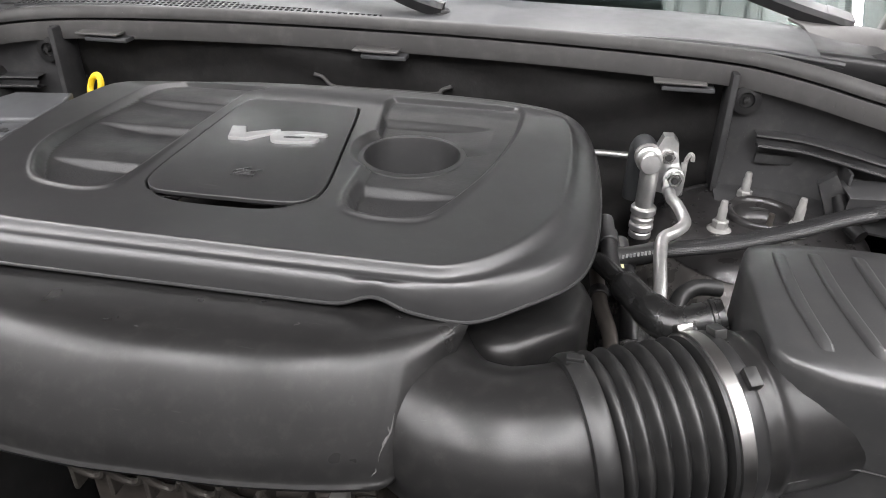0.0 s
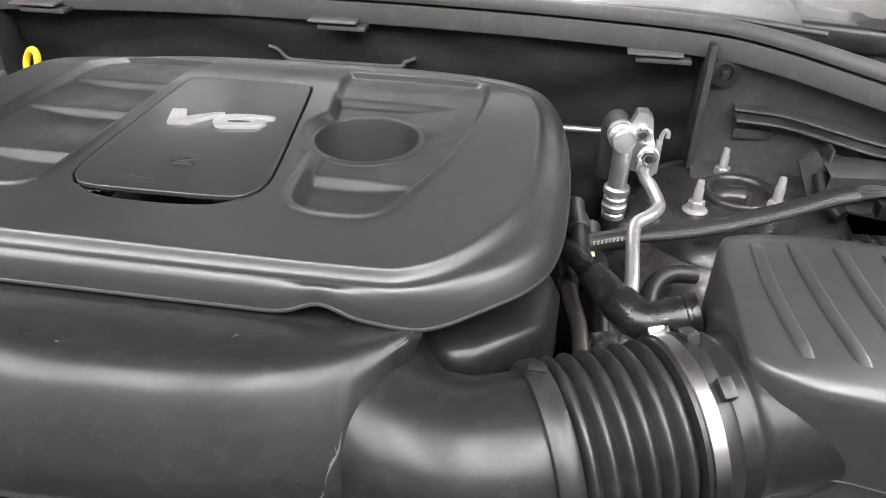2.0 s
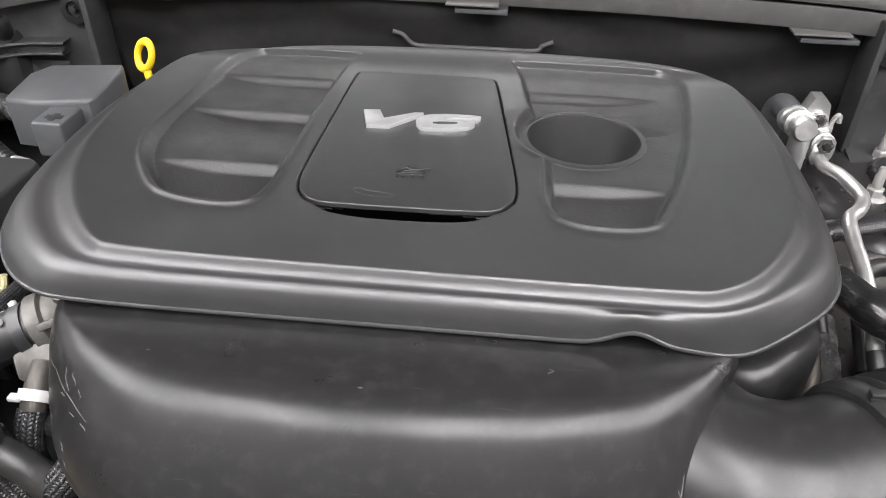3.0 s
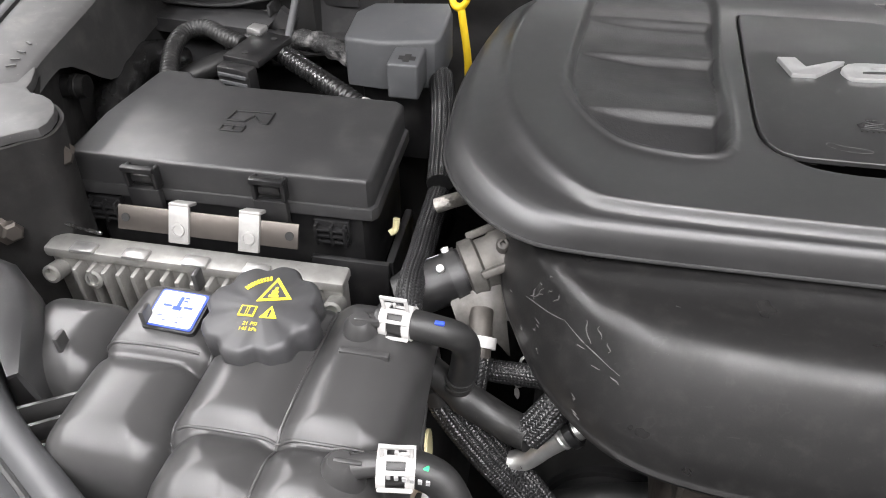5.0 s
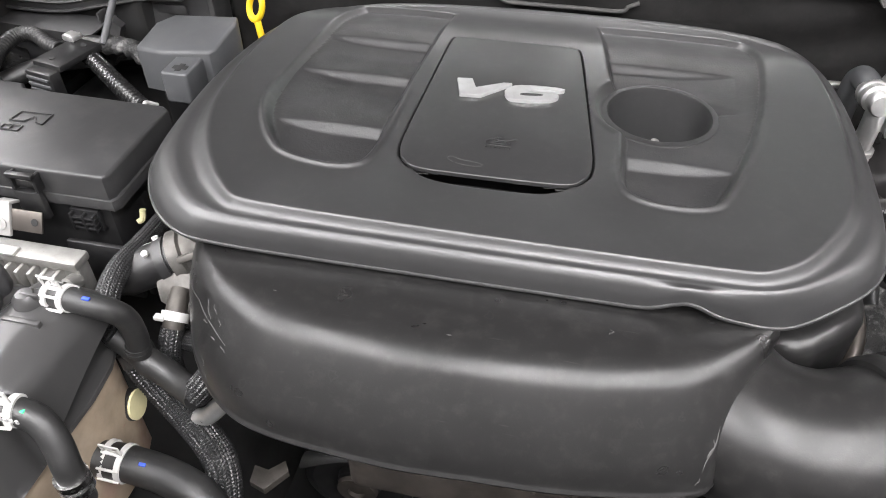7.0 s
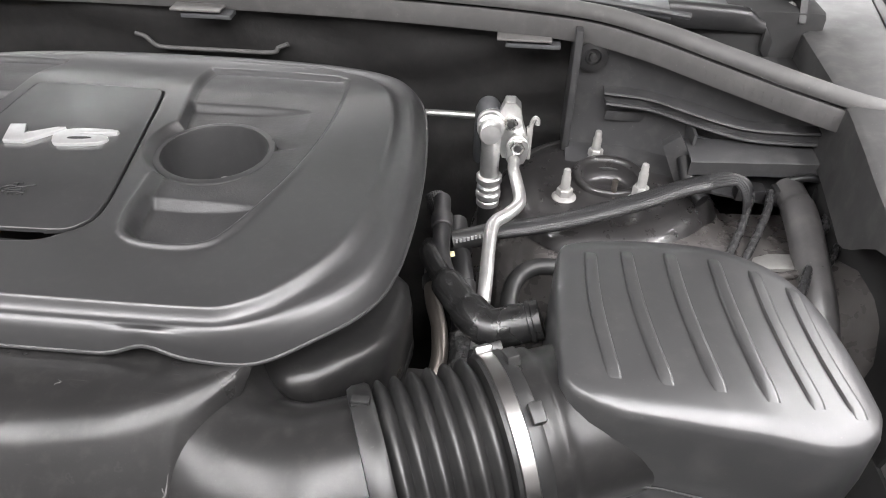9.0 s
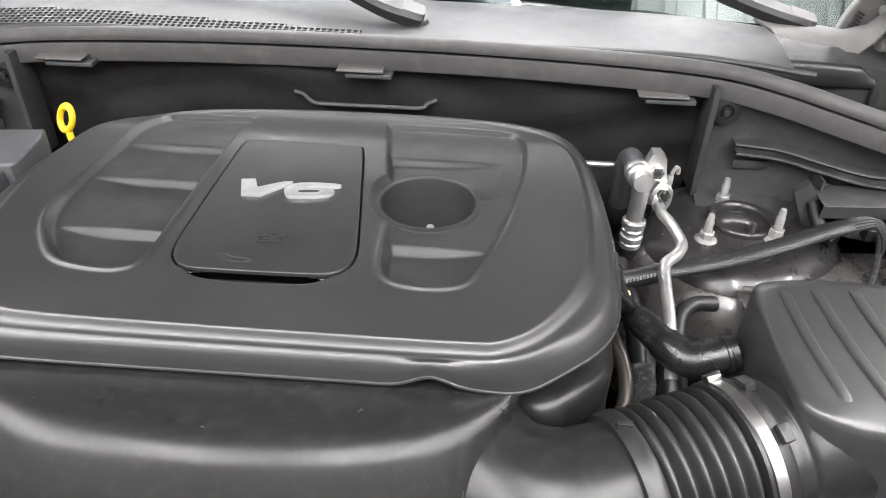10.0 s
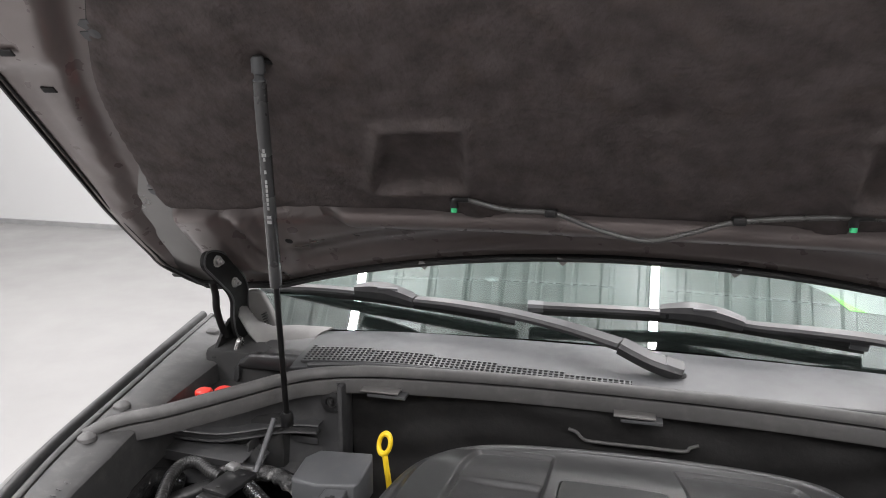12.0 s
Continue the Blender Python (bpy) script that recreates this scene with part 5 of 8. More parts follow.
for k in range(8):
    pl = [(q, y_near(q) + 0.0075 * k) for q in np.linspace(-0.515, 0.0, 80) if 0.0075 * k <= depth(q) + 0.001]
    if len(pl) > 1:
        strip(bm, [[(q, y - 0.0013, cz(q, y) + 0.0030), (q, y - 0.0013, cz(q, y) + 0.0064), (q, y + 0.0013, cz(q, y) + 0.0064), (q, y + 0.0013, cz(q, y) + 0.0030)] for q, y in pl])
grid_part = part("grid", bm, M_COWL, vent)
tagged(grid_part, kind="stuff")

# ---- windscreen, dash and wipers ----
WS = radians(28)
wsp = lambda x, s, h=0.0: (x, 1.100 - 0.10 * x * x + s * math.cos(WS) - h * math.sin(WS), 1.098 - 0.02 * x * x + s * math.sin(WS) + h * math.cos(WS))
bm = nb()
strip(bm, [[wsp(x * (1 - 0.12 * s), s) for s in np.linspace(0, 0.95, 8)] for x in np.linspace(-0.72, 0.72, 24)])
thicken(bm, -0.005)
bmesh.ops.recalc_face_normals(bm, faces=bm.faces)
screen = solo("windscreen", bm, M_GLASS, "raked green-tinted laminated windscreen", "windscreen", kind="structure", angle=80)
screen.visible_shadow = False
bm = nb()
strip(bm, [[wsp(x, s, -0.012) for s in (-0.05, 0.0, 0.05, 0.10)] for x in np.linspace(-0.70, 0.70, 20)])
thicken(bm, 0.003)
solo("windscreen_frit", bm, M_FRIT, "black edge band behind the lower windscreen", "edge band", kind="structure")
bm = nb()
dash = thing("dashboard", (0, 1.4, 1.1), "grey grained dashboard top with defroster slots behind the windscreen", "dashboard")
strip(bm, [[(x, y - 0.1 * x * x, 1.107 - 0.042 * (1 - float(step_(1.06, 1.26, y))) - 0.05 * float(step_(1.72, 1.95, y)) ** 2) for y in np.linspace(1.08, 1.95, 30)] for x in np.linspace(-0.70, 0.70, 20)])
thicken(bm, -0.010)
bmesh.ops.recalc_face_normals(bm, faces=bm.faces)
part("top_pad", bm, M_DASHTOP, dash, angle=60)
for xa, xb in ((-0.52, -0.03), (0.07, 0.39)):
    bm = nb()
    strip(bm, [[(x, 1.416 - 0.16 * x * x + dy, 1.1176) for dy in (-0.011, 0.011)] for x in np.linspace(xa, xb, 20)])
    thicken(bm, 0.0012)
    bmesh.ops.recalc_face_normals(bm, faces=bm.faces)
    grille = part("defroster_grille", bm, M_GREY, dash, "darker slotted defroster grille")
    for x in np.arange(xa + 0.012, xb - 0.008, 0.018):
        bm = nb()
        box(bm, (x - 0.006, 1.4075 - 0.16 * x * x, 1.1178), (x + 0.006, 1.4245 - 0.16 * x * x, 1.1196), 0.0005, 1)
        part("slot", bm, M_BLACK, grille)
bm = nb()
lathe(bm, [(0.016, 0), (0.015, 0.004), (0.009, 0.007), (0, 0.008)], Matrix.Translation((-0.29, 1.39, 1.1195)), 20)
part("light_sensor", bm, M_GREY, dash, "small domed light sensor")
sheet = thing("paper_sheet", (0.53, 1.45, 1.118), "pale paper sheet with lime green corners on the dashboard", "paper")
bm = nb()
prism(bm, [(0.366, 1.533), (0.398, 1.45), (0.402, 1.345), (0.60, 1.31), (0.655, 1.34), (0.655, 1.60), (0.40, 1.62), (0.376, 1.60)], 1.1194, 1.1204)
part("page", bm, M_SHEET, sheet)
for tri_ in ([(0.366, 1.538), (0.400, 1.552), (0.432, 1.575), (0.40, 1.62), (0.376, 1.60)], [(0.394, 1.462), (0.398, 1.40), (0.402, 1.345), (0.430, 1.340), (0.412, 1.39), (0.404, 1.43)]):
    bm = nb()
    prism(bm, tri_, 1.1207, 1.1215)
    part("lime_corner", bm, M_LIME, sheet, "lime green printed corner")
root = thing("cabin", (0, 1.9, 0.6), "dark cabin shell behind the windscreen", "car cabin")
for nm, lo, hi, mt in (("roof_panel", (-0.62, 1.85, 1.60), (0.62, 3.2, 1.64), M_PAINT), ("rear_wall", (-0.68, 3.2, 0.6), (0.68, 3.24, 1.60), M_WALL), ("door_panel", (-0.74, 1.15, 0.5), (-0.70, 3.2, 1.10), M_PAINT), ("door_panel", (0.70, 1.15, 0.5), (0.74, 3.2, 1.10), M_PAINT), ("cabin_floor", (-0.7, 1.15, 0.45), (0.7, 3.2, 0.5), M_DASH)):
    bm = nb()
    box(bm, lo, hi, 0.008)
    part(nm, bm, mt, root)


def ribbon(bm, pts, half, up, low, res=8):
    """A bar with a flat bevelled back along a line; half width, height over and under it."""
    line_ = spline(pts, res)
    tan_ = np.gradient(line_, axis=0)
    dist_ = np.r_[0, np.cumsum(np.linalg.norm(np.diff(line_, axis=0), axis=1))]
    rows_ = []
    for p, t, s in zip(line_, tan_, dist_ / dist_[-1]):
        t = t / np.linalg.norm(t)
        side = np.cross(t, np.array([0, -0.35, 1.0]))
        side /= np.linalg.norm(side)
        top_ = np.cross(side, t)
        w, u, l = (f(s) if callable(f) else f for f in (half, up, low))
        rows_.append([tuple(p + side * a * w + top_ * h) for a, h in ((-1.0, -l), (-1.0, u * 0.35), (-0.86, u * 0.55), (-0.62, u), (0.62, u), (0.86, u * 0.55), (1.0, u * 0.35), (1.0, -l))])
    strip(bm, rows_, True)
    bm.verts.ensure_lookup_table()
    n = len(rows_)
    bm.faces.new([bm.verts[k] for k in range(8)])
    bm.faces.new([bm.verts[(n - 1) * 8 + k] for k in range(7, -1, -1)])
    bmesh.ops.recalc_face_normals(bm, faces=bm.faces)


def wiper(name_label, base, arm, adapter, blade_line):
    root = thing("windscreen_wiper", base, name_label, "wiper", "wipers")
    bm = nb()
    lathe(bm, [(0.015, -0.05), (0.015, 0.000), (0.012, 0.004), (0, 0.004)], Matrix.Translation(base), 20)
    part("spindle", bm, M_DARK, root)
    bm = nb()
    ribbon(bm, arm[:3], lambda s: 0.0170 - 0.0035 * s - 0.010 * max(0, 0.10 - s) / 0.10, 0.008, 0.010)
    head = part("arm_head", bm, M_WIPER, root, angle=30)
    bm = nb()
    ribbon(bm, [tuple(np.array(arm[0]) * (1 - f) + np.array(arm[1]) * f + np.array([0, 0, 0.0005])) for f in (0.04, 0.35, 0.62)], lambda s: 0.0168 - 0.008 * max(0, 0.2 - s), 0.0088, 0.006)
    part("cap", bm, M_BLACKTRIM, head, "darker nut cover")
    bm = nb()
    ribbon(bm, arm[2:], lambda s: 0.0130 - 0.0045 * s, 0.006, 0.004)
    part("arm", bm, M_WIPER, root, angle=30)
    bm = nb()
    ribbon(bm, adapter, lambda s: 0.0105 + 0.0035 * math.sin(math.pi * s), lambda s: 0.004 + 0.010 * math.sin(math.pi * (0.1 + 0.8 * s)) ** 0.7, 0.008)
    ad = part("adapter", bm, M_WIPER, root, angle=30)
    bm = nb()
    a = np.array(adapter)
    mid_ = a.mean(0)
    box(bm, (mid_[0] - 0.018, mid_[1] - 0.012, mid_[2] + 0.010), (mid_[0] + 0.020, mid_[1] - 0.004, mid_[2] + 0.0145), 0.002)
    part("release_tab", bm, M_GREY, ad)
    bm = nb()
    ribbon(bm, blade_line, 0.0085, 0.007, 0.003)
    blade = part("blade", bm, M_WIPER, root, angle=30)
    bm = nb()
    ribbon(bm, [tuple(np.array(p) + np.array([0, 0.004, -0.008])) for p in blade_line], 0.0035, 0.004, 0.008)
    part("rubber_edge", bm, M_BLACK, blade)
    for end in (blade_line[:2], blade_line[::-1][:2]):
        p, q = np.array(end[0]), np.array(end[1])
        d = (q - p) / np.linalg.norm(q - p)
        bm = nb()
        ribbon(bm, [tuple(p - d * 0.003), tuple(p + d * 0.010), tuple(p + d * 0.024)], 0.0094, 0.0082, 0.006)
        part("end_cap", bm, M_GREY, blade)
    return root


wiper("black wiper arm resting low on the windscreen", (0.066, 0.972, 1.110), [(0.074, 0.972, 1.117), (0.030, 0.968, 1.131), (-0.018, 0.982, 1.147), (-0.108, 1.028, 1.153), (-0.207, 1.060, 1.158), (-0.308, 1.079, 1.160), (-0.385, 1.085, 1.160)],
      [(-0.376, 1.083, 1.160), (-0.405, 1.092, 1.164), (-0.440, 1.099, 1.168), (-0.495, 1.108, 1.165)], [(-0.70, 1.145, 1.143), (-0.589, 1.138, 1.150), (-0.49, 1.130, 1.151), (-0.40, 1.124, 1.147), (-0.30, 1.116, 1.142), (-0.20, 1.106, 1.136)])
wiper("black wiper arm crossing the far half of the windscreen", (0.592, 1.050, 1.098), [(0.596, 1.050, 1.106), (0.535, 1.046, 1.124), (0.472, 1.072, 1.140), (0.384, 1.092, 1.150), (0.284, 1.092, 1.156), (0.200, 1.092, 1.158), (0.168, 1.095, 1.160)],
      [(0.175, 1.094, 1.160), (0.135, 1.104, 1.166), (0.095, 1.110, 1.169), (0.045, 1.116, 1.165)], [(-0.176, 1.118, 1.155), (-0.04, 1.126, 1.156), (0.06, 1.132, 1.155), (0.15, 1.128, 1.150), (0.24, 1.118, 1.145), (0.36, 1.105, 1.137)])

# ---- hood ----
K = math.hypot(1, 0.93)
hp = lambda x, y, h=0.0: (x, y + h * 0.93 / K, 1.24 + 0.93 * (1 - y) + h / K)
REAR = lambda x: 0.943 + 0.31 * min(abs(x), 0.62) ** 2 + 0.14 * max(0, abs(x) - 0.62) - 11.0 * max(0, abs(x) - 0.775) ** 2
bm = nb()
EDGE = lambda y: 0.852 - 0.15 * max(0, 0.86 - y)


hood = thing("hood", (0, 0.70, 1.25), "open brown-grey car hood seen from below with a felt liner", "hood")
nx = 60
outer, inner = [], []
for i in range(nx + 1):
    u = -1 + 2 * i / nx
    ro, ri = [], []
    for j in range(31):
        v = j / 30
        x = u * EDGE(1.0 - 0.8 * v)
        y = REAR(u * 0.852) - v * (REAR(u * 0.852) - 0.16 - 0.10 * u * u)
        dome = 0.030 * (1 - u * u) + 0.012
        ro.append(hp(x, y, 0.004 + 0.018 * (1 - u ** 8) * min(1, v * 8) + dome * (1 - u ** 8) * math.sin(math.pi * min(1, v * 2 + 0.12) / 2)))
        ri.append(hp(x * 0.992, y, -0.004))
    outer.append(ro)
    inner.append(ri)
bm = nb()
strip(bm, outer)
bmesh.ops.recalc_face_normals(bm, faces=bm.faces)
part("outer_skin", bm, M_PAINT, hood, "painted outer skin", angle=60)
bm = nb()
# the hem joins skin and inner panel all round
loop_o = outer[0] + [r[-1] for r in outer] + outer[-1][::-1] + [r[0] for r in outer][::-1]
loop_i = inner[0] + [r[-1] for r in inner] + inner[-1][::-1] + [r[0] for r in inner][::-1]
strip(bm, [loop_o, [tuple((np.array(a) + np.array(b)) / 2 + np.array([0, -0.001, -0.001])) for a, b in zip(loop_o, loop_i)], loop_i])
bmesh.ops.recalc_face_normals(bm, faces=bm.faces)
# its dark finish stands in for shade; the hem itself is body paint
part("hem", bm, M_BLACKGLOSS, hood, "folded hem, coloured dark for its shade", angle=60)
# two thin beads draw the dark double line just inside the hems
round_ = inner[0][::-1] + [r[0] for r in inner[1:-1]] + inner[-1]
for shrink, r_, mt in ((0.999, 0.0036, M_BLACKGLOSS), (0.986, 0.0022, M_BLACK)):
    bm = nb()
    tube(bm, [(p[0] * shrink, p[1] - 0.9 * (1 - shrink) * (abs(p[0]) < 0.8), p[2] - 0.001) for p in round_], r_, 6, res=2)
    part("edge_bead", bm, mt, hood)


CHANNEL = lambda y: float(np.interp(y, (0.16, 0.588, 0.645, 0.655, 0.662, 0.702, 0.795, 0.936, 1.039), (0.56, 0.653, 0.698, 0.697, 0.706, 0.730, 0.767, 0.814, 0.829)))


def inner_depth(x, y):
    """How far the pressed inner panel stands above or below its flange."""
    a = abs(x)
    c = CHANNEL(y) - a
    rear = float(step_(0.885, 0.905, y))
    # deep channel between the side rail and the liner
    d = (0.012 * step_(0.0, 0.007, c) + 0.014 * min(1.0, max(0.0, c) / 0.045)) * (1 - rear * (1 - step_(0.728, 0.738, a)))
    # the side rail stands lower ahead of its step
    d += -0.009 * (1 - step_(0.652, 0.670, y)) * step_(0.004, 0.012, -c)
    d += -0.003 * step_(0.008, 0.016, -c) * (1 - step_(0.030, 0.045, -c)) * step_(0.66, 0.70, y)
    # hinge plate, valley and ridge in the rear corner
    s = a + 0.25 * (y - 0.90)
    d += rear * (1 - step_(1.02, 1.05, y)) * (-0.012 * step_(0.655, 0.667, s) * (1 - step_(0.728, 0.738, a)) - 0.013 * step_(0.598, 0.608, s) * (1 - step_(0.625, 0.637, s)))
    # shallow hollow between the rear bead and the flange
    d += 0.010 * step_(0.016, 0.035, REAR(x) - y) * (1 - step_(0.05, 0.075, REAR(x) - y)) * (a < 0.57)
    return d


bm = nb()
rows_ = []
for i in range(161):
    u = -1 + 2 * i / 160
    row = []
    for j in range(91):
        v = j / 90
        x = u * EDGE(1.0 - 0.8 * v) * 0.992
        y = REAR(u * 0.852) - 0.001 - v * (REAR(u * 0.852) - 0.165 - 0.10 * u * u)
        row.append(hp(x, y, -0.004 + 0.006 * step_(0.02, 0.05, EDGE(y) - abs(x)) + inner_depth(x, y)))
    rows_.append(row)
strip(bm, rows_)
bmesh.ops.recalc_face_normals(bm, faces=bm.faces)
inner_panel = part("inner_panel", bm, M_HOODIN, hood, "dark brown pressed inner panel", angle=70)

PAD_HALF = [(0.55, 0.24), (0.56, 0.50), (0.585, 0.565), (0.632, 0.618), (0.668, 0.665), (0.692, 0.725), (0.712, 0.80), (0.726, 0.862), (0.722, 0.886), (0.70, 0.889), (0.60, 0.882), (0.50, 0.872), (0.44, 0.866), (0.25, 0.864), (0.236, 0.874), (0.205, 0.874), (0.19, 0.863), (0.08, 0.861)]
PAD = chaikin([(-x, y) for x, y in PAD_HALF] + PAD_HALF[::-1], 2)
TRAP = chaikin([(-0.320, 0.737), (-0.318, 0.730), (-0.308, 0.728), (-0.224, 0.726), (-0.214, 0.728), (-0.213, 0.736), (-0.224, 0.810), (-0.227, 0.819), (-0.236, 0.821), (-0.350, 0.826), (-0.360, 0.825), (-0.361, 0.815)], 1)
TRAP_R = TRAP * np.array([-1, 1])
gx, gy = np.meshgrid(np.linspace(-0.735, 0.735, 300), np.linspace(0.24, 0.902, 150), indexing="ij")
pp = np.stack([gx.ravel(), gy.ravel()], 1)
sd = signed(pp, PAD)
over = (sd > 0) & (sd < 0.02)
ex = (signed(pp + np.array([1e-4, 0]), PAD) - sd) / 1e-4
ey = (signed(pp + np.array([0, 1e-4]), PAD) - sd) / 1e-4
pp = np.where(over[:, None], pp - np.stack([ex, ey], 1) * sd[:, None], pp)
gx, gy = pp[:, 0].reshape(gx.shape), pp[:, 1].reshape(gx.shape)
hh = 0.010 - 0.022 * step_(0.0, 0.009, -sd)
for tr in (TRAP, TRAP_R):
    td = signed(pp, tr)
    hh = hh - 0.0070 * np.exp(-(td / 0.008) ** 2) * (td < 0.03) + 0.008 * (1 - step_(-0.016, -0.002, td))
for cx_, cy_, r_ in ((0.008, 0.706, 0.022), (0.30, 0.45, 0.022), (-0.30, 0.45, 0.022)):
    rr = np.hypot(pp[:, 0] - cx_, (pp[:, 1] - cy_) * 1.3)
    hh = hh + 0.010 * np.exp(-(rr / (r_ * 0.6)) ** 2)
rr = np.hypot(pp[:, 0] + 0.435, pp[:, 1] - 0.650)
hh = hh + 0.012 * np.exp(-(rr / 0.020) ** 2)
hh = hh + 0.0016 * np.sin(pp[:, 0] * 31 + 2 * np.sin(pp[:, 1] * 19)) * np.sin(pp[:, 1] * 37)
keep = (sd < 0.0).reshape(gx.shape)
bm = nb()
vg = {}
n1, n2 = gx.shape
flat_h = hh.reshape(gx.shape)
for i in range(n1):
    for j in range(n2):
        vg[i, j] = bm.verts.new(hp(gx[i, j], gy[i, j], flat_h[i, j]))
for i in range(n1 - 1):
    for j in range(n2 - 1):
        if keep[i, j] or keep[i + 1, j] or keep[i, j + 1] or keep[i + 1, j + 1]:
            bm.faces.new((vg[i, j], vg[i + 1, j], vg[i + 1, j + 1], vg[i, j + 1]))
bmesh.ops.delete(bm, geom=[v for v in bm.verts if not v.link_faces], context="VERTS")
bmesh.ops.recalc_face_normals(bm, faces=bm.faces)
liner = thing("hood_liner", hp(0, 0.57, 0.0), "dark brown felt hood liner with embossed shapes", "hood liner")
part("felt_pad", bm, M_FELT, liner, angle=70)
rim_ = resample(PAD, 300)
bm = nb()
strip(bm, [[hp(x, y, h) for x, y in rim_] for h in (0.012, 0.022)], True)
tube(bm, [hp(x, y, 0.0125) for x, y in rim_[::3]], 0.0022, 6, res=2)
part("welded_edge", bm, M_LINER, liner, "dark pressed edge of the felt", angle=70)
for x, y in ((-0.611, 0.618), (-0.704, 0.846), (0.611, 0.618), (0.704, 0.846)):
    bm = nb()
    m = Matrix.Translation(hp(x, y, -0.008)) @ pose(0, 0, 0, 137, 0, 0)
    for q in range(4):
        mm = m @ Matrix.Rotation(q * math.pi / 2 + 0.4, 4, "Z")
        prism(bm, [(0.002, -0.004), (0.017, -0.009), (0.020, 0.0), (0.017, 0.009), (0.002, 0.004)], 0.0, 0.002, m=mm)
    lathe(bm, [(0.007, 0), (0.007, 0.003), (0, 0.004)], m, 16)
    solo("liner_clip", bm, M_GREY, "grey four-leaf push clip holding the felt liner", "clip", "liner clips")

# small slots and rubber buffers at the hood edges
for x, y in ((-0.752, 0.639), (-0.751, 0.693), (-0.838, 1.066)):
    bm = nb()
    m = Matrix.Translation(hp(x, y, -0.0105 if y < 0.65 else -0.0005)) @ pose(0, 0, 0, 137, 0, 0)
    box(bm, (-0.010, -0.005, -0.001), (0.010, 0.005, 0.0015), 0.0008, m=m)
    part("slot", bm, M_BLACK, hood, "dark pressed slot")
for x in (-0.33, -0.11, 0.13):
    bm = nb()
    y = REAR(x) + 0.004
    m = Matrix.Translation(hp(x, y, -0.006)) @ pose(0, 0, 0, 137, 0, 0)
    prism(bm, [(-0.008, 0.008), (0, -0.006), (0.008, 0.008)], -0.002, 0.006, 0.001, m=m)
    part("rear_tab", bm, M_ZINC, hood)
bm = nb()
rows_ = []
for x in np.linspace(-0.47, 0.47, 60):
    e = float(step_(0.0, 0.06, 0.47 - abs(x)))
    yb = 0.860 + 0.007 * float(step_(0.2, 0.45, abs(x)))
    rows_.append([hp(x, yb + dy, 0.008 + h * e) for dy, h in ((-0.004, 0), (0.0, -0.008), (0.004, -0.018), (0.008, -0.024), (0.014, -0.027), (0.022, -0.027), (0.028, -0.023), (0.034, -0.012), (0.042, 0.002))])
strip(bm, rows_)
bmesh.ops.recalc_face_normals(bm, faces=bm.faces)
part("rear_stiffener", bm, M_HOODIN, hood, "pinkish brown pressed bead", angle=60)
for x, y in ((-0.553, 0.954), (-0.579, 1.008), (-0.71, 0.937)):
    bm = nb()
    lathe(bm, [(0.0065, 0), (0.0065, 0.002), (0.0, 0.002)], Matrix.Translation(hp(x, y, 0.003)) @ pose(0, 0, 0, 137, 0, 0), 16)
    part("drain_hole", bm, M_BLACK, hood)

# washer hose with its nozzles
wh = thing("washer_hose", (0, 0.86, 1.33), "thin black washer hose looping under the hood", "hose")
bm = nb()
tube(bm, [(-0.244, 0.821, 1.386), (-0.232, 0.821, 1.387), (-0.177, 0.824, 1.375), (-0.117, 0.826, 1.373), (-0.058, 0.826, 1.354), (0.003, 0.826, 1.343), (0.054, 0.826, 1.356), (0.113, 0.826, 1.374), (0.227, 0.824, 1.385), (0.278, 0.823, 1.385), (0.40, 0.821, 1.382)], 0.0034, 10, res=8)
part("tube", bm, M_WASHER, wh)
for x, y, z in ((-0.246, 0.821, 1.387), (0.239, 0.823, 1.386)):
    bm = nb()
    tube(bm, [(x + 0.018, y, z + 0.002), (x + 0.004, y, z + 0.001), (x - 0.002, y, z - 0.003), (x - 0.002, y + 0.002, z - 0.012)], 0.0058, 12, res=5)
    nz = part("nozzle_elbow", bm, M_DARK, wh)
    bm = nb()
    tube(bm, [(x - 0.002, y, z - 0.012), (x - 0.002, y, z - 0.018)], 0.0045, 8)
    part("nozzle_clip", bm, M_GREEN, nz, "small green clip")
for x, z in ((-0.120, 1.373), (0.110, 1.374)):
    bm = nb()
    box(bm, (x - 0.008, 0.820, z - 0.005), (x + 0.008, 0.846, z + 0.005), 0.002)
    part("hose_clip", bm, M_DARK, wh)

# gas strut
gs = thing("gas_strut", (-0.488, 0.790, 1.04), "black gas strut holding the hood open", "gas strut")
foot, head, mid = Vector((-0.488, 0.790, 1.052)), Vector((-0.4320, 0.643, 1.564)), None
mid = foot.lerp(head, 0.44)
for nm, a, b, r, mt in (("rod", foot, mid, 0.0042, M_BLACKGLOSS), ("cylinder", mid, foot.lerp(head, 0.95), 0.0080, M_STRUT)):
    bm = nb()
    tube(bm, [tuple(a), tuple(a.lerp(b, 0.5)), tuple(b)], r, 20, res=2)
    cyl = part(nm, bm, mt, gs, angle=50)
bm = nb()
lathe(bm, [(0.0065, -0.008), (0.0095, -0.004), (0.0095, 0.012), (0.006, 0.018)], axis_to(foot, head), 18)
part("lower_socket", bm, M_DARK, gs)
bm = nb()
lathe(bm, [(0.0075, 0), (0.0075, 0.003), (0.0055, 0.005), (0.0055, 0.010), (0.0078, 0.012), (0.0078, 0.026), (0.0055, 0.030), (0, 0.031)], axis_to(foot.lerp(head, 0.945), head), 18)
part("upper_socket", bm, M_GREY, gs, "grey ball socket")
bm = nb()
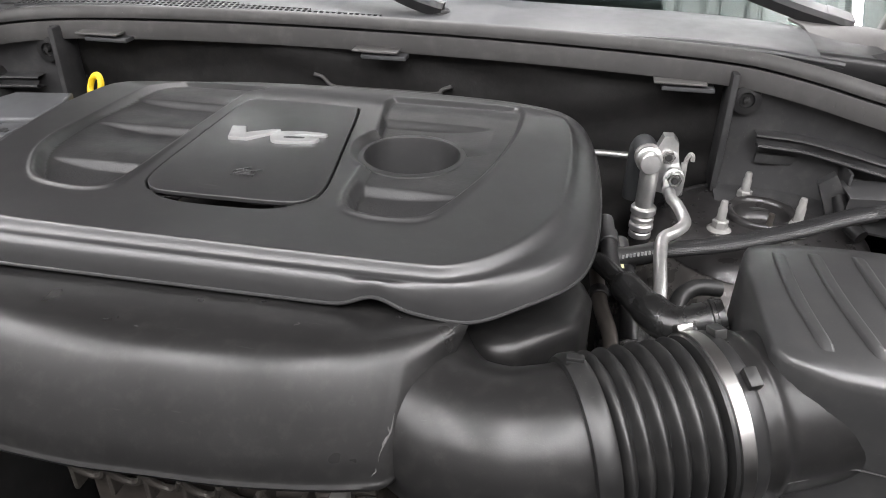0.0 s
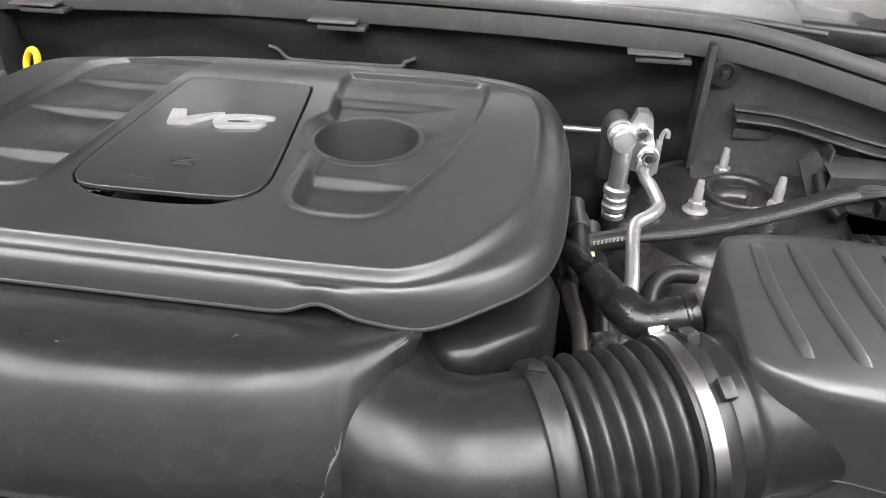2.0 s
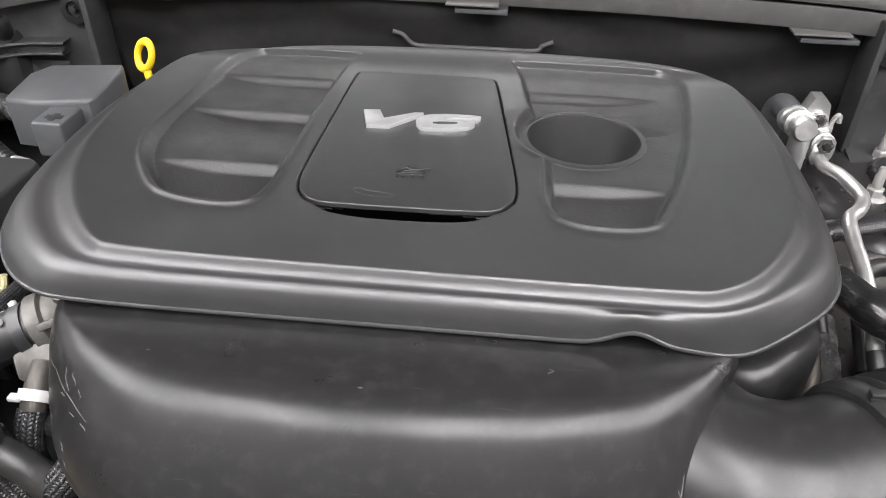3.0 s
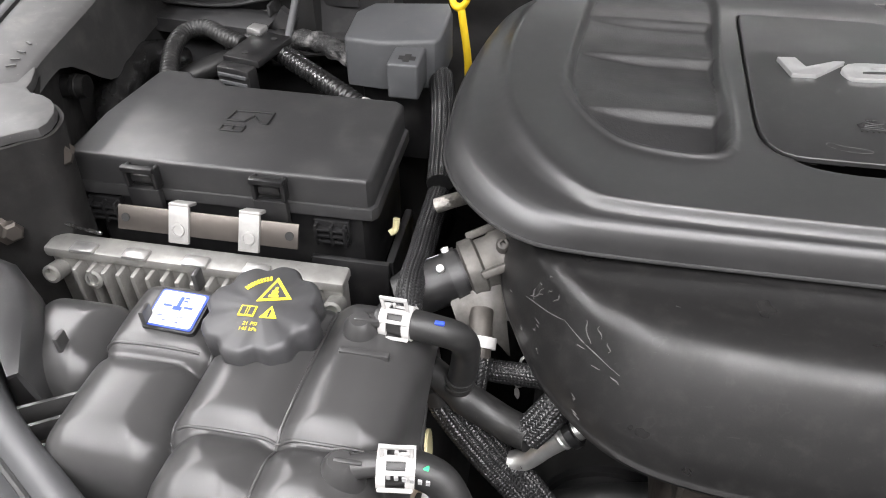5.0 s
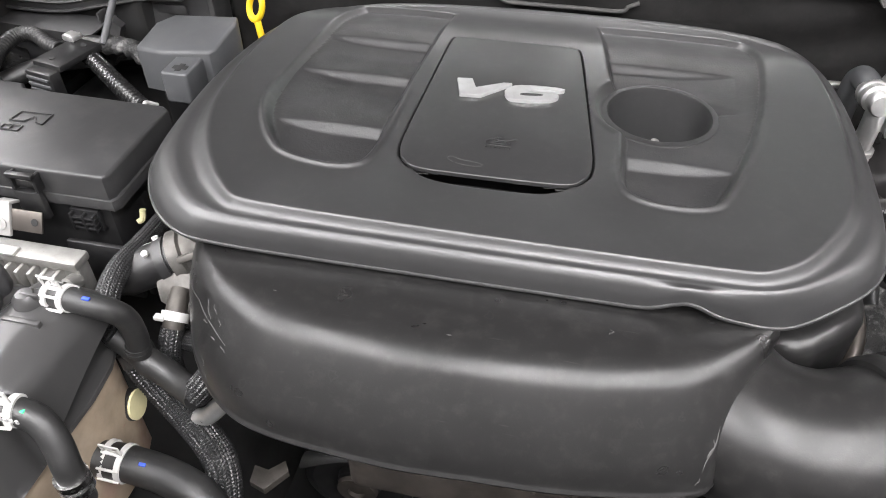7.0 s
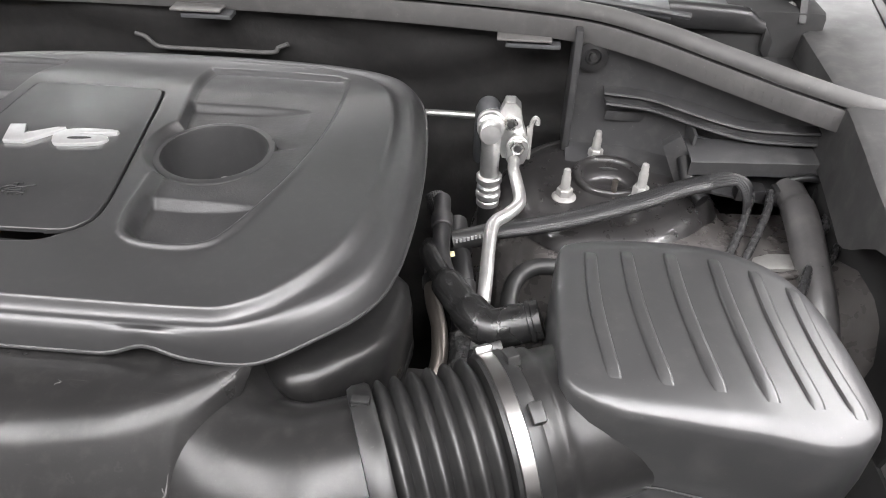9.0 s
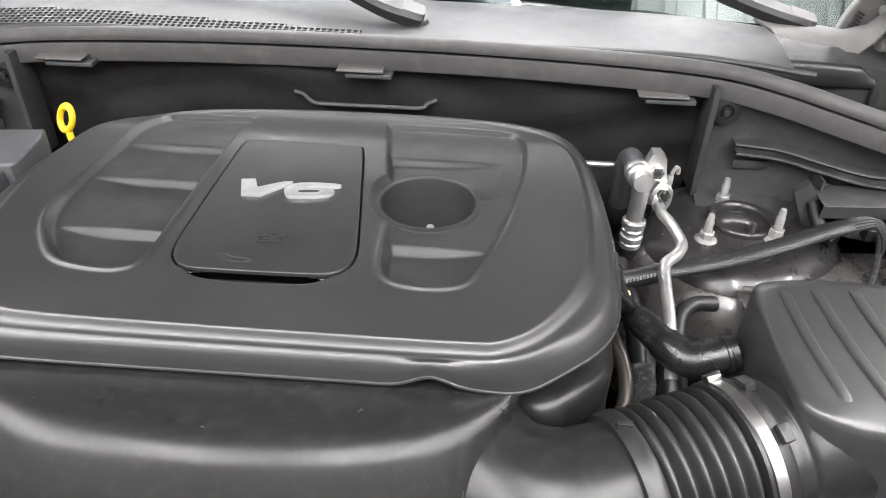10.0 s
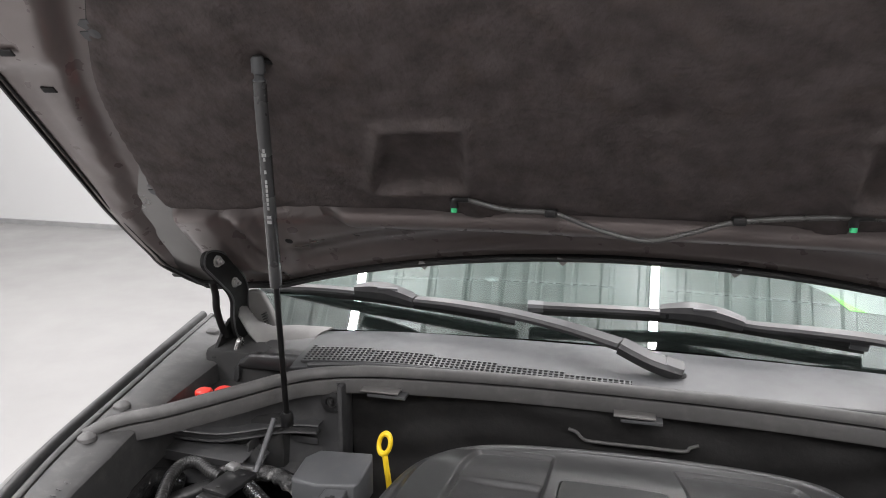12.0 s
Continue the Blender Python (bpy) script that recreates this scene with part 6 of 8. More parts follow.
tube(bm, [tuple(head + Vector((0.004, 0.004, -0.004))), tuple(head + Vector((0.014, 0.012, -0.006))), tuple(head + Vector((0.024, 0.020, -0.016)))], 0.0038, 8)
part("retaining_clip", bm, M_BLACKGLOSS, gs)
bm = nb()
tube(bm, [tuple(head + Vector((0.022, 0.018, -0.018))), tuple(head + Vector((0.028, 0.020, -0.013)))], 0.0016, 6, res=2)
part("yellow_tip", bm, M_YPRINT, gs)
ax = (head - foot).normalized()
side_ = Vector((0.25, -0.97, -0.1)).normalized()
for i, f in enumerate((0.62, 0.632, 0.655, 0.666, 0.677, 0.688, 0.699, 0.710, 0.721, 0.745, 0.775, 0.785, 0.795)):
    p = foot.lerp(head, f)
    bm = nb()
    wd = 0.0026 if i in (0, 1, 11) else 0.0013
    m = Matrix.Translation(p + side_ * 0.0078) @ ax.to_track_quat("Z", "Y").to_matrix().to_4x4()
    box(bm, (-wd, -0.0008, -0.0022), (wd, 0.0008, 0.0022), m=m)
    part("print_bar", bm, M_PRINT, cyl, "pale printed mark")

# hood hinge
bm = nb()
arm = [(0.908, 1.252), (0.916, 1.266), (0.945, 1.263), (0.978, 1.250), (1.005, 1.224), (1.038, 1.192), (1.046, 1.168), (1.040, 1.138), (1.054, 1.110), (1.062, 1.090), (1.045, 1.074), (1.012, 1.078), (0.992, 1.106), (0.991, 1.138), (0.995, 1.158), (0.984, 1.178), (0.960, 1.198), (0.930, 1.224), (0.910, 1.240)]
prism(bm, chaikin(arm, 2), -0.004, 0.004, 0.0015, m=Matrix(((0, 0, 1, -0.685), (1, 0, 0, 0), (0, 1, 0, 0), (0, 0, 0, 1))))
hg = part("hinge_arm", bm, M_HINGE, hood, "black pressed steel hinge arm")
bm = nb()
rim = resample(chaikin(arm, 2), 60)
tube(bm, [(-0.681, y, z) for y, z in np.vstack([rim, rim[:1]])], 0.0018, 6, res=2)
part("rolled_rim", bm, M_COWL, hg)
bm = nb()
tube(bm, [(-0.694, 0.950, 1.205), (-0.697, 0.962, 1.180), (-0.698, 0.964, 1.155), (-0.698, 0.972, 1.130), (-0.696, 0.985, 1.095)], 0.0065, 10, flat=0.5)
part("link", bm, M_BLACKGLOSS, hg)
for y, z, r in ((0.946, 1.244, 0.010), (0.998, 1.194, 0.009), (1.044, 1.114, 0.010)):
    bm = nb()
    lathe(bm, [(r, 0), (r, 0.003), (r * 0.62, 0.004), (r * 0.62, 0.009), (r * 0.35, 0.010), (r * 0.35, 0.014), (0, 0.014)], axis_to((-0.681, y, z), (-0.60, y - 0.02, z)), 12)
    part("bolt", bm, M_ZINC, hg)
bm = nb()
prism(bm, chaikin([(0.94, 1.06), (1.05, 1.06), (1.06, 1.10), (1.02, 1.13), (0.97, 1.10)], 1), -0.003, 0.003, m=Matrix(((0, 0, 1, -0.70), (1, 0, 0, 0), (0, 1, 0, 0), (0, 0, 0, 1))))
part("base_plate", bm, M_HINGE, hg)
bm = nb()
tube(bm, [(-0.665, 0.985, 1.085), (-0.66, 0.97, 1.10), (-0.664, 0.962, 1.082)], 0.005, 8)
part("pin", bm, M_STEEL, hg)

# plastic scuttle end caps
for sx in (-1, 1):
    root = thing("scuttle_end_cap", (sx * 0.58, 0.93, 1.05), "black moulded plastic end piece of the scuttle", "trim piece", "scuttle end caps")
    bm = nb()
    rows_ = []
    for t in np.linspace(0, 1, 26):
        x = 0.478 + 0.172 * t
        rise = float(step_(0.0, 0.22, t))
        drop = float(step_(0.86, 1.0, t))
        top = 1.078 + 0.021 * rise - 0.020 * max(0, t - 0.25) - 0.012 * drop
        low = 1.076 - 0.004 * rise - 0.014 * t
        yf = 0.905 + 0.038 * t + 0.006 * math.sin(3.1 * t)
        rows_.append([(sx * x, yf + 0.004, low), (sx * x, yf, low + 0.25 * (top - low)), (sx * x, yf + 0.001, low + 0.75 * (top - low)), (sx * x, yf + 0.004, top - 0.0015), (sx * x, yf + 0.009, top), (sx * x, yf + 0.016, top - 0.001), (sx * x, yf + 0.020, top - 0.004), (sx * x, yf + 0.045, top - 0.004), (sx * x, yf + 0.075, top + 0.002), (sx * x, yf + 0.095, top + 0.006)])
    strip(bm, rows_)
    thicken(bm, 0.003)
    part("shell", bm, M_BLACKTRIM, root, angle=60)
    bm = nb()
    strip(bm, [[(sx * 0.651, y, z) for y, z in ((0.944, 1.040), (0.944, 1.064), (0.965, 1.075), (1.04, 1.082))], [(sx * 0.664, y + 0.004, z) for y, z in ((0.946, 1.022), (0.946, 1.050), (0.965, 1.062), (1.04, 1.070))]])
    thicken(bm, 0.003)
    part("end_flap", bm, M_BLACKTRIM, root, angle=60)
    bm = nb()
    lathe(bm, [(0.0, 0.0), (0.011, 0.001), (0.0125, 0.004), (0.011, 0.007), (0.006, 0.008), (0.0055, 0.022)], axis_to((sx * 0.664, 0.995, 1.066), (sx * 0.72, 1.02, 1.066)), 20)
    part("stop_buffer", bm, M_DARK, root, "round black rubber stop")
    # pale trim from the pillar down to the cowl
    bm = nb()
    strip(bm, [[(sx * x, 1.040 - 0.02 * k, z + 0.004 * math.sin(2 * k)) for x, z in pr] for k, pr in enumerate((
        ((0.688, 1.150), (0.676, 1.128), (0.660, 1.112), (0.632, 1.104), (0.585, 1.110), (0.515, 1.112)),
        ((0.684, 1.146), (0.668, 1.118), (0.650, 1.098), (0.622, 1.092), (0.585, 1.100), (0.530, 1.104)),
        ((0.676, 1.136), (0.658, 1.104), (0.640, 1.084), (0.618, 1.082), (0.588, 1.090), (0.545, 1.097))))])
    thicken(bm, 0.003)
    pan = part("pillar_foot", bm, M_PALE, root, "pale grey slotted foot piece", angle=60)
    bm = nb()
    pil = chaikin([(0.698, 1.150), (0.690, 1.163), (0.663, 1.166), (0.649, 1.147), (0.634, 1.116), (0.628, 1.082), (0.650, 1.076), (0.672, 1.100), (0.692, 1.128)], 2) * np.array([sx, 1])
    prism(bm, pil if sx > 0 else pil[::-1], -0.006, 0.006, 0.004, 3, m=Matrix(((1, 0, 0, 0), (0, 0, -1, 1.056), (0, 1, 0, 0), (0, 0, 0, 1))))
    part("pillar_web", bm, M_PALE, pan)
    for k in range(9):
        bm = nb()
        box(bm, (-0.0045, -0.0075, -0.0011), (0.0045, 0.0, 0.0011), 0.0005, m=Matrix.Translation((sx * (0.652 - 0.0014 * k), 1.0505, 1.124 - 0.0045 * k)) @ pose(0, 0, 0, 0, sx * 28, 0))
        part("slot", bm, M_BLACK, pan)

# ---- left-hand side: fuse box ----
def fuse_box():
    root = thing("fuse_box", (-0.495, 0.56, 0.87), "black plastic fuse box with clipped flat lid", "fuse box")
    zt = lambda x, y: 0.998 + 0.015 * min(0, x + 0.45) + 0.02 * (y - 0.5)
    lid = [(-0.616, 0.494), (-0.366, 0.494), (-0.362, 0.500), (-0.362, 0.612), (-0.37, 0.618), (-0.535, 0.622), (-0.542, 0.631), (-0.570, 0.632), (-0.578, 0.641), (-0.600, 0.642), (-0.610, 0.634), (-0.622, 0.56), (-0.622, 0.50)]
    lid = np.array(lid)
    bm = nb()
    prism(bm, lid, -0.026, 0.0, 0.004, 3, zf=zt)
    lid_ob = part("lid", bm, M_BOX, root)
    bm = nb()
    prism(bm, (lid - lid.mean(0)) * 1.022 + lid.mean(0), -0.037, -0.026, 0.002, 2, zf=zt)
    part("lid_rim", bm, M_BOX, root)
    bm = nb()
    prism(bm, (lid - lid.mean(0)) * 0.955 + lid.mean(0), -0.125, -0.037, 0, 2, zf=zt)
    part("body", bm, M_DARK, root)
    # engraved mark on the lid
    for a, b in (((-0.505, 0.578), (-0.470, 0.578)), ((-0.470, 0.578), (-0.470, 0.560)), ((-0.505, 0.578), (-0.508, 0.562)), ((-0.508, 0.562), (-0.492, 0.562)), ((-0.492, 0.562), (-0.486, 0.572)), ((-0.486, 0.572), (-0.478, 0.562)), ((-0.478, 0.562), (-0.470, 0.560)),
                 ((-0.508, 0.554), (-0.488, 0.554)), ((-0.508, 0.546), (-0.488, 0.546)), ((-0.508, 0.554), (-0.508, 0.546)), ((-0.488, 0.554), (-0.488, 0.546)), ((-0.498, 0.554), (-0.498, 0.546))):
        bm = nb()
        tube(bm, [(a[0], a[1], zt(*a) + 0.0003), (b[0], b[1], zt(*b) + 0.0003)], 0.0009, 6, res=2)
        part("lid_mark", bm, M_DARK, lid_ob)
    for x in (-0.553, -0.444):
        z = zt(x, 0.494)
        bm = nb()
        box(bm, (x - 0.014, 0.4835, z - 0.052), (x + 0.014, 0.4900, z - 0.022), 0.0015)
        lt = part("latch", bm, M_DARK, root, "glossy black spring latch")
        for nm, lo, hi in (("latch_post", (x - 0.014, 0.484, z - 0.022), (x - 0.0105, 0.494, z - 0.003)), ("latch_post", (x + 0.0105, 0.484, z - 0.022), (x + 0.014, 0.494, z - 0.003)), ("latch_bar", (x - 0.014, 0.482, z - 0.006), (x + 0.014, 0.488, z - 0.001)), ("latch_hook", (x - 0.009, 0.486, z - 0.017), (x + 0.009, 0.494, z - 0.010))):
            bm = nb()
            box(bm, lo, hi, 0.001)
            part(nm, bm, M_DARK, lt)
    for x in (-0.600, -0.398):
        z = zt(x, 0.494)
        bm = nb()
        box(bm, (x - 0.015, 0.4925, z - 0.066), (x + 0.015, 0.499, z - 0.042), 0.001)
        ct = part("catch", bm, M_DARK, root)
        for k in range(3):
            bm = nb()
            box(bm, (x - 0.014, 0.487, z - 0.050 - k * 0.006), (x + 0.014, 0.4930, z - 0.0475 - k * 0.006), 0.0006)
            part("catch_bar", bm, M_DARK, ct)
        for k in (-1, 0.1, 1):
            bm = nb()
            box(bm, (x + k * 0.012 - 0.0012, 0.4865, z - 0.064), (x + k * 0.012 + 0.0012, 0.4930, z - 0.044), 0.0005)
            part("catch_rib", bm, M_DARK, ct)
    bm = nb()
    box(bm, (-0.352, 0.485, 0.86), (-0.345, 0.56, 0.925), 0.002)
    box(bm, (-0.41, 0.470, 0.87), (-0.345, 0.476, 0.935), 0.002)
    part("tray", bm, M_DARK, root)
    bm = nb()
    tube(bm, [(-0.352, 0.505, 0.940), (-0.348, 0.507, 0.943), (-0.347, 0.510, 0.952)], 0.003, 8)
    part("side_tab", bm, M_CREAM, root, "cream plastic tab")
    return root


fuse_box()


def control_module():
    root = thing("engine_control_module", (-0.49, 0.435, 0.86), "finned cast aluminium engine control module", "control unit")
    bm = nb()
    box(bm, (-0.618, 0.434, 0.865), (-0.372, 0.450, 0.937), 0.003)
    part("case", bm, M_ALU, root)
    bm = nb()
    box(bm, (-0.620, 0.430, 0.937), (-0.370, 0.452, 0.947), 0.003)
    part("top_flange", bm, M_ALU, root)
    for i in range(17):
        x = -0.590 + i * 0.0125
        bm = nb()
        box(bm, (x - 0.0020, 0.420, 0.872), (x + 0.0020, 0.4355, 0.9365), 0.0012)
        part("fin", bm, M_ALU, root)
    for x in (-0.612, -0.575, -0.40, -0.378):
        bm = nb()
        lathe(bm, [(0.008, -0.004), (0.008, 0.010), (0.0055, 0.011), (0.0055, 0.005), (0, 0.005)], axis_to((x, 0.430, 0.925), (x, 0.36, 0.945)), 16)
        part("boss", bm, M_ALU, root)
    for x in (-0.585, -0.54, -0.49, -0.44):
        bm = nb()
        box(bm, (x - 0.010, 0.429, 0.9465), (x + 0.010, 0.440, 0.9495), 0.001)
        part("top_pad", bm, M_PIPE, root)
    # bracket with two spring clips
    br = thing("module_bracket", (-0.485, 0.455, 0.95), "bare steel strip bracket with two pale clips", "bracket")
    bm = nb()
    m = Matrix.Translation((-0.486, 0.456, 0.967)) @ pose(0, 0, 0, -28, 0, 0)
    box(bm, (-0.075, -0.0012, -0.010), (0.075, 0.0012, 0.010), 0.0008, m=m)
    part("strip", bm, M_BRONZE, br)
    for x in (-0.022, 0.036):
        bm = nb()
        box(bm, (x - 0.0085, -0.004, -0.016), (x + 0.0085, 0.0, 0.014), 0.001, m=m)
        box(bm, (x - 0.0085, -0.004, 0.0135), (x + 0.0085, 0.010, 0.0165), 0.001, m=m)
        cl = part("spring_clip", bm, M_ZINC, br)
        bm = nb()
        lathe(bm, [(0.0055, 0), (0.0055, 0.0012), (0.004, 0.0014), (0.004, 0.0006), (0, 0.0006)], m @ Matrix.Translation((x, -0.004, -0.005)) @ pose(0, 0, 0, 90, 0, 0), 16)
        part("clip_hole", bm, M_ZINC, cl)
    for x in (-0.068, 0.068):
        bm = nb()
        lathe(bm, [(0.0035, 0), (0.0035, 0.0006), (0, 0.0006)], m @ Matrix.Translation((x, -0.0012, 0)) @ pose(0, 0, 0, 90, 0, 0), 14)
        part("hole", bm, M_BLACK, br)
    bm = nb()
    tube(bm, [(-0.622, 0.455, 0.958), (-0.60, 0.450, 0.956), (-0.575, 0.447, 0.954)], 0.0016, 6)
    part("wire_edge", bm, M_STEEL, br)


control_module()





def coolant_tank():
    root = thing("coolant_tank", (-0.40, 0.28, 0.80), "black blow-moulded coolant expansion tank with swollen chambers", "coolant tank")
    # chambers: middle, half size, corner radius, top and edge radius; neighbours overlap, so that soft valleys stay between them
    CH = [((-0.3805, 0.2400), (0.0355, 0.0325), 0.026, 0.9990, 0.034), ((-0.3285, 0.2385), (0.0370, 0.0335), 0.027, 1.0010, 0.036), ((-0.3835, 0.3125), (0.0375, 0.0605), 0.018, 1.0005, 0.027), ((-0.3260, 0.3155), (0.0355, 0.0635), 0.020, 1.0035, 0.029),
          ((-0.4570, 0.2800), (0.0400, 0.0440), 0.022, 0.9870, 0.030), ((-0.4515, 0.3420), (0.0380, 0.0330), 0.012, 0.9915, 0.016), ((-0.5310, 0.3340), (0.0370, 0.0380), 0.020, 0.9760, 0.028)]

    def tank_top(x, y):
        total = 0.0
        for (cx_, cy_), (hx, hy), rc, zt_, rr in CH:
            lean = 0.06 * (y - 0.26) if cx_ > -0.40 else 0.0
            qx, qy = abs(x - lean - cx_) - (hx - rc), abs(y - cy_) - (hy - rc)
            din = rc - np.hypot(np.maximum(qx, 0), np.maximum(qy, 0)) - np.minimum(np.maximum(qx, qy), 0)
            k = 1 - np.clip(din / rr, 0, 1)
            zc = zt_ - rr * (1 - np.sqrt(np.maximum(1 - k * k, 0))) - 6.0 * np.maximum(-din, 0) - 0.10 * ((x - cx_) ** 2 + (y - cy_) ** 2) / rr * 0.35
            total = total + np.exp((zc - 0.95) / 0.0016)
        return 0.95 + 0.0016 * np.log(total)

    gx_, gy_ = np.meshgrid(np.arange(-0.574, -0.284, 0.0015), np.arange(0.200, 0.384, 0.0015), indexing="ij")
    gz_ = tank_top(gx_, gy_)
    bm = nb()
    vs_ = [[bm.verts.new((gx_[i, j], gy_[i, j], max(gz_[i, j], 0.9285))) for j in range(gx_.shape[1])] for i in range(gx_.shape[0])]
    for i in range(gx_.shape[0] - 1):
        for j in range(gx_.shape[1] - 1):
            if gz_[i:i + 2, j:j + 2].max() > 0.9285:
                bm.faces.new((vs_[i][j], vs_[i + 1][j], vs_[i + 1][j + 1], vs_[i][j + 1]))
    bmesh.ops.delete(bm, geom=[v for v in bm.verts if not v.link_faces], context="VERTS")
    tank = part("upper_shell", bm, M_TANK, root, "satin black upper half with swollen chambers", angle=80)
    bm = nb()
    outline = chaikin([(-0.420, 0.222), (-0.404, 0.204), (-0.312, 0.201), (-0.288, 0.218), (-0.284, 0.375), (-0.35, 0.382), (-0.48, 0.378), (-0.572, 0.374), (-0.572, 0.300), (-0.556, 0.292), (-0.500, 0.292), (-0.500, 0.240), (-0.488, 0.232), (-0.424, 0.230)], 2)
    prism(bm, outline, 0.926, 0.931, 0.001)
    part("seam_flange", bm, M_TANK, root)
    bm = nb()
    prism(bm, (outline - outline.mean(0)) * 0.97 + outline.mean(0), 0.80, 0.9255, 0.0)
    part("lower_shell", bm, M_TANK_LOW, root, "cloudy beige translucent lower half")
    # ridges where the chambers meet
    for (xa, ya), (xb, yb) in (((-0.3575, 0.208), (-0.349, 0.362)), ((-0.412, 0.2625), (-0.296, 0.2625)), ((-0.4195, 0.250), (-0.4165, 0.366)), ((-0.488, 0.3165), (-0.424, 0.3165))):
        bm = nb()
        pts_ = [(xa + (xb - xa) * s, ya + (yb - ya) * s) for s in np.linspace(0, 1, 40)]
        tube(bm, [(x, y, float(tank_top(x, y)) + 0.0002) for x, y in pts_], 0.0010, 8, res=2)
        part("parting_line", bm, M_TANK, tank)
    bm = nb()
    box(bm, (-0.335, 0.318, 0.998), (-0.305, 0.3225, 1.0050), 0.001)
    part("moulded_step", bm, M_TANK, tank)
    for a, b in (((-0.485, 0.300, 0.955), (-0.560, 0.262, 0.950)), ((-0.490, 0.285, 0.950), (-0.552, 0.248, 0.948)), ((-0.490, 0.268, 0.945), (-0.545, 0.236, 0.945)), ((-0.408, 0.225, 0.955), (-0.440, 0.205, 0.95)), ((-0.400, 0.214, 0.955), (-0.425, 0.190, 0.95)), ((-0.385, 0.208, 0.955), (-0.402, 0.182, 0.945))):
        bm = nb()
        tube(bm, [a, b], 0.0022, 6, res=2, flat=4.0)
        part("brace_fin", bm, M_TANK, root)
    for x, y, z in ((-0.520, 0.318, 0.973), (-0.464, 0.333, 0.992), (-0.448, 0.372, 0.99)):
        bm = nb()
        box(bm, (x - 0.002, y - 0.006, z - 0.004), (x + 0.002, y + 0.004, z + 0.012), 0.0015)
        part("locating_tab", bm, M_TANK, tank)
    # label
    bm = nb()
    m = Matrix.Translation((-0.448, 0.341, 0.9945)) @ pose(0, 0, 0, 8, 0, -3)
    prism(bm, rrect(0.018, 0.0158, 0.003), -0.004, 0.001, m=m)
    lb = part("label_seat", bm, M_DARK, root, "raised black seat of the label")
    for nm, s, z0, z1, mt in (("blue_border", 0.0150, 0.0008, 0.0016, M_BLUE), ("white_field", 0.0138, 0.0014, 0.0020, M_PAPER)):
        bm = nb()
        prism(bm, rrect(s * 1.08, s * 0.94, 0.002), z0, z1, m=m)
        part(nm, bm, mt, lb)
    for x0, x1, y0, y1 in ((-0.0012, 0.0012, 0.000, 0.0095), (-0.003, 0.003, -0.001, 0.002), (-0.010, -0.004, 0.001, 0.0025), (0.004, 0.010, 0.001, 0.0025), (0.002, 0.005, 0.006, 0.007), (0.002, 0.005, 0.0085, 0.0095)):
        bm = nb()
        box(bm, (x0, y0, 0.0018), (x1, y1, 0.0024), m=m)
        part("label_mark", bm, M_BLUE, lb)
    for text, y in (("OAT COOLANT", -0.0068), ("MS.12106", -0.0108)):
        curve = bpy.data.curves.new("label_words", "FONT")
        curve.body, curve.size, curve.align_x, curve.extrude = text, 0.0030, "CENTER", 0.0001
        words = new("label_words", curve)
        words.data.materials.append(M_BLUE)
        words.parent = lb
        words.matrix_local = Matrix.Translation(-root.location) @ m @ Matrix.Translation((0, y, 0.0023))
    # pressure cap
    bm = nb()
    cm = Matrix.Translation((-0.386, 0.338, 0.985))
    cm2 = cm @ pose(0, 0, 0, 4, -3, 0)
    lobes = lambda a, h: 1 - (0.115 * (0.5 - 0.5 * math.cos(2 * math.pi * max(0.0, min(1.0, (((a * 8 / (2 * math.pi) + 0.25) % 1) - 0.14) / 0.72)))) if 0.004 < h < 0.0305 else 0)
    prof = [(0.028, -0.006), (0.029, 0.0), (0.0345, 0.0065), (0.0365, 0.009), (0.0365, 0.025), (0.0352, 0.028), (0.0325, 0.0300), (0.0, 0.0300)]
    lathe(bm, prof, cm2, 160, lobes)
    cap = part("pressure_cap", bm, M_CAP, root, "black lobed screw cap with yellow warnings", angle=45)
    top = cm2 @ Matrix.Translation((0, 0, 0.0301))
    outline_tri = lambda cx_, cy_, s, ang: [(cx_ + s * math.cos(ang + k * 2.0944), cy_ + s * math.sin(ang + k * 2.0944)) for k in range(3)]
    for nm, pl in (("warning_triangle", outline_tri(0.006, 0.011, 0.0125, 1.75)), ("small_triangle", outline_tri(0.008, -0.006, 0.0062, 1.62)), ("book_mark", [(-0.011, -0.009), (-0.001, -0.009), (-0.001, -0.001), (-0.011, -0.001)])):
        bm = nb()
        prism(bm, pl, 0.0, 0.0005, m=top)
        part(nm, bm, M_YPRINT, cap, "yellow printed warning")
    for nm, pl in (("triangle_field", outline_tri(0.006, 0.0108, 0.0088, 1.75)), ("book_fold", [(-0.0064, -0.008), (-0.0056, -0.008), (-0.0056, -0.002), (-0.0064, -0.002)]), ("book_page", [(-0.0100, -0.008), (-0.0070, -0.008), (-0.0070, -0.002), (-0.0100, -0.002)]), ("book_page", [(-0.0050, -0.008), (-0.0020, -0.008), (-0.0020, -0.002), (-0.0050, -0.002)]), ("mark_dash", [(0.0074, -0.0085), (0.0086, -0.0085), (0.0086, -0.003), (0.0074, -0.003)])):
        bm = nb()
        prism(bm, pl, 0.0004, 0.0008, m=top)
        part(nm, bm, M_CAP, cap)
    for x0, x1, y0, y1 in ((0.003, 0.009, 0.0065, 0.0085), (0.004, 0.008, 0.0090, 0.0120), (0.005, 0.007, 0.0125, 0.0150)):
        bm = nb()
        box(bm, (x0, y0, 0.0006), (x1, y1, 0.0010), m=top)
        part("hazard_mark", bm, M_YPRINT, cap)
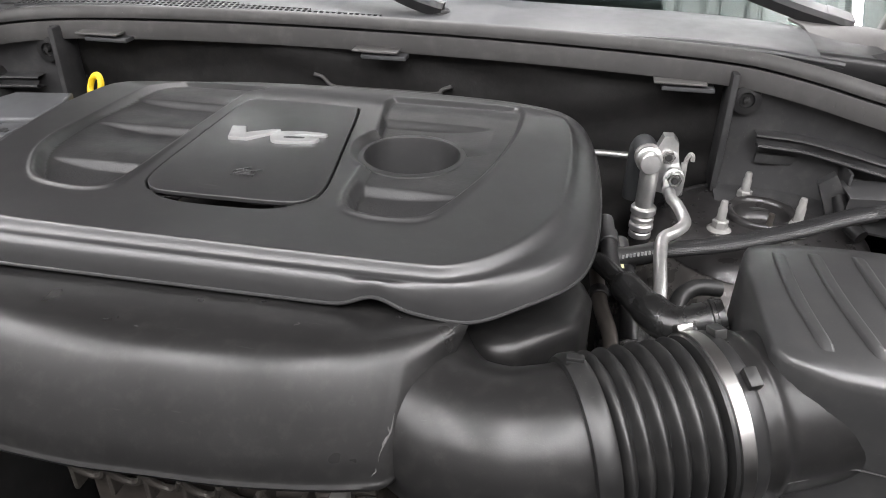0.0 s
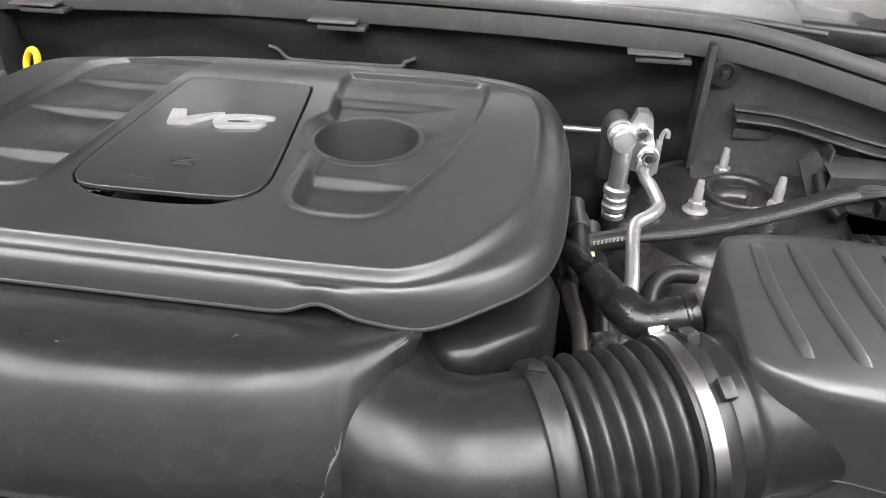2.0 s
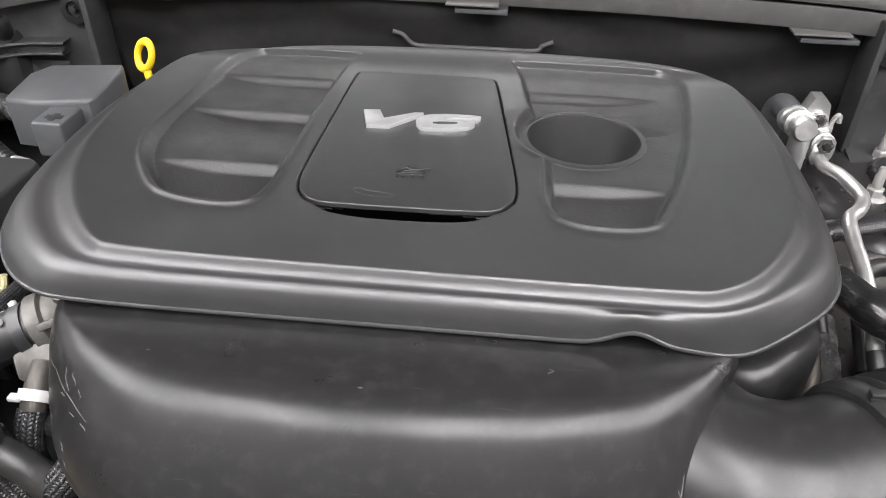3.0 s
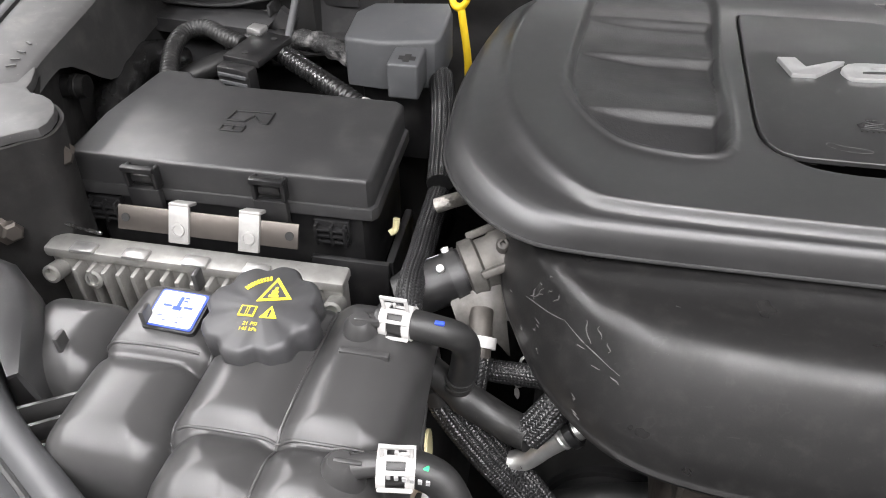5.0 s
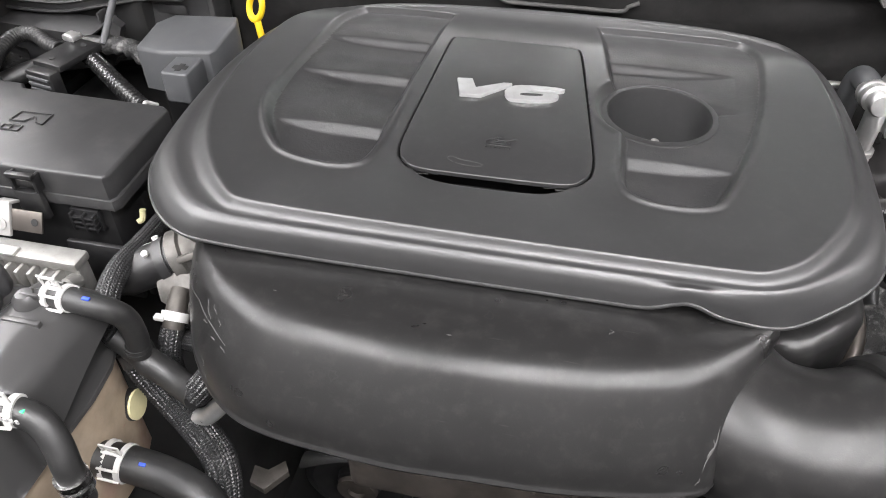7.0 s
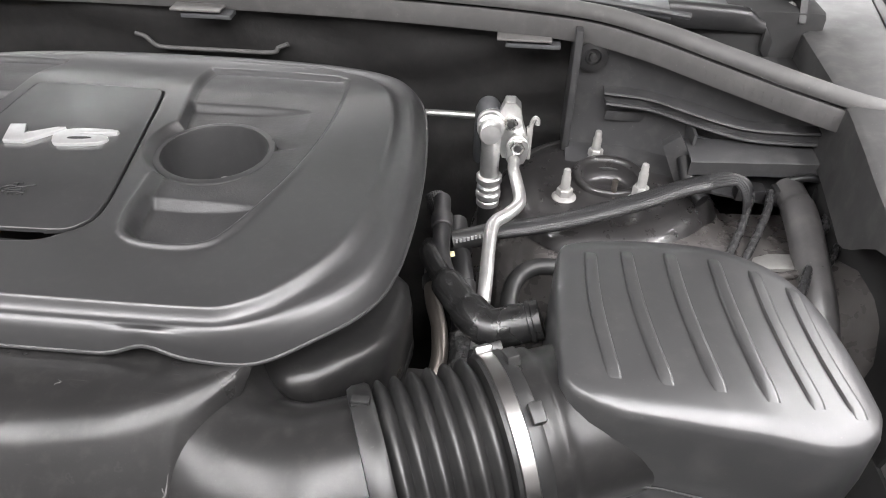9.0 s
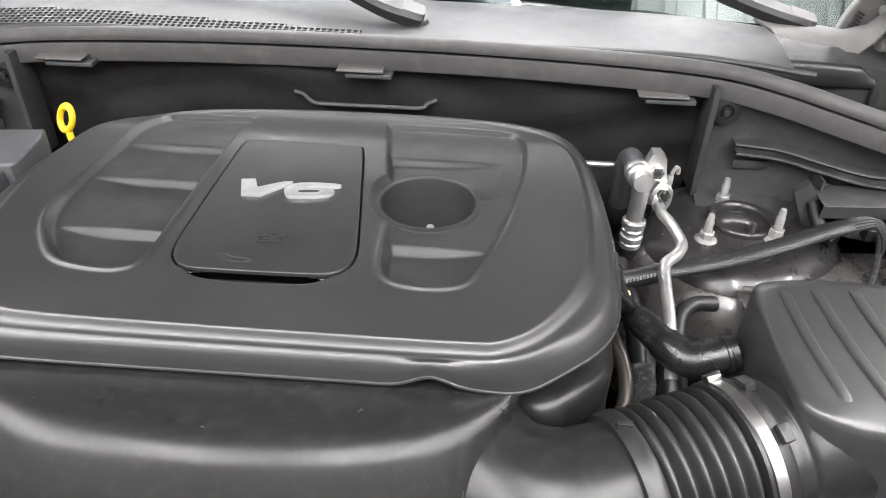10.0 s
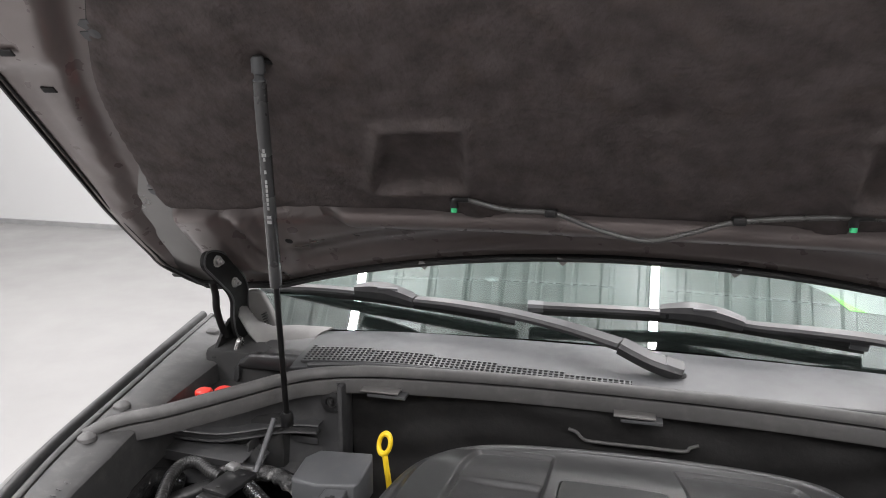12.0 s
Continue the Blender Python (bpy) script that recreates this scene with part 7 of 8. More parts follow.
    for text, y, x in (("21 PSI", -0.0155, -0.001), ("145 kPa", -0.0195, -0.001)):
        curve = bpy.data.curves.new("cap_words", "FONT")
        curve.body, curve.size, curve.align_x, curve.extrude = text, 0.0036, "CENTER", 0.0001
        words = new("cap_words", curve)
        words.data.materials.append(M_YPRINT)
        words.parent = cap
        words.matrix_local = Matrix.Translation(-root.location) @ top @ Matrix.Translation((x, y, 0.0003))
    for i in range(9):
        a = 2.55 - i * 0.085
        bm = nb()
        mm = top @ Matrix.Translation((0.023 * math.cos(a) + 0.006, 0.023 * math.sin(a), 0)) @ pose(0, 0, 0, 0, 0, math.degrees(a) - 90)
        box(bm, (-0.0007, -0.0016, 0), (0.0007, 0.0016, 0.0005), m=mm)
        part("print_bar", bm, M_YPRINT, cap)
    # hose ports
    for x, y, z, d in ((-0.327, 0.338, 1.000, (0.018, 0.016, -0.004)), (-0.313, 0.247, 0.994, (0.026, 0.006, 0.003))):
        bm = nb()
        lathe(bm, [(0.0130, -0.020), (0.0122, -0.004), (0.0104, 0.002), (0.0098, 0.008), (0.006, 0.0125), (0, 0.013)], Matrix.Translation((x, y, z)), 28)
        pt = part("hose_port", bm, M_TANK, root)
        bm = nb()
        tube(bm, [(x, y, z + 0.006), (x + d[0] * 0.6, y + d[1] * 0.6, z + 0.006 + d[2] * 0.5), (x + d[0], y + d[1], z + 0.006 + d[2] * 0.6)], 0.0065, 14)
        box(bm, (x - 0.003, y - 0.0015, z + 0.008), (x + 0.012, y + 0.0015, z + 0.0135), 0.001)
        part("spigot", bm, M_TANK, pt)
    return root


coolant_tank()


def spring_clamp(parent, at, along, r):
    """A pale spring clip with a window, round a hose."""
    m = axis_to(at, tuple(np.array(at) + np.array(along)))
    cl = None
    for h in (-0.0088, 0.0058):
        bm = nb()
        lathe(bm, [(r, h - 0.0024), (r + 0.0012, h - 0.0024), (r + 0.0012, h + 0.0024), (r, h + 0.0024)], m, 28)
        if cl is None:
            cl = part("spring_clamp", bm, M_WHITE, parent, "pale coated spring clamp")
        else:
            part("clamp_band", bm, M_WHITE, cl)
    up = (m.inverted().to_3x3() @ Vector((0, -0.15, 1)))
    a = math.atan2(up.y, up.x)
    mm = m @ Matrix.Rotation(a, 4, "Z") @ Matrix.Translation((r, 0, -0.0015))
    # a flat window standing up from the bands, and the window on the hose below it
    for lo, hi in (((-0.001, -0.0008, -0.0085), (0.0125, 0.0008, -0.0062)), ((-0.001, -0.0008, 0.0062), (0.0125, 0.0008, 0.0085)), ((0.0105, -0.0008, -0.0085), (0.0135, 0.0008, 0.0085)), ((0.0, -0.0008, -0.0085), (0.0022, 0.0022, 0.0085)), ((0.0045, -0.0008, 0.0005), (0.0060, 0.0008, 0.0065)), ((0.0045, -0.0008, -0.0010), (0.0085, 0.0008, 0.0010))):
        bm = nb()
        box(bm, lo, hi, 0.0005, m=mm)
        part("clamp_loop", bm, M_WHITE, cl)
    front = (m.inverted().to_3x3() @ Vector((0, -1, 0.25)))
    mf = m @ Matrix.Rotation(math.atan2(front.y, front.x), 4, "Z") @ Matrix.Translation((r + 0.0006, 0, -0.0015))
    for lo, hi in (((-0.0012, -0.0062, -0.0090), (0.0010, -0.0045, 0.0090)), ((-0.0012, 0.0052, -0.0090), (0.0010, 0.0068, 0.0090))):
        bm = nb()
        box(bm, lo, hi, 0.0005, m=mf)
        part("clamp_rail", bm, M_WHITE, cl)


ha = thing("upper_tank_hose", (-0.27, 0.35, 0.92), "black rubber coolant hose from the tank with a spring clamp", "hose")
bm = nb()
tube(bm, [(-0.318, 0.349, 1.004), (-0.300, 0.346, 1.006), (-0.282, 0.345, 1.004), (-0.270, 0.350, 0.995), (-0.2655, 0.356, 0.980), (-0.267, 0.360, 0.957), (-0.2705, 0.361, 0.935)], 0.0092, 24, res=10)
part("hose", bm, M_RUBBER, ha, angle=60)
for z_ in (0.944, 0.939):
    bm = nb()
    lathe(bm, [(0.0090, -0.0014), (0.0103, -0.0014), (0.0103, 0.0014), (0.0090, 0.0014)], axis_to((-0.2695 - 0.2 * (0.944 - z_), 0.3608, z_), (-0.268, 0.360, z_ + 0.1)), 24)
    part("end_ring", bm, M_RUBBER, ha)
spring_clamp(ha, (-0.304, 0.3465, 1.0055), (0.3, -0.03, 0.02), 0.0094)
for i in range(6):
    bm = nb()
    box(bm, (-0.2955 + i * 0.0022, 0.3372, 1.0055), (-0.2942 + i * 0.0022, 0.3385, 1.0090))
    part("print_bar", bm, M_PRINT, ha)
bm = nb()
tube(bm, [(-0.293, 0.364, 0.947), (-0.283, 0.364, 0.937), (-0.270, 0.362, 0.925), (-0.252, 0.360, 0.914), (-0.236, 0.354, 0.910), (-0.219, 0.346, 0.912)], lambda s, a: 0.0098 + 0.0018 * step_(0.028, 0.034, s), 24, res=8)
part("lower_joint", bm, M_RUBBER, ha, angle=60)
hb = thing("lower_tank_hose", (-0.26, 0.25, 0.90), "black rubber return hose bending down to a metal clip", "hose")
bm = nb()
tube(bm, [(-0.292, 0.251, 1.000), (-0.280, 0.254, 0.999), (-0.264, 0.254, 0.992), (-0.254, 0.249, 0.978), (-0.249, 0.243, 0.960), (-0.248, 0.240, 0.925)], 0.0096, 24, res=10)
part("hose", bm, M_RUBBER, hb, angle=60)
spring_clamp(hb, (-0.284, 0.253, 0.9995), (0.3, 0.05, -0.02), 0.0098)
for i in range(6):
    bm = nb()
    box(bm, (-0.288 + i * 0.004, 0.2425, 1.0035), (-0.286 + i * 0.004, 0.2435, 1.0065))
    part("print_bar", bm, M_PRINT, hb)
for z in (0.950, 0.940):
    bm = nb()
    lathe(bm, [(0.0096, -0.003), (0.0114, -0.003), (0.0114, 0.003), (0.0096, 0.003)], axis_to((-0.2485, 0.2415, z), (-0.249, 0.243, z + 0.1)), 24)
    part("steel_band", bm, M_STEEL, hb)
hc = thing("radiator_hose", (-0.2, 0.25, 0.88), "thick black rubber radiator hose low in the bay", "hose")
bm = nb()
tube(bm, [(-0.296, 0.300, 0.868), (-0.262, 0.302, 0.864), (-0.225, 0.298, 0.861), (-0.195, 0.288, 0.855), (-0.172, 0.270, 0.835), (-0.16, 0.255, 0.80)], 0.0150, 24, res=8)
part("hose", bm, M_RUBBER, hc, angle=60)
spring_clamp(hc, (-0.276, 0.302, 0.865), (0.3, 0.0, -0.02), 0.0152)
bm = nb()
lathe(bm, [(0.013, 0), (0.016, 0.001), (0.016, 0.012), (0.013, 0.014)], axis_to((-0.305, 0.300, 0.868), (-0.2, 0.301, 0.862)), 24)
part("spout", bm, M_TANK_LOW, hc)

pipe_thing("woven_harness", [(-0.318, 0.545, 0.955), (-0.319, 0.50, 0.952), (-0.317, 0.460, 0.957), (-0.316, 0.425, 0.962), (-0.313, 0.400, 0.960), (-0.308, 0.381, 0.952), (-0.300, 0.370, 0.946), (-0.290, 0.364, 0.943)], braid(0.0098, 24), M_BRAID, "black woven harness sleeve", "harness", 96, 0.00065)
pipe_thing("woven_coolant_line", [(-0.286, 0.372, 0.922), (-0.276, 0.366, 0.905), (-0.253, 0.358, 0.877), (-0.235, 0.350, 0.863), (-0.218, 0.340, 0.855), (-0.204, 0.328, 0.845), (-0.197, 0.313, 0.828), (-0.195, 0.295, 0.80)], braid(0.0138, 30), M_BRAID, "black woven sleeve running down to the engine", "hose", 120, 0.00065, bands=((0.05, 0.0150, 0.014, M_RUBBER), (0.95, 0.0150, 0.012, M_RUBBER)))
pipe_thing("short_woven_hose", [(-0.222, 0.347, 0.911), (-0.212, 0.353, 0.922), (-0.202, 0.360, 0.935), (-0.190, 0.372, 0.945)], braid(0.0112, 26), M_BRAID, "short black woven hose stub", "hose", 104, 0.00065)
pipe_thing("side_woven_hose", [(-0.262, 0.400, 0.912), (-0.248, 0.395, 0.915), (-0.230, 0.390, 0.921), (-0.205, 0.384, 0.928)], braid(0.0080, 22), M_BRAID, "thin black woven hose behind the duct", "hose", 88, 0.00065, bands=((0.03, 0.0098, 0.012, M_DARK),))
pipe_thing("silver_pipe_end", [(-0.245, 0.350, 0.866), (-0.222, 0.352, 0.875), (-0.207, 0.355, 0.891), (-0.193, 0.357, 0.906), (-0.180, 0.362, 0.916)], 0.0080, M_PIPE, "bright aluminium pipe end with a black collar", "pipe", 20, bands=((0.80, 0.0115, 0.007, M_DARK), (0.70, 0.0090, 0.003, M_PIPE)))
pipe_thing("bare_metal_pipe", [(-0.308, 0.400, 0.893), (-0.288, 0.385, 0.890), (-0.268, 0.370, 0.880)], 0.009, M_PIPE, "pale metal pipe below the hoses", "pipe", 18)
pipe_thing("beige_sensor", [(-0.330, 0.352, 0.862), (-0.290, 0.356, 0.866)], 0.0135, M_CREAM, "beige plastic sensor body", "sensor", 18, bands=((0.96, 0.0145, 0.012, M_DARK),))


for nm_, at_, mat_, host in (("blue_dot", (-0.2796, 0.3425, 1.0130), M_BLUE, ha), ("green_dot", (-0.271, 0.2515, 1.0045), M_GREEN, hb), ("blue_dot", (-0.250, 0.297, 0.8775), M_BLUE, hc)):
    bm = nb()
    box(bm, (at_[0] - 0.003, at_[1] - 0.0015, at_[2] - 0.0012), (at_[0] + 0.003, at_[1] + 0.0015, at_[2] + 0.0008), 0.0006)
    part(nm_, bm, mat_, host)


def thermostat():
    root = thing("thermostat_housing", (-0.265, 0.45, 0.90), "cast aluminium thermostat outlet with a black hose", "engine part")
    m = axis_to((-0.249, 0.464, 0.967), (-0.359, 0.414, 0.932))
    bm = nb()
    lathe(bm, [(0.020, -0.01), (0.0225, 0.0), (0.0225, 0.010), (0.0205, 0.012), (0.0205, 0.022), (0.0235, 0.024), (0.0235, 0.034), (0.019, 0.036)], m, 32)
    part("casting", bm, M_DIRTYCAST, root, angle=50)
    for a in (0.5, 2.2, 4.2):
        bm = nb()
        mm = m @ Matrix.Rotation(a, 4, "Z") @ Matrix.Translation((0.0215, 0, 0.006))
        box(bm, (0, -0.003, -0.012), (0.006, 0.003, 0.020), 0.0015, m=mm)
        part("rib", bm, M_DIRTYCAST, root)
    bm = nb()
    lathe(bm, [(0.0165, 0.034), (0.0195, 0.035), (0.0200, 0.046), (0.0195, 0.050), (0.0190, 0.062), (0.0190, 0.080), (0.016, 0.090), (0, 0.092)], m, 32)
    hose = part("hose", bm, M_DARK, root, angle=50)
    bm = nb()
    lathe(bm, [(0.0200, 0.038), (0.0212, 0.038), (0.0212, 0.047), (0.0200, 0.047)], m, 32)
    part("clamp", bm, M_BLACKTRIM, hose)
    for k, (a, h) in enumerate(((2.0, 0.044), (3.3, 0.042), (1.2, 0.052))):
        bm = nb()
        lathe(bm, [(0.003, 0), (0.003, 0.003), (0, 0.004)], m @ Matrix.Rotation(a, 4, "Z") @ Matrix.Translation((0.0205, 0, h)) @ pose(0, 0, 0, 0, 90, 0), 10)
        part("clamp_dot", bm, M_WHITE, hose)
    for i in range(8):
        bm = nb()
        mm = m @ Matrix.Rotation(2.4, 4, "Z") @ Matrix.Translation((0.0193, 0, 0.051 + i * 0.0018))
        box(bm, (-0.0002, -0.0028, -0.0013), (0.0004, 0.0028, 0.0013), m=mm)
        part("print_bar", bm, M_PRINT, hose)
    bm = nb()
    tube(bm, [(-0.264, 0.424, 0.945), (-0.263, 0.412, 0.940), (-0.262, 0.400, 0.932), (-0.262, 0.394, 0.925)], 0.0088, 16)
    part("lower_casting", bm, M_CAST, root)
    bm = nb()
    lathe(bm, [(0.0092, -0.004), (0.0118, -0.004), (0.0118, 0.004), (0.0092, 0.004)], axis_to((-0.262, 0.403, 0.934), (-0.262, 0.390, 0.924)), 24)
    box(bm, (-0.275, 0.392, 0.938), (-0.266, 0.398, 0.942), 0.001)
    part("fitting_clip", bm, M_WHITE, root, "white plastic quick-fit clip")
    bm = nb()
    tube(bm, [(-0.262, 0.396, 0.928), (-0.263, 0.388, 0.918), (-0.264, 0.382, 0.900), (-0.262, 0.380, 0.880)], braid(0.0095, 22), 88, 0.00065)
    part("woven_branch", bm, M_BRAID, root, "black woven branch hose")
    bm = nb()
    strip(bm, [[(-0.285, 0.436, 0.956), (-0.264, 0.440, 0.962), (-0.245, 0.440, 0.955)], [(-0.287, 0.424, 0.948), (-0.266, 0.425, 0.954), (-0.247, 0.428, 0.946)], [(-0.280, 0.414, 0.938), (-0.259, 0.413, 0.943), (-0.243, 0.418, 0.928)], [(-0.262, 0.412, 0.928), (-0.250, 0.410, 0.928), (-0.240, 0.415, 0.910)]])
    thicken(bm, 0.003)
    part("stay_plate", bm, M_DIRTYCAST, root, "dirty folded metal stay")
    for a, h, rr_ in ((0.0, -0.004, 0.0235), (1.1, 0.004, 0.024), (2.9, 0.002, 0.0235), (3.6, 0.014, 0.0225), (5.1, 0.008, 0.023), (5.7, -0.004, 0.024)):
        bm = nb()
        mm = m @ Matrix.Rotation(a, 4, "Z") @ Matrix.Translation((rr_ - 0.001, 0, h))
        lathe(bm, [(0.0055, -0.002), (0.0055, 0.004), (0.0040, 0.006), (0.0022, 0.006), (0.0022, 0.003), (0, 0.003)], mm @ pose(0, 0, 0, 0, 90, 0), 12)
        part("cast_boss", bm, M_DIRTYCAST, root)
    for k in range(5):
        bm = nb()
        mm = m @ Matrix.Rotation(0.3 + k * 0.5, 4, "Z")
        box(bm, (0.021, -0.0012, -0.022), (0.0262, 0.0012, -0.002), 0.0008, m=mm)
        part("cast_web", bm, M_DIRTYCAST, root)
    for k in range(6):
        bm = nb()
        p0 = Vector((-0.226 - 0.0012 * k, 0.412 - 0.004 * k, 0.935 - 0.0075 * k))
        lathe(bm, [(0.0030, -0.0012), (0.0046, 0), (0.0030, 0.0012)], Matrix.Translation(p0) @ pose(0, 0, 0, 70, 0, 20 + 70 * (k % 2)), 10, closed=False)
        part("strap_link", bm, M_ZINC, root)
    return root


thermostat()
pipe_thing("foil_taped_stub", [(-0.290, 0.505, 0.985), (-0.302, 0.492, 0.988), (-0.310, 0.490, 0.985)], 0.006, M_FOIL, "small foil-wrapped wire stub by the cover", "wire", 10)


def relay_box():
    root = thing("relay_cover", (-0.385, 0.69, 0.96), "dark grey plastic cover of a small electric box", "electric box")
    bm = nb()
    pl = np.array([(-0.438, 0.694), (-0.400, 0.682), (-0.349, 0.690), (-0.344, 0.696), (-0.341, 0.745), (-0.348, 0.764), (-0.425, 0.764), (-0.441, 0.745), (-0.441, 0.700)])
    prism(bm, pl, 0.985, 1.0335, 0.0040, 3, zf=lambda x, y: -0.25 * max(0, 0.722 - y) - 0.20 * max(0, -0.40 - x))
    part("lid", bm, M_GREY, root)
    bm = nb()
    box(bm, (-0.387, 0.650, 0.983), (-0.357, 0.700, 1.019), 0.003, 3)
    nose = part("latch_block", bm, M_GREY, root)
    bm = nb()
    box(bm, (-0.378, 0.660, 1.0185), (-0.362, 0.667, 1.0196), 0.0002)
    box(bm, (-0.373, 0.656, 1.0185), (-0.367, 0.671, 1.0197), 0.0002)
    part("cross_slot", bm, M_BLACK, nose)
    bm = nb()
    box(bm, (-0.428, 0.705, 0.88), (-0.352, 0.755, 0.986), 0.004)
    part("base", bm, M_DARK, root)
    return root


relay_box()


def dipstick():
    root = thing("oil_dipstick", (-0.340, 0.806, 0.98), "yellow plastic oil dipstick with a ring handle", "dipstick")
    bm = nb()
    c = Vector((-0.3425, 0.802, 1.029))
    m = Matrix.Translation(c) @ pose(0, 0, 0, 68, 0, -18)
    R, r = 0.0125, 0.0040
    rows_ = []
    for i in range(28):
        a = 2 * math.pi * i / 28
        rows_.append([m @ Vector(((R + r * math.cos(b)) * math.cos(a) * 0.78, (R + r * math.cos(b)) * math.sin(a) * 1.15, r * 1.1 * math.sin(b))) for b in [2 * math.pi * k / 10 for k in range(10)]])
    rows_.append(rows_[0])
    strip(bm, rows_, True)
    bmesh.ops.remove_doubles(bm, verts=bm.verts, dist=1e-6)
    part("ring", bm, M_YELLOW, root)
    bm = nb()
    tube(bm, [(-0.341, 0.797, 1.016), (-0.338, 0.794, 1.000), (-0.332, 0.790, 0.965), (-0.325, 0.785, 0.90), (-0.30, 0.78, 0.80), (-0.22, 0.77, 0.70)], lambda s, a: 0.0042 + 0.03 * s * 0.05, 12)
    part("stem", bm, M_YELLOW, root)
    return root


dipstick()

# pipes and conduits behind the fuse box
pipe_thing("grey_stay_rod", [(-0.514, 0.800, 1.048), (-0.515, 0.772, 1.022), (-0.517, 0.742, 0.992)], 0.0042, M_GREY, "grey metal rod beside the strut foot", "rod", 10)
pipe_thing("looping_hose", [(-0.600, 0.628, 0.975), (-0.616, 0.665, 0.985), (-0.628, 0.705, 0.992), (-0.625, 0.732, 0.996), (-0.605, 0.738, 0.998), (-0.58, 0.725, 0.996), (-0.556, 0.715, 0.994)], convolute(0.0088, 0.005, 0.05), M_RUBBER, "black ribbed hose looping behind the fuse box", "hose", 16, 0.0012)
pipe_thing("wrapped_intake_hose", [(-0.655, 0.600, 0.92), (-0.668, 0.64, 0.950), (-0.680, 0.69, 0.962), (-0.676, 0.735, 0.958), (-0.66, 0.76, 0.94)], lambda s, a: 0.0215 * (1 + 0.035 * math.sin(3 * a + 190 * s)), M_GLOSSHOSE, "thick hose wrapped in shiny black tape", "hose", 24, 0.003)
pipe_thing("silver_conduit", [(-0.530, 0.722, 0.992), (-0.50, 0.702, 0.988), (-0.465, 0.676, 0.985), (-0.435, 0.655, 0.982), (-0.412, 0.640, 0.978)], convolute(0.0092, 0.0062, 0.13), M_GLOSSHOSE, "ribbed glossy black corrugated conduit", "conduit", 16, 0.0008)
pipe_thing("tape_wound_loom", [(-0.52, 0.752, 0.985), (-0.49, 0.748, 0.988), (-0.46, 0.735, 0.985), (-0.435, 0.728, 0.98)], lambda s, a: 0.0105 * (1 + 0.12 * math.sin(330 * s + 2 * a)), M_FLECK, "black wiring loom wound with pale-flecked tape", "harness", 16, 0.0015)
pipe_thing("lower_hose", [(-0.635, 0.68, 0.955), (-0.61, 0.705, 0.962), (-0.585, 0.732, 0.965), (-0.56, 0.76, 0.96)], 0.0115, M_RUBBER, "black hose under the connector plate", "hose", 16)
pipe_thing("far_loom", [(-0.60, 0.765, 0.965), (-0.55, 0.772, 0.975), (-0.50, 0.775, 0.972), (-0.44, 0.775, 0.96)], lambda s, a: 0.010 * (1 + 0.08 * math.sin(300 * s + 3 * a)), M_DARK, "taped black loom by the side panel", "harness", 14, 0.002)
root = thing("connector_plate", (-0.53, 0.70, 0.96), "black plastic connector plate with pin holes", "connector")
bm = nb()
m = Matrix.Translation((-0.532, 0.698, 0.999)) @ pose(0, 0, 0, 0, 0, -12)
box(bm, (-0.021, -0.032, -0.004), (0.021, 0.032, 0.004), 0.0025, m=m)
part("plate", bm, M_DARK, root)
bm = nb()
box(bm, (-0.020, -0.046, -0.034), (0.018, -0.030, -0.001), 0.003, m=m)
blk = part("plug_block", bm, M_DARK, root)
for z in (-0.008, -0.016, -0.023):
    bm = nb()
    box(bm, (-0.017, -0.0480, z - 0.0016), (0.015, -0.0455, z + 0.0016), 0.0003, m=m)
    part("plug_rib", bm, M_GREY, blk)
for x, y in ((-0.010, 0.02), (0.008, 0.018), (-0.002, -0.02)):
    bm = nb()
    lathe(bm, [(0.0032, 0.0041), (0.0032, 0.0047), (0, 0.0047)], m @ Matrix.Translation((x, y, 0)), 12)
    part("pin_hole", bm, M_BLACK, root)
bm = nb()
box(bm, (-0.026, 0.018, 0.003), (-0.008, 0.034, 0.011), 0.003, m=m)
part("silver_clip", bm, M_PIPE, root)
pipe_thing("white_cable_tie", [(-0.404, 0.655, 0.975), (-0.408, 0.640, 0.985), (-0.402, 0.630, 0.972)], 0.0022, M_WHITE, "white nylon cable tie", "cable tie", 6)
pipe_thing("black_valve", [(-0.688, 0.585, 1.000), (-0.672, 0.588, 1.002), (-0.655, 0.590, 1.002)], 0.0105, M_BLACKGLOSS, "short black valve cap on the inner wing", "valve", 18, bands=((0.75, 0.0115, 0.006, M_BLACKGLOSS),))

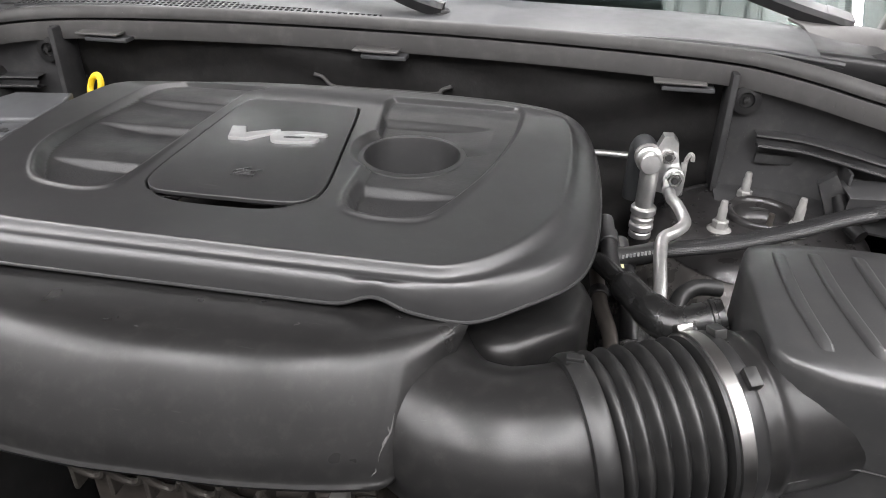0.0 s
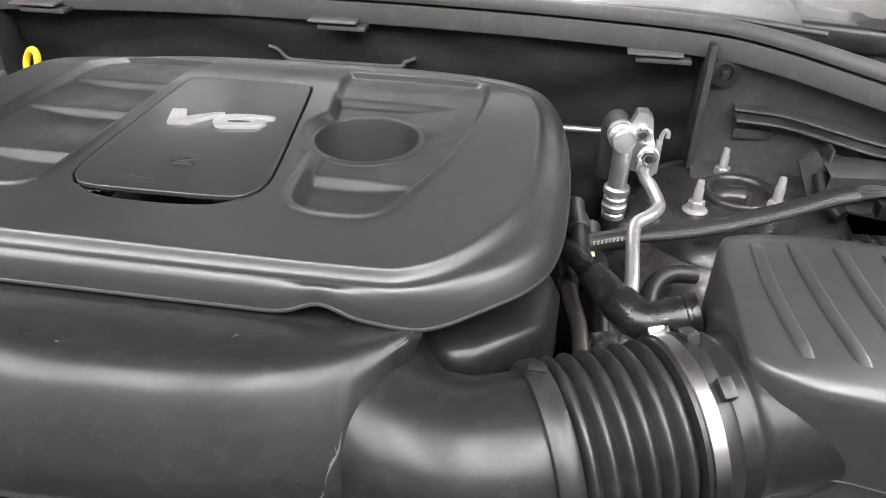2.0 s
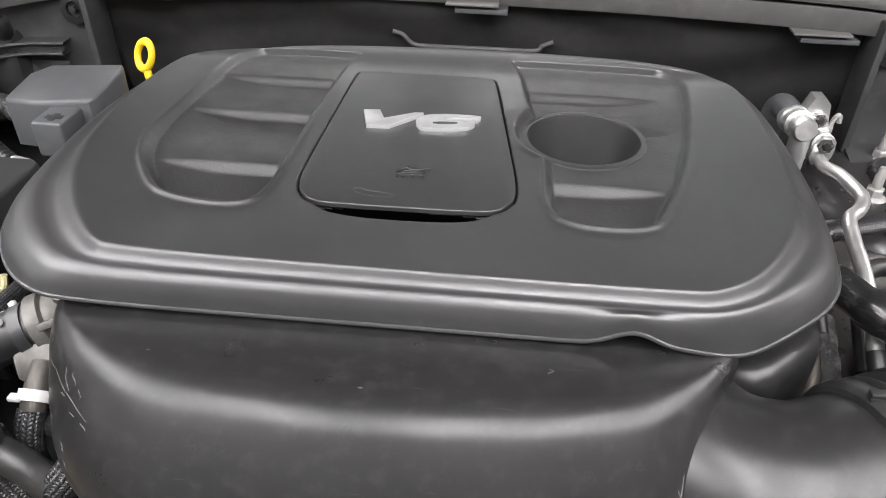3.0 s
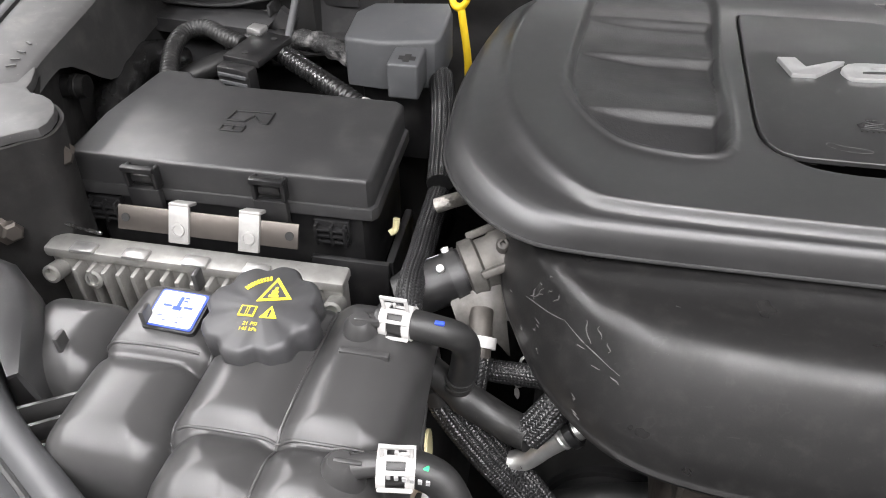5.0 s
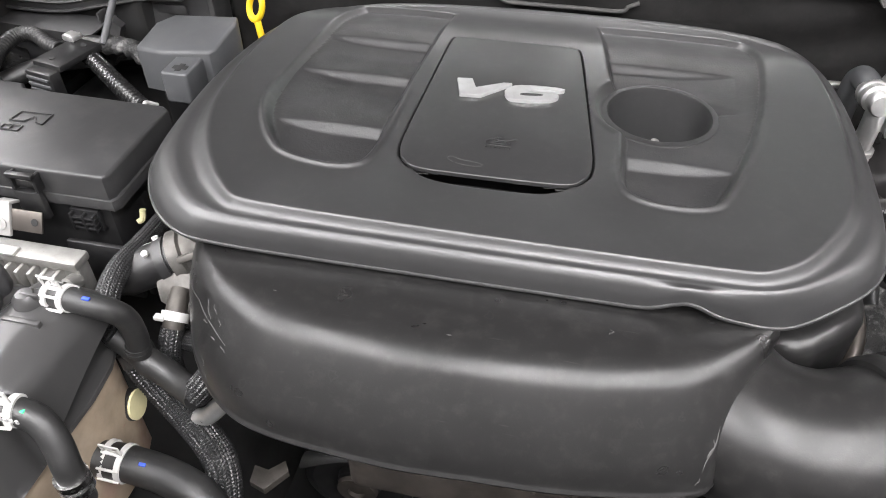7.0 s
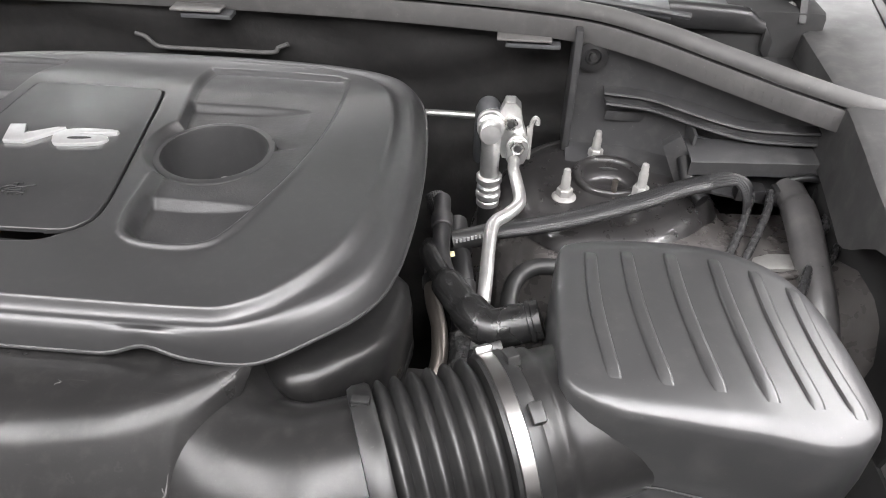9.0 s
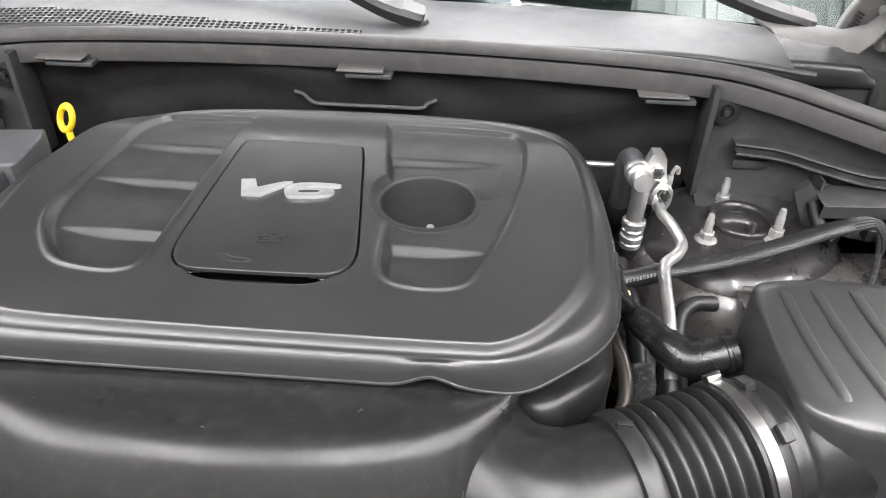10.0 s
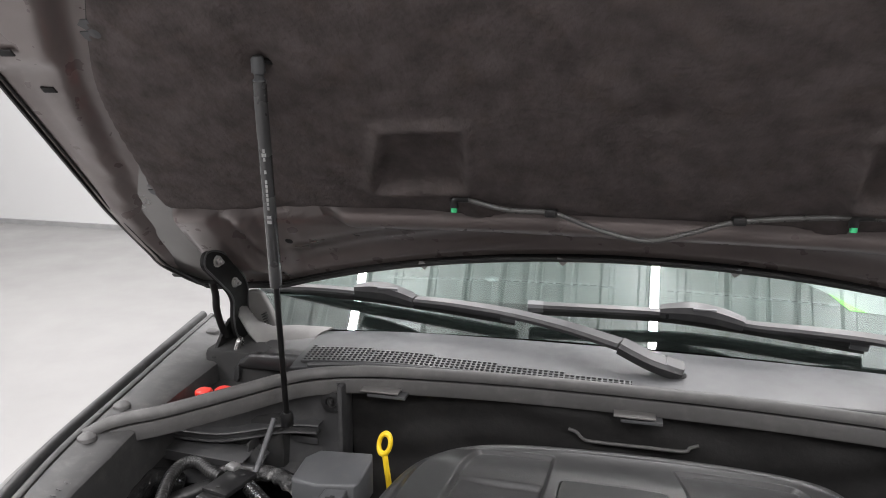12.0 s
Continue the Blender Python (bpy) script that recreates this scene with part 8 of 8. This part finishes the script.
# ---- wings ----
def wing(side):
    root = thing("wing", (side * 0.74, 0.7, 0.5), "dark grey painted car wing with its inner rail", "car wing", "wings")
    rail_in = [(0.70, 1.10), (0.698, 1.02), (0.688, 0.80), (0.676, 0.70), (0.668, 0.64), (0.657, 0.551), (0.648, 0.506)]
    rail_out = [(0.852, 1.16), (0.828, 1.02), (0.786, 0.80), (0.768, 0.70), (0.754, 0.62), (0.738, 0.55), (0.725, 0.50)]
    zs = [1.066, 1.064, 1.062, 1.060, 1.056, 1.051, 1.047]
    a, b = spline(rail_in, 5), spline(rail_out, 5)
    z = spline([(v, 0) for v in zs], 5)[:, 0]
    bm = nb()
    rows_ = []
    for p, q, h in zip(a, b, z):
        f = lambda t: (side * (p[0] + (q[0] - p[0]) * t), p[1] + (q[1] - p[1]) * t)
        drop = 0.020 + 0.06 * float(step_(0.56, 0.66, p[1]))
        rows_.append([(*f(-0.02), h - drop), (*f(-0.01), h - 0.018), (*f(0.0), h - 0.004), (*f(0.06), h), (*f(0.45), h + 0.001), (*f(0.55), h + 0.004), (*f(0.80), h + 0.005), (*f(0.86), h - 0.006)])
    strip(bm, rows_)
    bmesh.ops.recalc_face_normals(bm, faces=bm.faces)
    part("inner_rail", bm, M_BODY, root, angle=45)
    bm = nb()
    # flat double-ridged rubber along the gap to the skin
    prof = [(-0.030, -0.002), (-0.028, 0.007), (-0.024, 0.009), (-0.019, 0.008), (-0.017, 0.002), (-0.012, 0.002), (-0.010, 0.009), (-0.005, 0.012), (0.001, 0.011), (0.004, 0.002)]
    strip(bm, [[(side * (q[0] + dx), q[1], h + dz) for dx, dz in prof] for q, h in zip(b, z)])
    bmesh.ops.recalc_face_normals(bm, faces=bm.faces)
    part("edge_seal", bm, M_RUBBER, root, "ridged black rubber edge seal", angle=50)
    bm = nb()
    rows_ = []
    for q, h in zip(b, z):
        rows_.append([(side * (q[0] - 0.004), q[1], h - 0.004), (side * q[0], q[1], h + 0.003), (side * (q[0] + 0.010), q[1] - 0.003, h + 0.002), (side * (q[0] + 0.045), q[1] - 0.015, h - 0.03), (side * (q[0] + 0.075), q[1] - 0.03, h - 0.12), (side * (q[0] + 0.08), q[1] - 0.03, h - 0.35), (side * (q[0] + 0.06), q[1] - 0.03, 0.45)])
    strip(bm, rows_)
    thicken(bm, 0.002)
    part("outer_skin", bm, M_PAINT, root, "painted outer skin", angle=50)
    for t in (0.10, 0.42, 0.62):
        i = int(t * (len(a) - 1))
        p = a[i] * 0.45 + b[i] * 0.55
        bm = nb()
        lathe(bm, [(0.013, 0), (0.012, 0.005), (0.007, 0.009), (0, 0.010)], Matrix.Translation((side * p[0], p[1], z[i] + 0.002)), 20)
        part("rubber_plug", bm, M_SEAL, root)
    for k in range(4):
        i = 24 + k
        p = a[i] * 0.78 + b[i] * 0.22
        bm = nb()
        m = Matrix.Translation((side * p[0], p[1], z[i] + 0.0012)) @ pose(0, 0, 0, 0, 0, 20 * k - 30)
        box(bm, (-0.004, -0.001, 0), (0.004, 0.001, 0.0012), 0.0004, m=m)
        part("pressed_mark", bm, M_BODY, root)
    bm = nb()
    if side < 0:
      prism(bm, chaikin([(0.668, 0.560), (0.645, 0.520), (0.640, 0.500), (0.616, 0.495), (0.598, 0.478), (0.592, 0.452), (0.606, 0.443), (0.622, 0.428), (0.70, 0.420), (0.728, 0.44), (0.735, 0.545)], 1) * np.array([side, 1]), 1.040, 1.0475, 0.002, 2)
      part("corner_tab", bm, M_BODY, root, "stepped grey corner of the rail")
      bm = nb()
      edge_ = spline([(0.690, 0.62), (0.668, 0.565), (0.642, 0.505), (0.616, 0.494), (0.599, 0.478), (0.594, 0.455), (0.606, 0.444), (0.622, 0.430), (0.67, 0.420), (0.73, 0.415)], 5)
      strip(bm, [[(side * x, y, 1.0395) for x, y, _ in np.c_[edge_, edge_[:, :1]]], [(side * (x + 0.003), y, 1.02) for x, y, _ in np.c_[edge_, edge_[:, :1]]], [(side * (x + 0.012), y + 0.004, 0.95) for x, y, _ in np.c_[edge_, edge_[:, :1]]], [(side * (x + 0.018), y + 0.004, 0.80) for x, y, _ in np.c_[edge_, edge_[:, :1]]]])
      thicken(bm, 0.003)
      part("inner_liner", bm, M_LINER, root, "dark moulded liner below the rail corner", angle=60)
      for bx, by, bz in ((0.606, 0.470, 1.012), (0.640, 0.428, 0.965)):
          bm = nb()
          lathe(bm, [(0.013, 0), (0.013, 0.003), (0.0085, 0.004), (0.0085, 0.012), (0.006, 0.014), (0, 0.014)], axis_to((side * bx, by, bz), (side * (bx - 0.09), by - 0.06, bz + 0.02)), 6)
          part("liner_bolt", bm, M_BRONZE, root, "dull hexagon bolt")
    bm = nb()
    strip(bm, [[(side * x, y, z) for x, y in ((0.80, 0.52), (0.74, 0.44), (0.69, 0.40), (0.63, 0.36), (0.60, 0.345))] for z in (1.030, 0.985, 0.85, 0.45)])
    thicken(bm, 0.004)
    part("front_wall", bm, M_BLACK, root, angle=60)
    # inner wing wall down into the bay
    bm = nb()
    rows_ = []
    for p, h in zip(a, z):
        off = 0.045 * (1 - float(step_(0.60, 0.75, p[1])))
        rows_.append([(side * (p[0] + 0.004 + off), p[1], h - 0.02), (side * (p[0] + 0.012 + off), p[1], 0.88), (side * (p[0] + 0.02), p[1] + 0.004 * math.sin(60 * p[1]), 0.70), (side * (p[0] - 0.03), p[1], 0.45)])
    strip(bm, rows_)
    thicken(bm, 0.004)
    part("inner_wall", bm, M_BLACK, root, angle=60)
    for y, zz in ((0.475, 1.005), (0.39, 0.945)):
        bm = nb()
        x = float(np.interp(y, a[::-1, 1], a[::-1, 0])) + 0.034
        lathe(bm, [(0.011, 0), (0.011, 0.003), (0.007, 0.004), (0.007, 0.010), (0, 0.011)], axis_to((side * x, y, zz), (side * (x - 0.1), y - 0.02, zz + 0.01)), 14)
        part("bolt", bm, M_ZINC, root)
    return root


wing(-1)
wing(1)


def front_corner(side):
    root = thing("headlamp_surround", (side * 0.50, 0.27, 0.80), "curved dark grey front corner panel with a rubber edge", "front panel", "headlamp surrounds")
    edge = spline([(0.606, 0.360, 0.992), (0.560, 0.302, 0.982), (0.520, 0.268, 0.978), (0.476, 0.240, 0.974), (0.430, 0.212, 0.970), (0.380, 0.186, 0.966), (0.30, 0.150, 0.962), (0.15, 0.112, 0.958), (0.0, 0.100, 0.956)], 6)
    t = np.gradient(edge, axis=0)
    nrm = np.stack([t[:, 1], -t[:, 0]], 1)
    nrm /= np.linalg.norm(nrm, axis=1)[:, None]
    if nrm[0][1] > 0:
        nrm = -nrm
    rows_ = []
    for p, n in zip(edge, nrm):
        g = lambda d, h: (side * (p[0] + n[0] * d), p[1] + n[1] * d, p[2] + h)
        rows_.append([g(0.002, -0.06), g(0.0, -0.012), g(0.001, -0.002), g(0.006, 0.003), g(0.013, 0.003), g(0.018, -0.001), g(0.022, -0.006), g(0.026, -0.003), g(0.034, 0.001), g(0.048, -0.004), g(0.065, -0.022), g(0.08, -0.06), g(0.085, -0.16)])
    bm = nb()
    strip(bm, rows_)
    bmesh.ops.recalc_face_normals(bm, faces=bm.faces)
    part("panel", bm, M_COWL, root, angle=60)
    bm = nb()
    tube(bm, [(side * (p[0] + n[0] * 0.022), p[1] + n[1] * 0.022, p[2] - 0.005) for p, n in zip(edge[::3], nrm[::3])], 0.0026, 8, res=3)
    part("rubber_strip", bm, M_RUBBER, root, "thin rubber strip in the groove")
    return root


front_corner(-1)
front_corner(1)
# the grey panel between wing and tank
bm = nb()
strip(bm, [[(-0.640, 0.372, 0.960), (-0.600, 0.374, 0.962), (-0.572, 0.366, 0.960), (-0.552, 0.348, 0.955), (-0.535, 0.322, 0.950), (-0.520, 0.290, 0.930)], [(-0.640, 0.364, 0.998), (-0.596, 0.366, 0.997), (-0.574, 0.361, 0.996), (-0.553, 0.343, 0.994), (-0.537, 0.322, 0.990), (-0.521, 0.284, 0.975)], [(-0.640, 0.358, 1.003), (-0.590, 0.359, 1.002), (-0.576, 0.354, 1.001), (-0.557, 0.338, 0.999), (-0.541, 0.318, 0.995), (-0.525, 0.284, 0.985)], [(-0.640, 0.320, 1.004), (-0.600, 0.320, 1.003), (-0.580, 0.318, 1.001), (-0.565, 0.310, 0.998), (-0.550, 0.300, 0.994), (-0.530, 0.280, 0.985)]])
thicken(bm, 0.004)
solo("lamp_bracket", bm, M_BOX, "rounded dark grey bracket beside the coolant tank", "bracket", angle=45)

# red caps in the scuttle corner
for x, y in ((-0.668, 0.862), (-0.640, 0.875)):
    root = thing("terminal_cap", (x, y, 1.03), "bright red plastic terminal cap", "terminal cap", "red caps")
    bm = nb()
    prism(bm, chaikin([(-0.014, -0.012), (0.014, -0.014), (0.013, 0.012), (-0.012, 0.013)], 1) + np.array([x, y]), 1.030, 1.052, 0.004, 3)
    part("cap", bm, M_RED, root)
    bm = nb()
    box(bm, (x - 0.009, y - 0.016, 1.032), (x + 0.009, y - 0.012, 1.044), 0.002)
    part("flap", bm, M_RED, root)
bm = nb()
box(bm, (-0.70, 0.84, 0.90), (-0.52, 1.0, 1.030), 0.01)
solo("scuttle_tray", bm, M_BLACK, "dark tray in the scuttle corner", "tray")
bm = nb()
box(bm, (0.52, 0.86, 0.90), (0.70, 1.0, 1.030), 0.01)
solo("scuttle_tray", bm, M_BLACK, "dark tray in the scuttle corner", "tray")
bm = nb()
box(bm, (-0.72, 0.95, 0.45), (0.72, 1.06, 1.085), 0.01)
solo("scuttle_box", bm, M_BLACK, "black steel scuttle box below the cowl", "scuttle", kind="structure")

# hinge gear on the other side
bm = nb()
prism(bm, chaikin([(0.94, 1.06), (1.05, 1.06), (1.06, 1.15), (1.02, 1.20), (0.97, 1.11)], 1), -0.004, 0.004, m=Matrix(((0, 0, 1, 0.690), (1, 0, 0, 0), (0, 1, 0, 0), (0, 0, 0, 1))))
root = part("hinge_base", bm, M_BLACKGLOSS, hood, "black hinge base plate")
for y, z, r in ((0.975, 1.075, 0.012), (1.02, 1.09, 0.014), (1.045, 1.13, 0.010)):
    bm = nb()
    lathe(bm, [(r, 0), (r, 0.003), (r * 0.62, 0.004), (r * 0.62, 0.010), (0, 0.010)], axis_to((0.684, y, z), (0.60, y - 0.03, z + 0.01)), 14)
    part("bolt", bm, M_ZINC, root)

# ---- low in the bay ----
bm = nb()
box(bm, (-0.72, 0.05, 0.36), (0.72, 0.95, 0.40), 0.01)
solo("undertray", bm, M_BLACK, "black undertray below the engine", "undertray", kind="structure")
bm = nb()
box(bm, (-0.66, 0.09, 0.40), (0.66, 0.13, 0.93), 0.01)
solo("radiator", bm, M_BLACK, "dark radiator pack at the front of the bay", "radiator")


# unseen black panel closing the bay, added so the duct's lower face reflects dark
cover_f = thing("unseen_front_panel", (0, 0.05, 0.93), "unseen black front panel, added to darken reflections in the duct", "radiator cover")
bm = nb()
strip(bm, [[(x, y, z - 0.10 * x * x) for y, z in ((0.165, 0.86), (0.163, 0.975), (0.155, 0.988), (0.10, 0.996), (0.0, 1.0), (-0.10, 0.985), (-0.14, 0.95))] for x in np.linspace(-0.36, 0.36, 13)])
thicken(bm, 0.003)
part("panel", bm, M_DARK, cover_f, angle=50)


def engine_block():
    root = thing("engine_block", (0, 0.62, 0.42), "dusty cast metal engine under the plastic cover", "engine")
    bm = nb()
    box(bm, (-0.215, 0.47, 0.45), (0.20, 0.86, 0.93), 0.03, 3)
    part("block", bm, M_BLACK, root)
    bm = nb()
    box(bm, (-0.115, 0.376, 0.76), (0.145, 0.47, 0.862), 0.010, 3)
    part("front_cover", bm, M_ENGINE, root)
    for i in range(8):
        x = -0.110 + i * 0.033
        bm = nb()
        box(bm, (x - 0.0024, 0.357, 0.842), (x + 0.0024, 0.380, 0.873), 0.0016)
        part("cast_web", bm, M_CAST, root)
        if i < 7:
            bm = nb()
            tube(bm, [(x, 0.356, 0.876), (x + 0.006, 0.360, 0.863), (x + 0.0165, 0.363, 0.856), (x + 0.027, 0.360, 0.863), (x + 0.033, 0.356, 0.876)], 0.0032, 8, res=5)
            part("cast_scallop", bm, M_CAST, root)
    bm = nb()
    tube(bm, [(-0.115, 0.368, 0.872), (0.02, 0.366, 0.880), (0.145, 0.370, 0.886)], 0.005, 8)
    part("cover_flange", bm, M_CAST, root)
    bm = nb()
    box(bm, (0.114, 0.345, 0.80), (0.128, 0.362, 0.898), 0.004)
    part("bright_bracket", bm, M_ALU, root)
    for x, y, z, r in ((-0.134, 0.445, 0.648, 0.062), (0.03, 0.43, 0.70, 0.045), (-0.03, 0.42, 0.55, 0.075)):
        bm = nb()
        m = axis_to((x, y, z), (x, y - 0.05, z))
        lathe(bm, [(r * 0.9, -0.03), (r, -0.028), (r, -0.018), (r * 0.93, -0.016), (r * 0.93, -0.008), (r, -0.006), (r, 0.004), (r * 0.85, 0.006), (r * 0.55, -0.004), (r * 0.42, -0.004), (r * 0.40, 0.004), (r * 0.30, 0.008), (0, 0.008)], m, 40)
        pl = part("pulley", bm, M_DARK, root)
        bm = nb()
        lathe(bm, [(r * 0.38, 0.0075), (r * 0.36, 0.013), (r * 0.16, 0.014), (r * 0.14, 0.010), (0, 0.010)], m, 20)
        part("hub", bm, M_ENGINE, pl)
    bm = nb()
    tube(bm, [(-0.195, 0.44, 0.68), (-0.14, 0.44, 0.711), (-0.05, 0.44, 0.735), (0.03, 0.44, 0.745), (0.075, 0.44, 0.70)], 0.011, 8, flat=0.35)
    part("drive_belt", bm, M_RUBBER, root)
    bm = nb()
    box(bm, (-0.05, 0.40, 0.74), (0.12, 0.44, 0.79), 0.012, 2)
    part("mount_bracket", bm, M_ENGINE, root)
    bm = nb()
    prism(bm, [(-0.196, 0.345), (-0.180, 0.340), (-0.165, 0.362), (-0.172, 0.372), (-0.184, 0.360), (-0.198, 0.362)], 0.785, 0.793, 0.001)
    part("bright_tab", bm, M_CAST, root)
    return root


engine_block()
for sx in (-1, 1):
    bm = nb()
    strip(bm, [[(sx * x, y, z) for y in (0.10, 0.35, 0.6, 0.9)] for x, z in ((0.30, 0.40), (0.33, 0.62), (0.40, 0.70), (0.64, 0.72), (0.70, 0.85))])
    thicken(bm, 0.006)
    solo("wheel_arch_liner", bm, M_BLACK, "black plastic wheel arch liner", "wheel arch", angle=60)
pipe_thing("rear_woven_loom", [(-0.345, 0.70, 0.985), (-0.335, 0.66, 0.975), (-0.328, 0.62, 0.965), (-0.320, 0.56, 0.955)], braid(0.0115, 26), M_BRAID, "black woven loom beside the engine cover", "harness", 104, 0.00065)
tower_l = thing("strut_tower", (-0.49, 0.78, 0.80), "dark steel strut tower under the wiring", "strut tower")
bm = nb()
lathe(bm, [(0.155, 0.72), (0.150, 0.82), (0.128, 0.885), (0.10, 0.905), (0.04, 0.91), (0, 0.91)], Matrix.Translation((-0.50, 0.80, 0)), 60)
part("dome", bm, M_BLACKGLOSS, tower_l, angle=60)
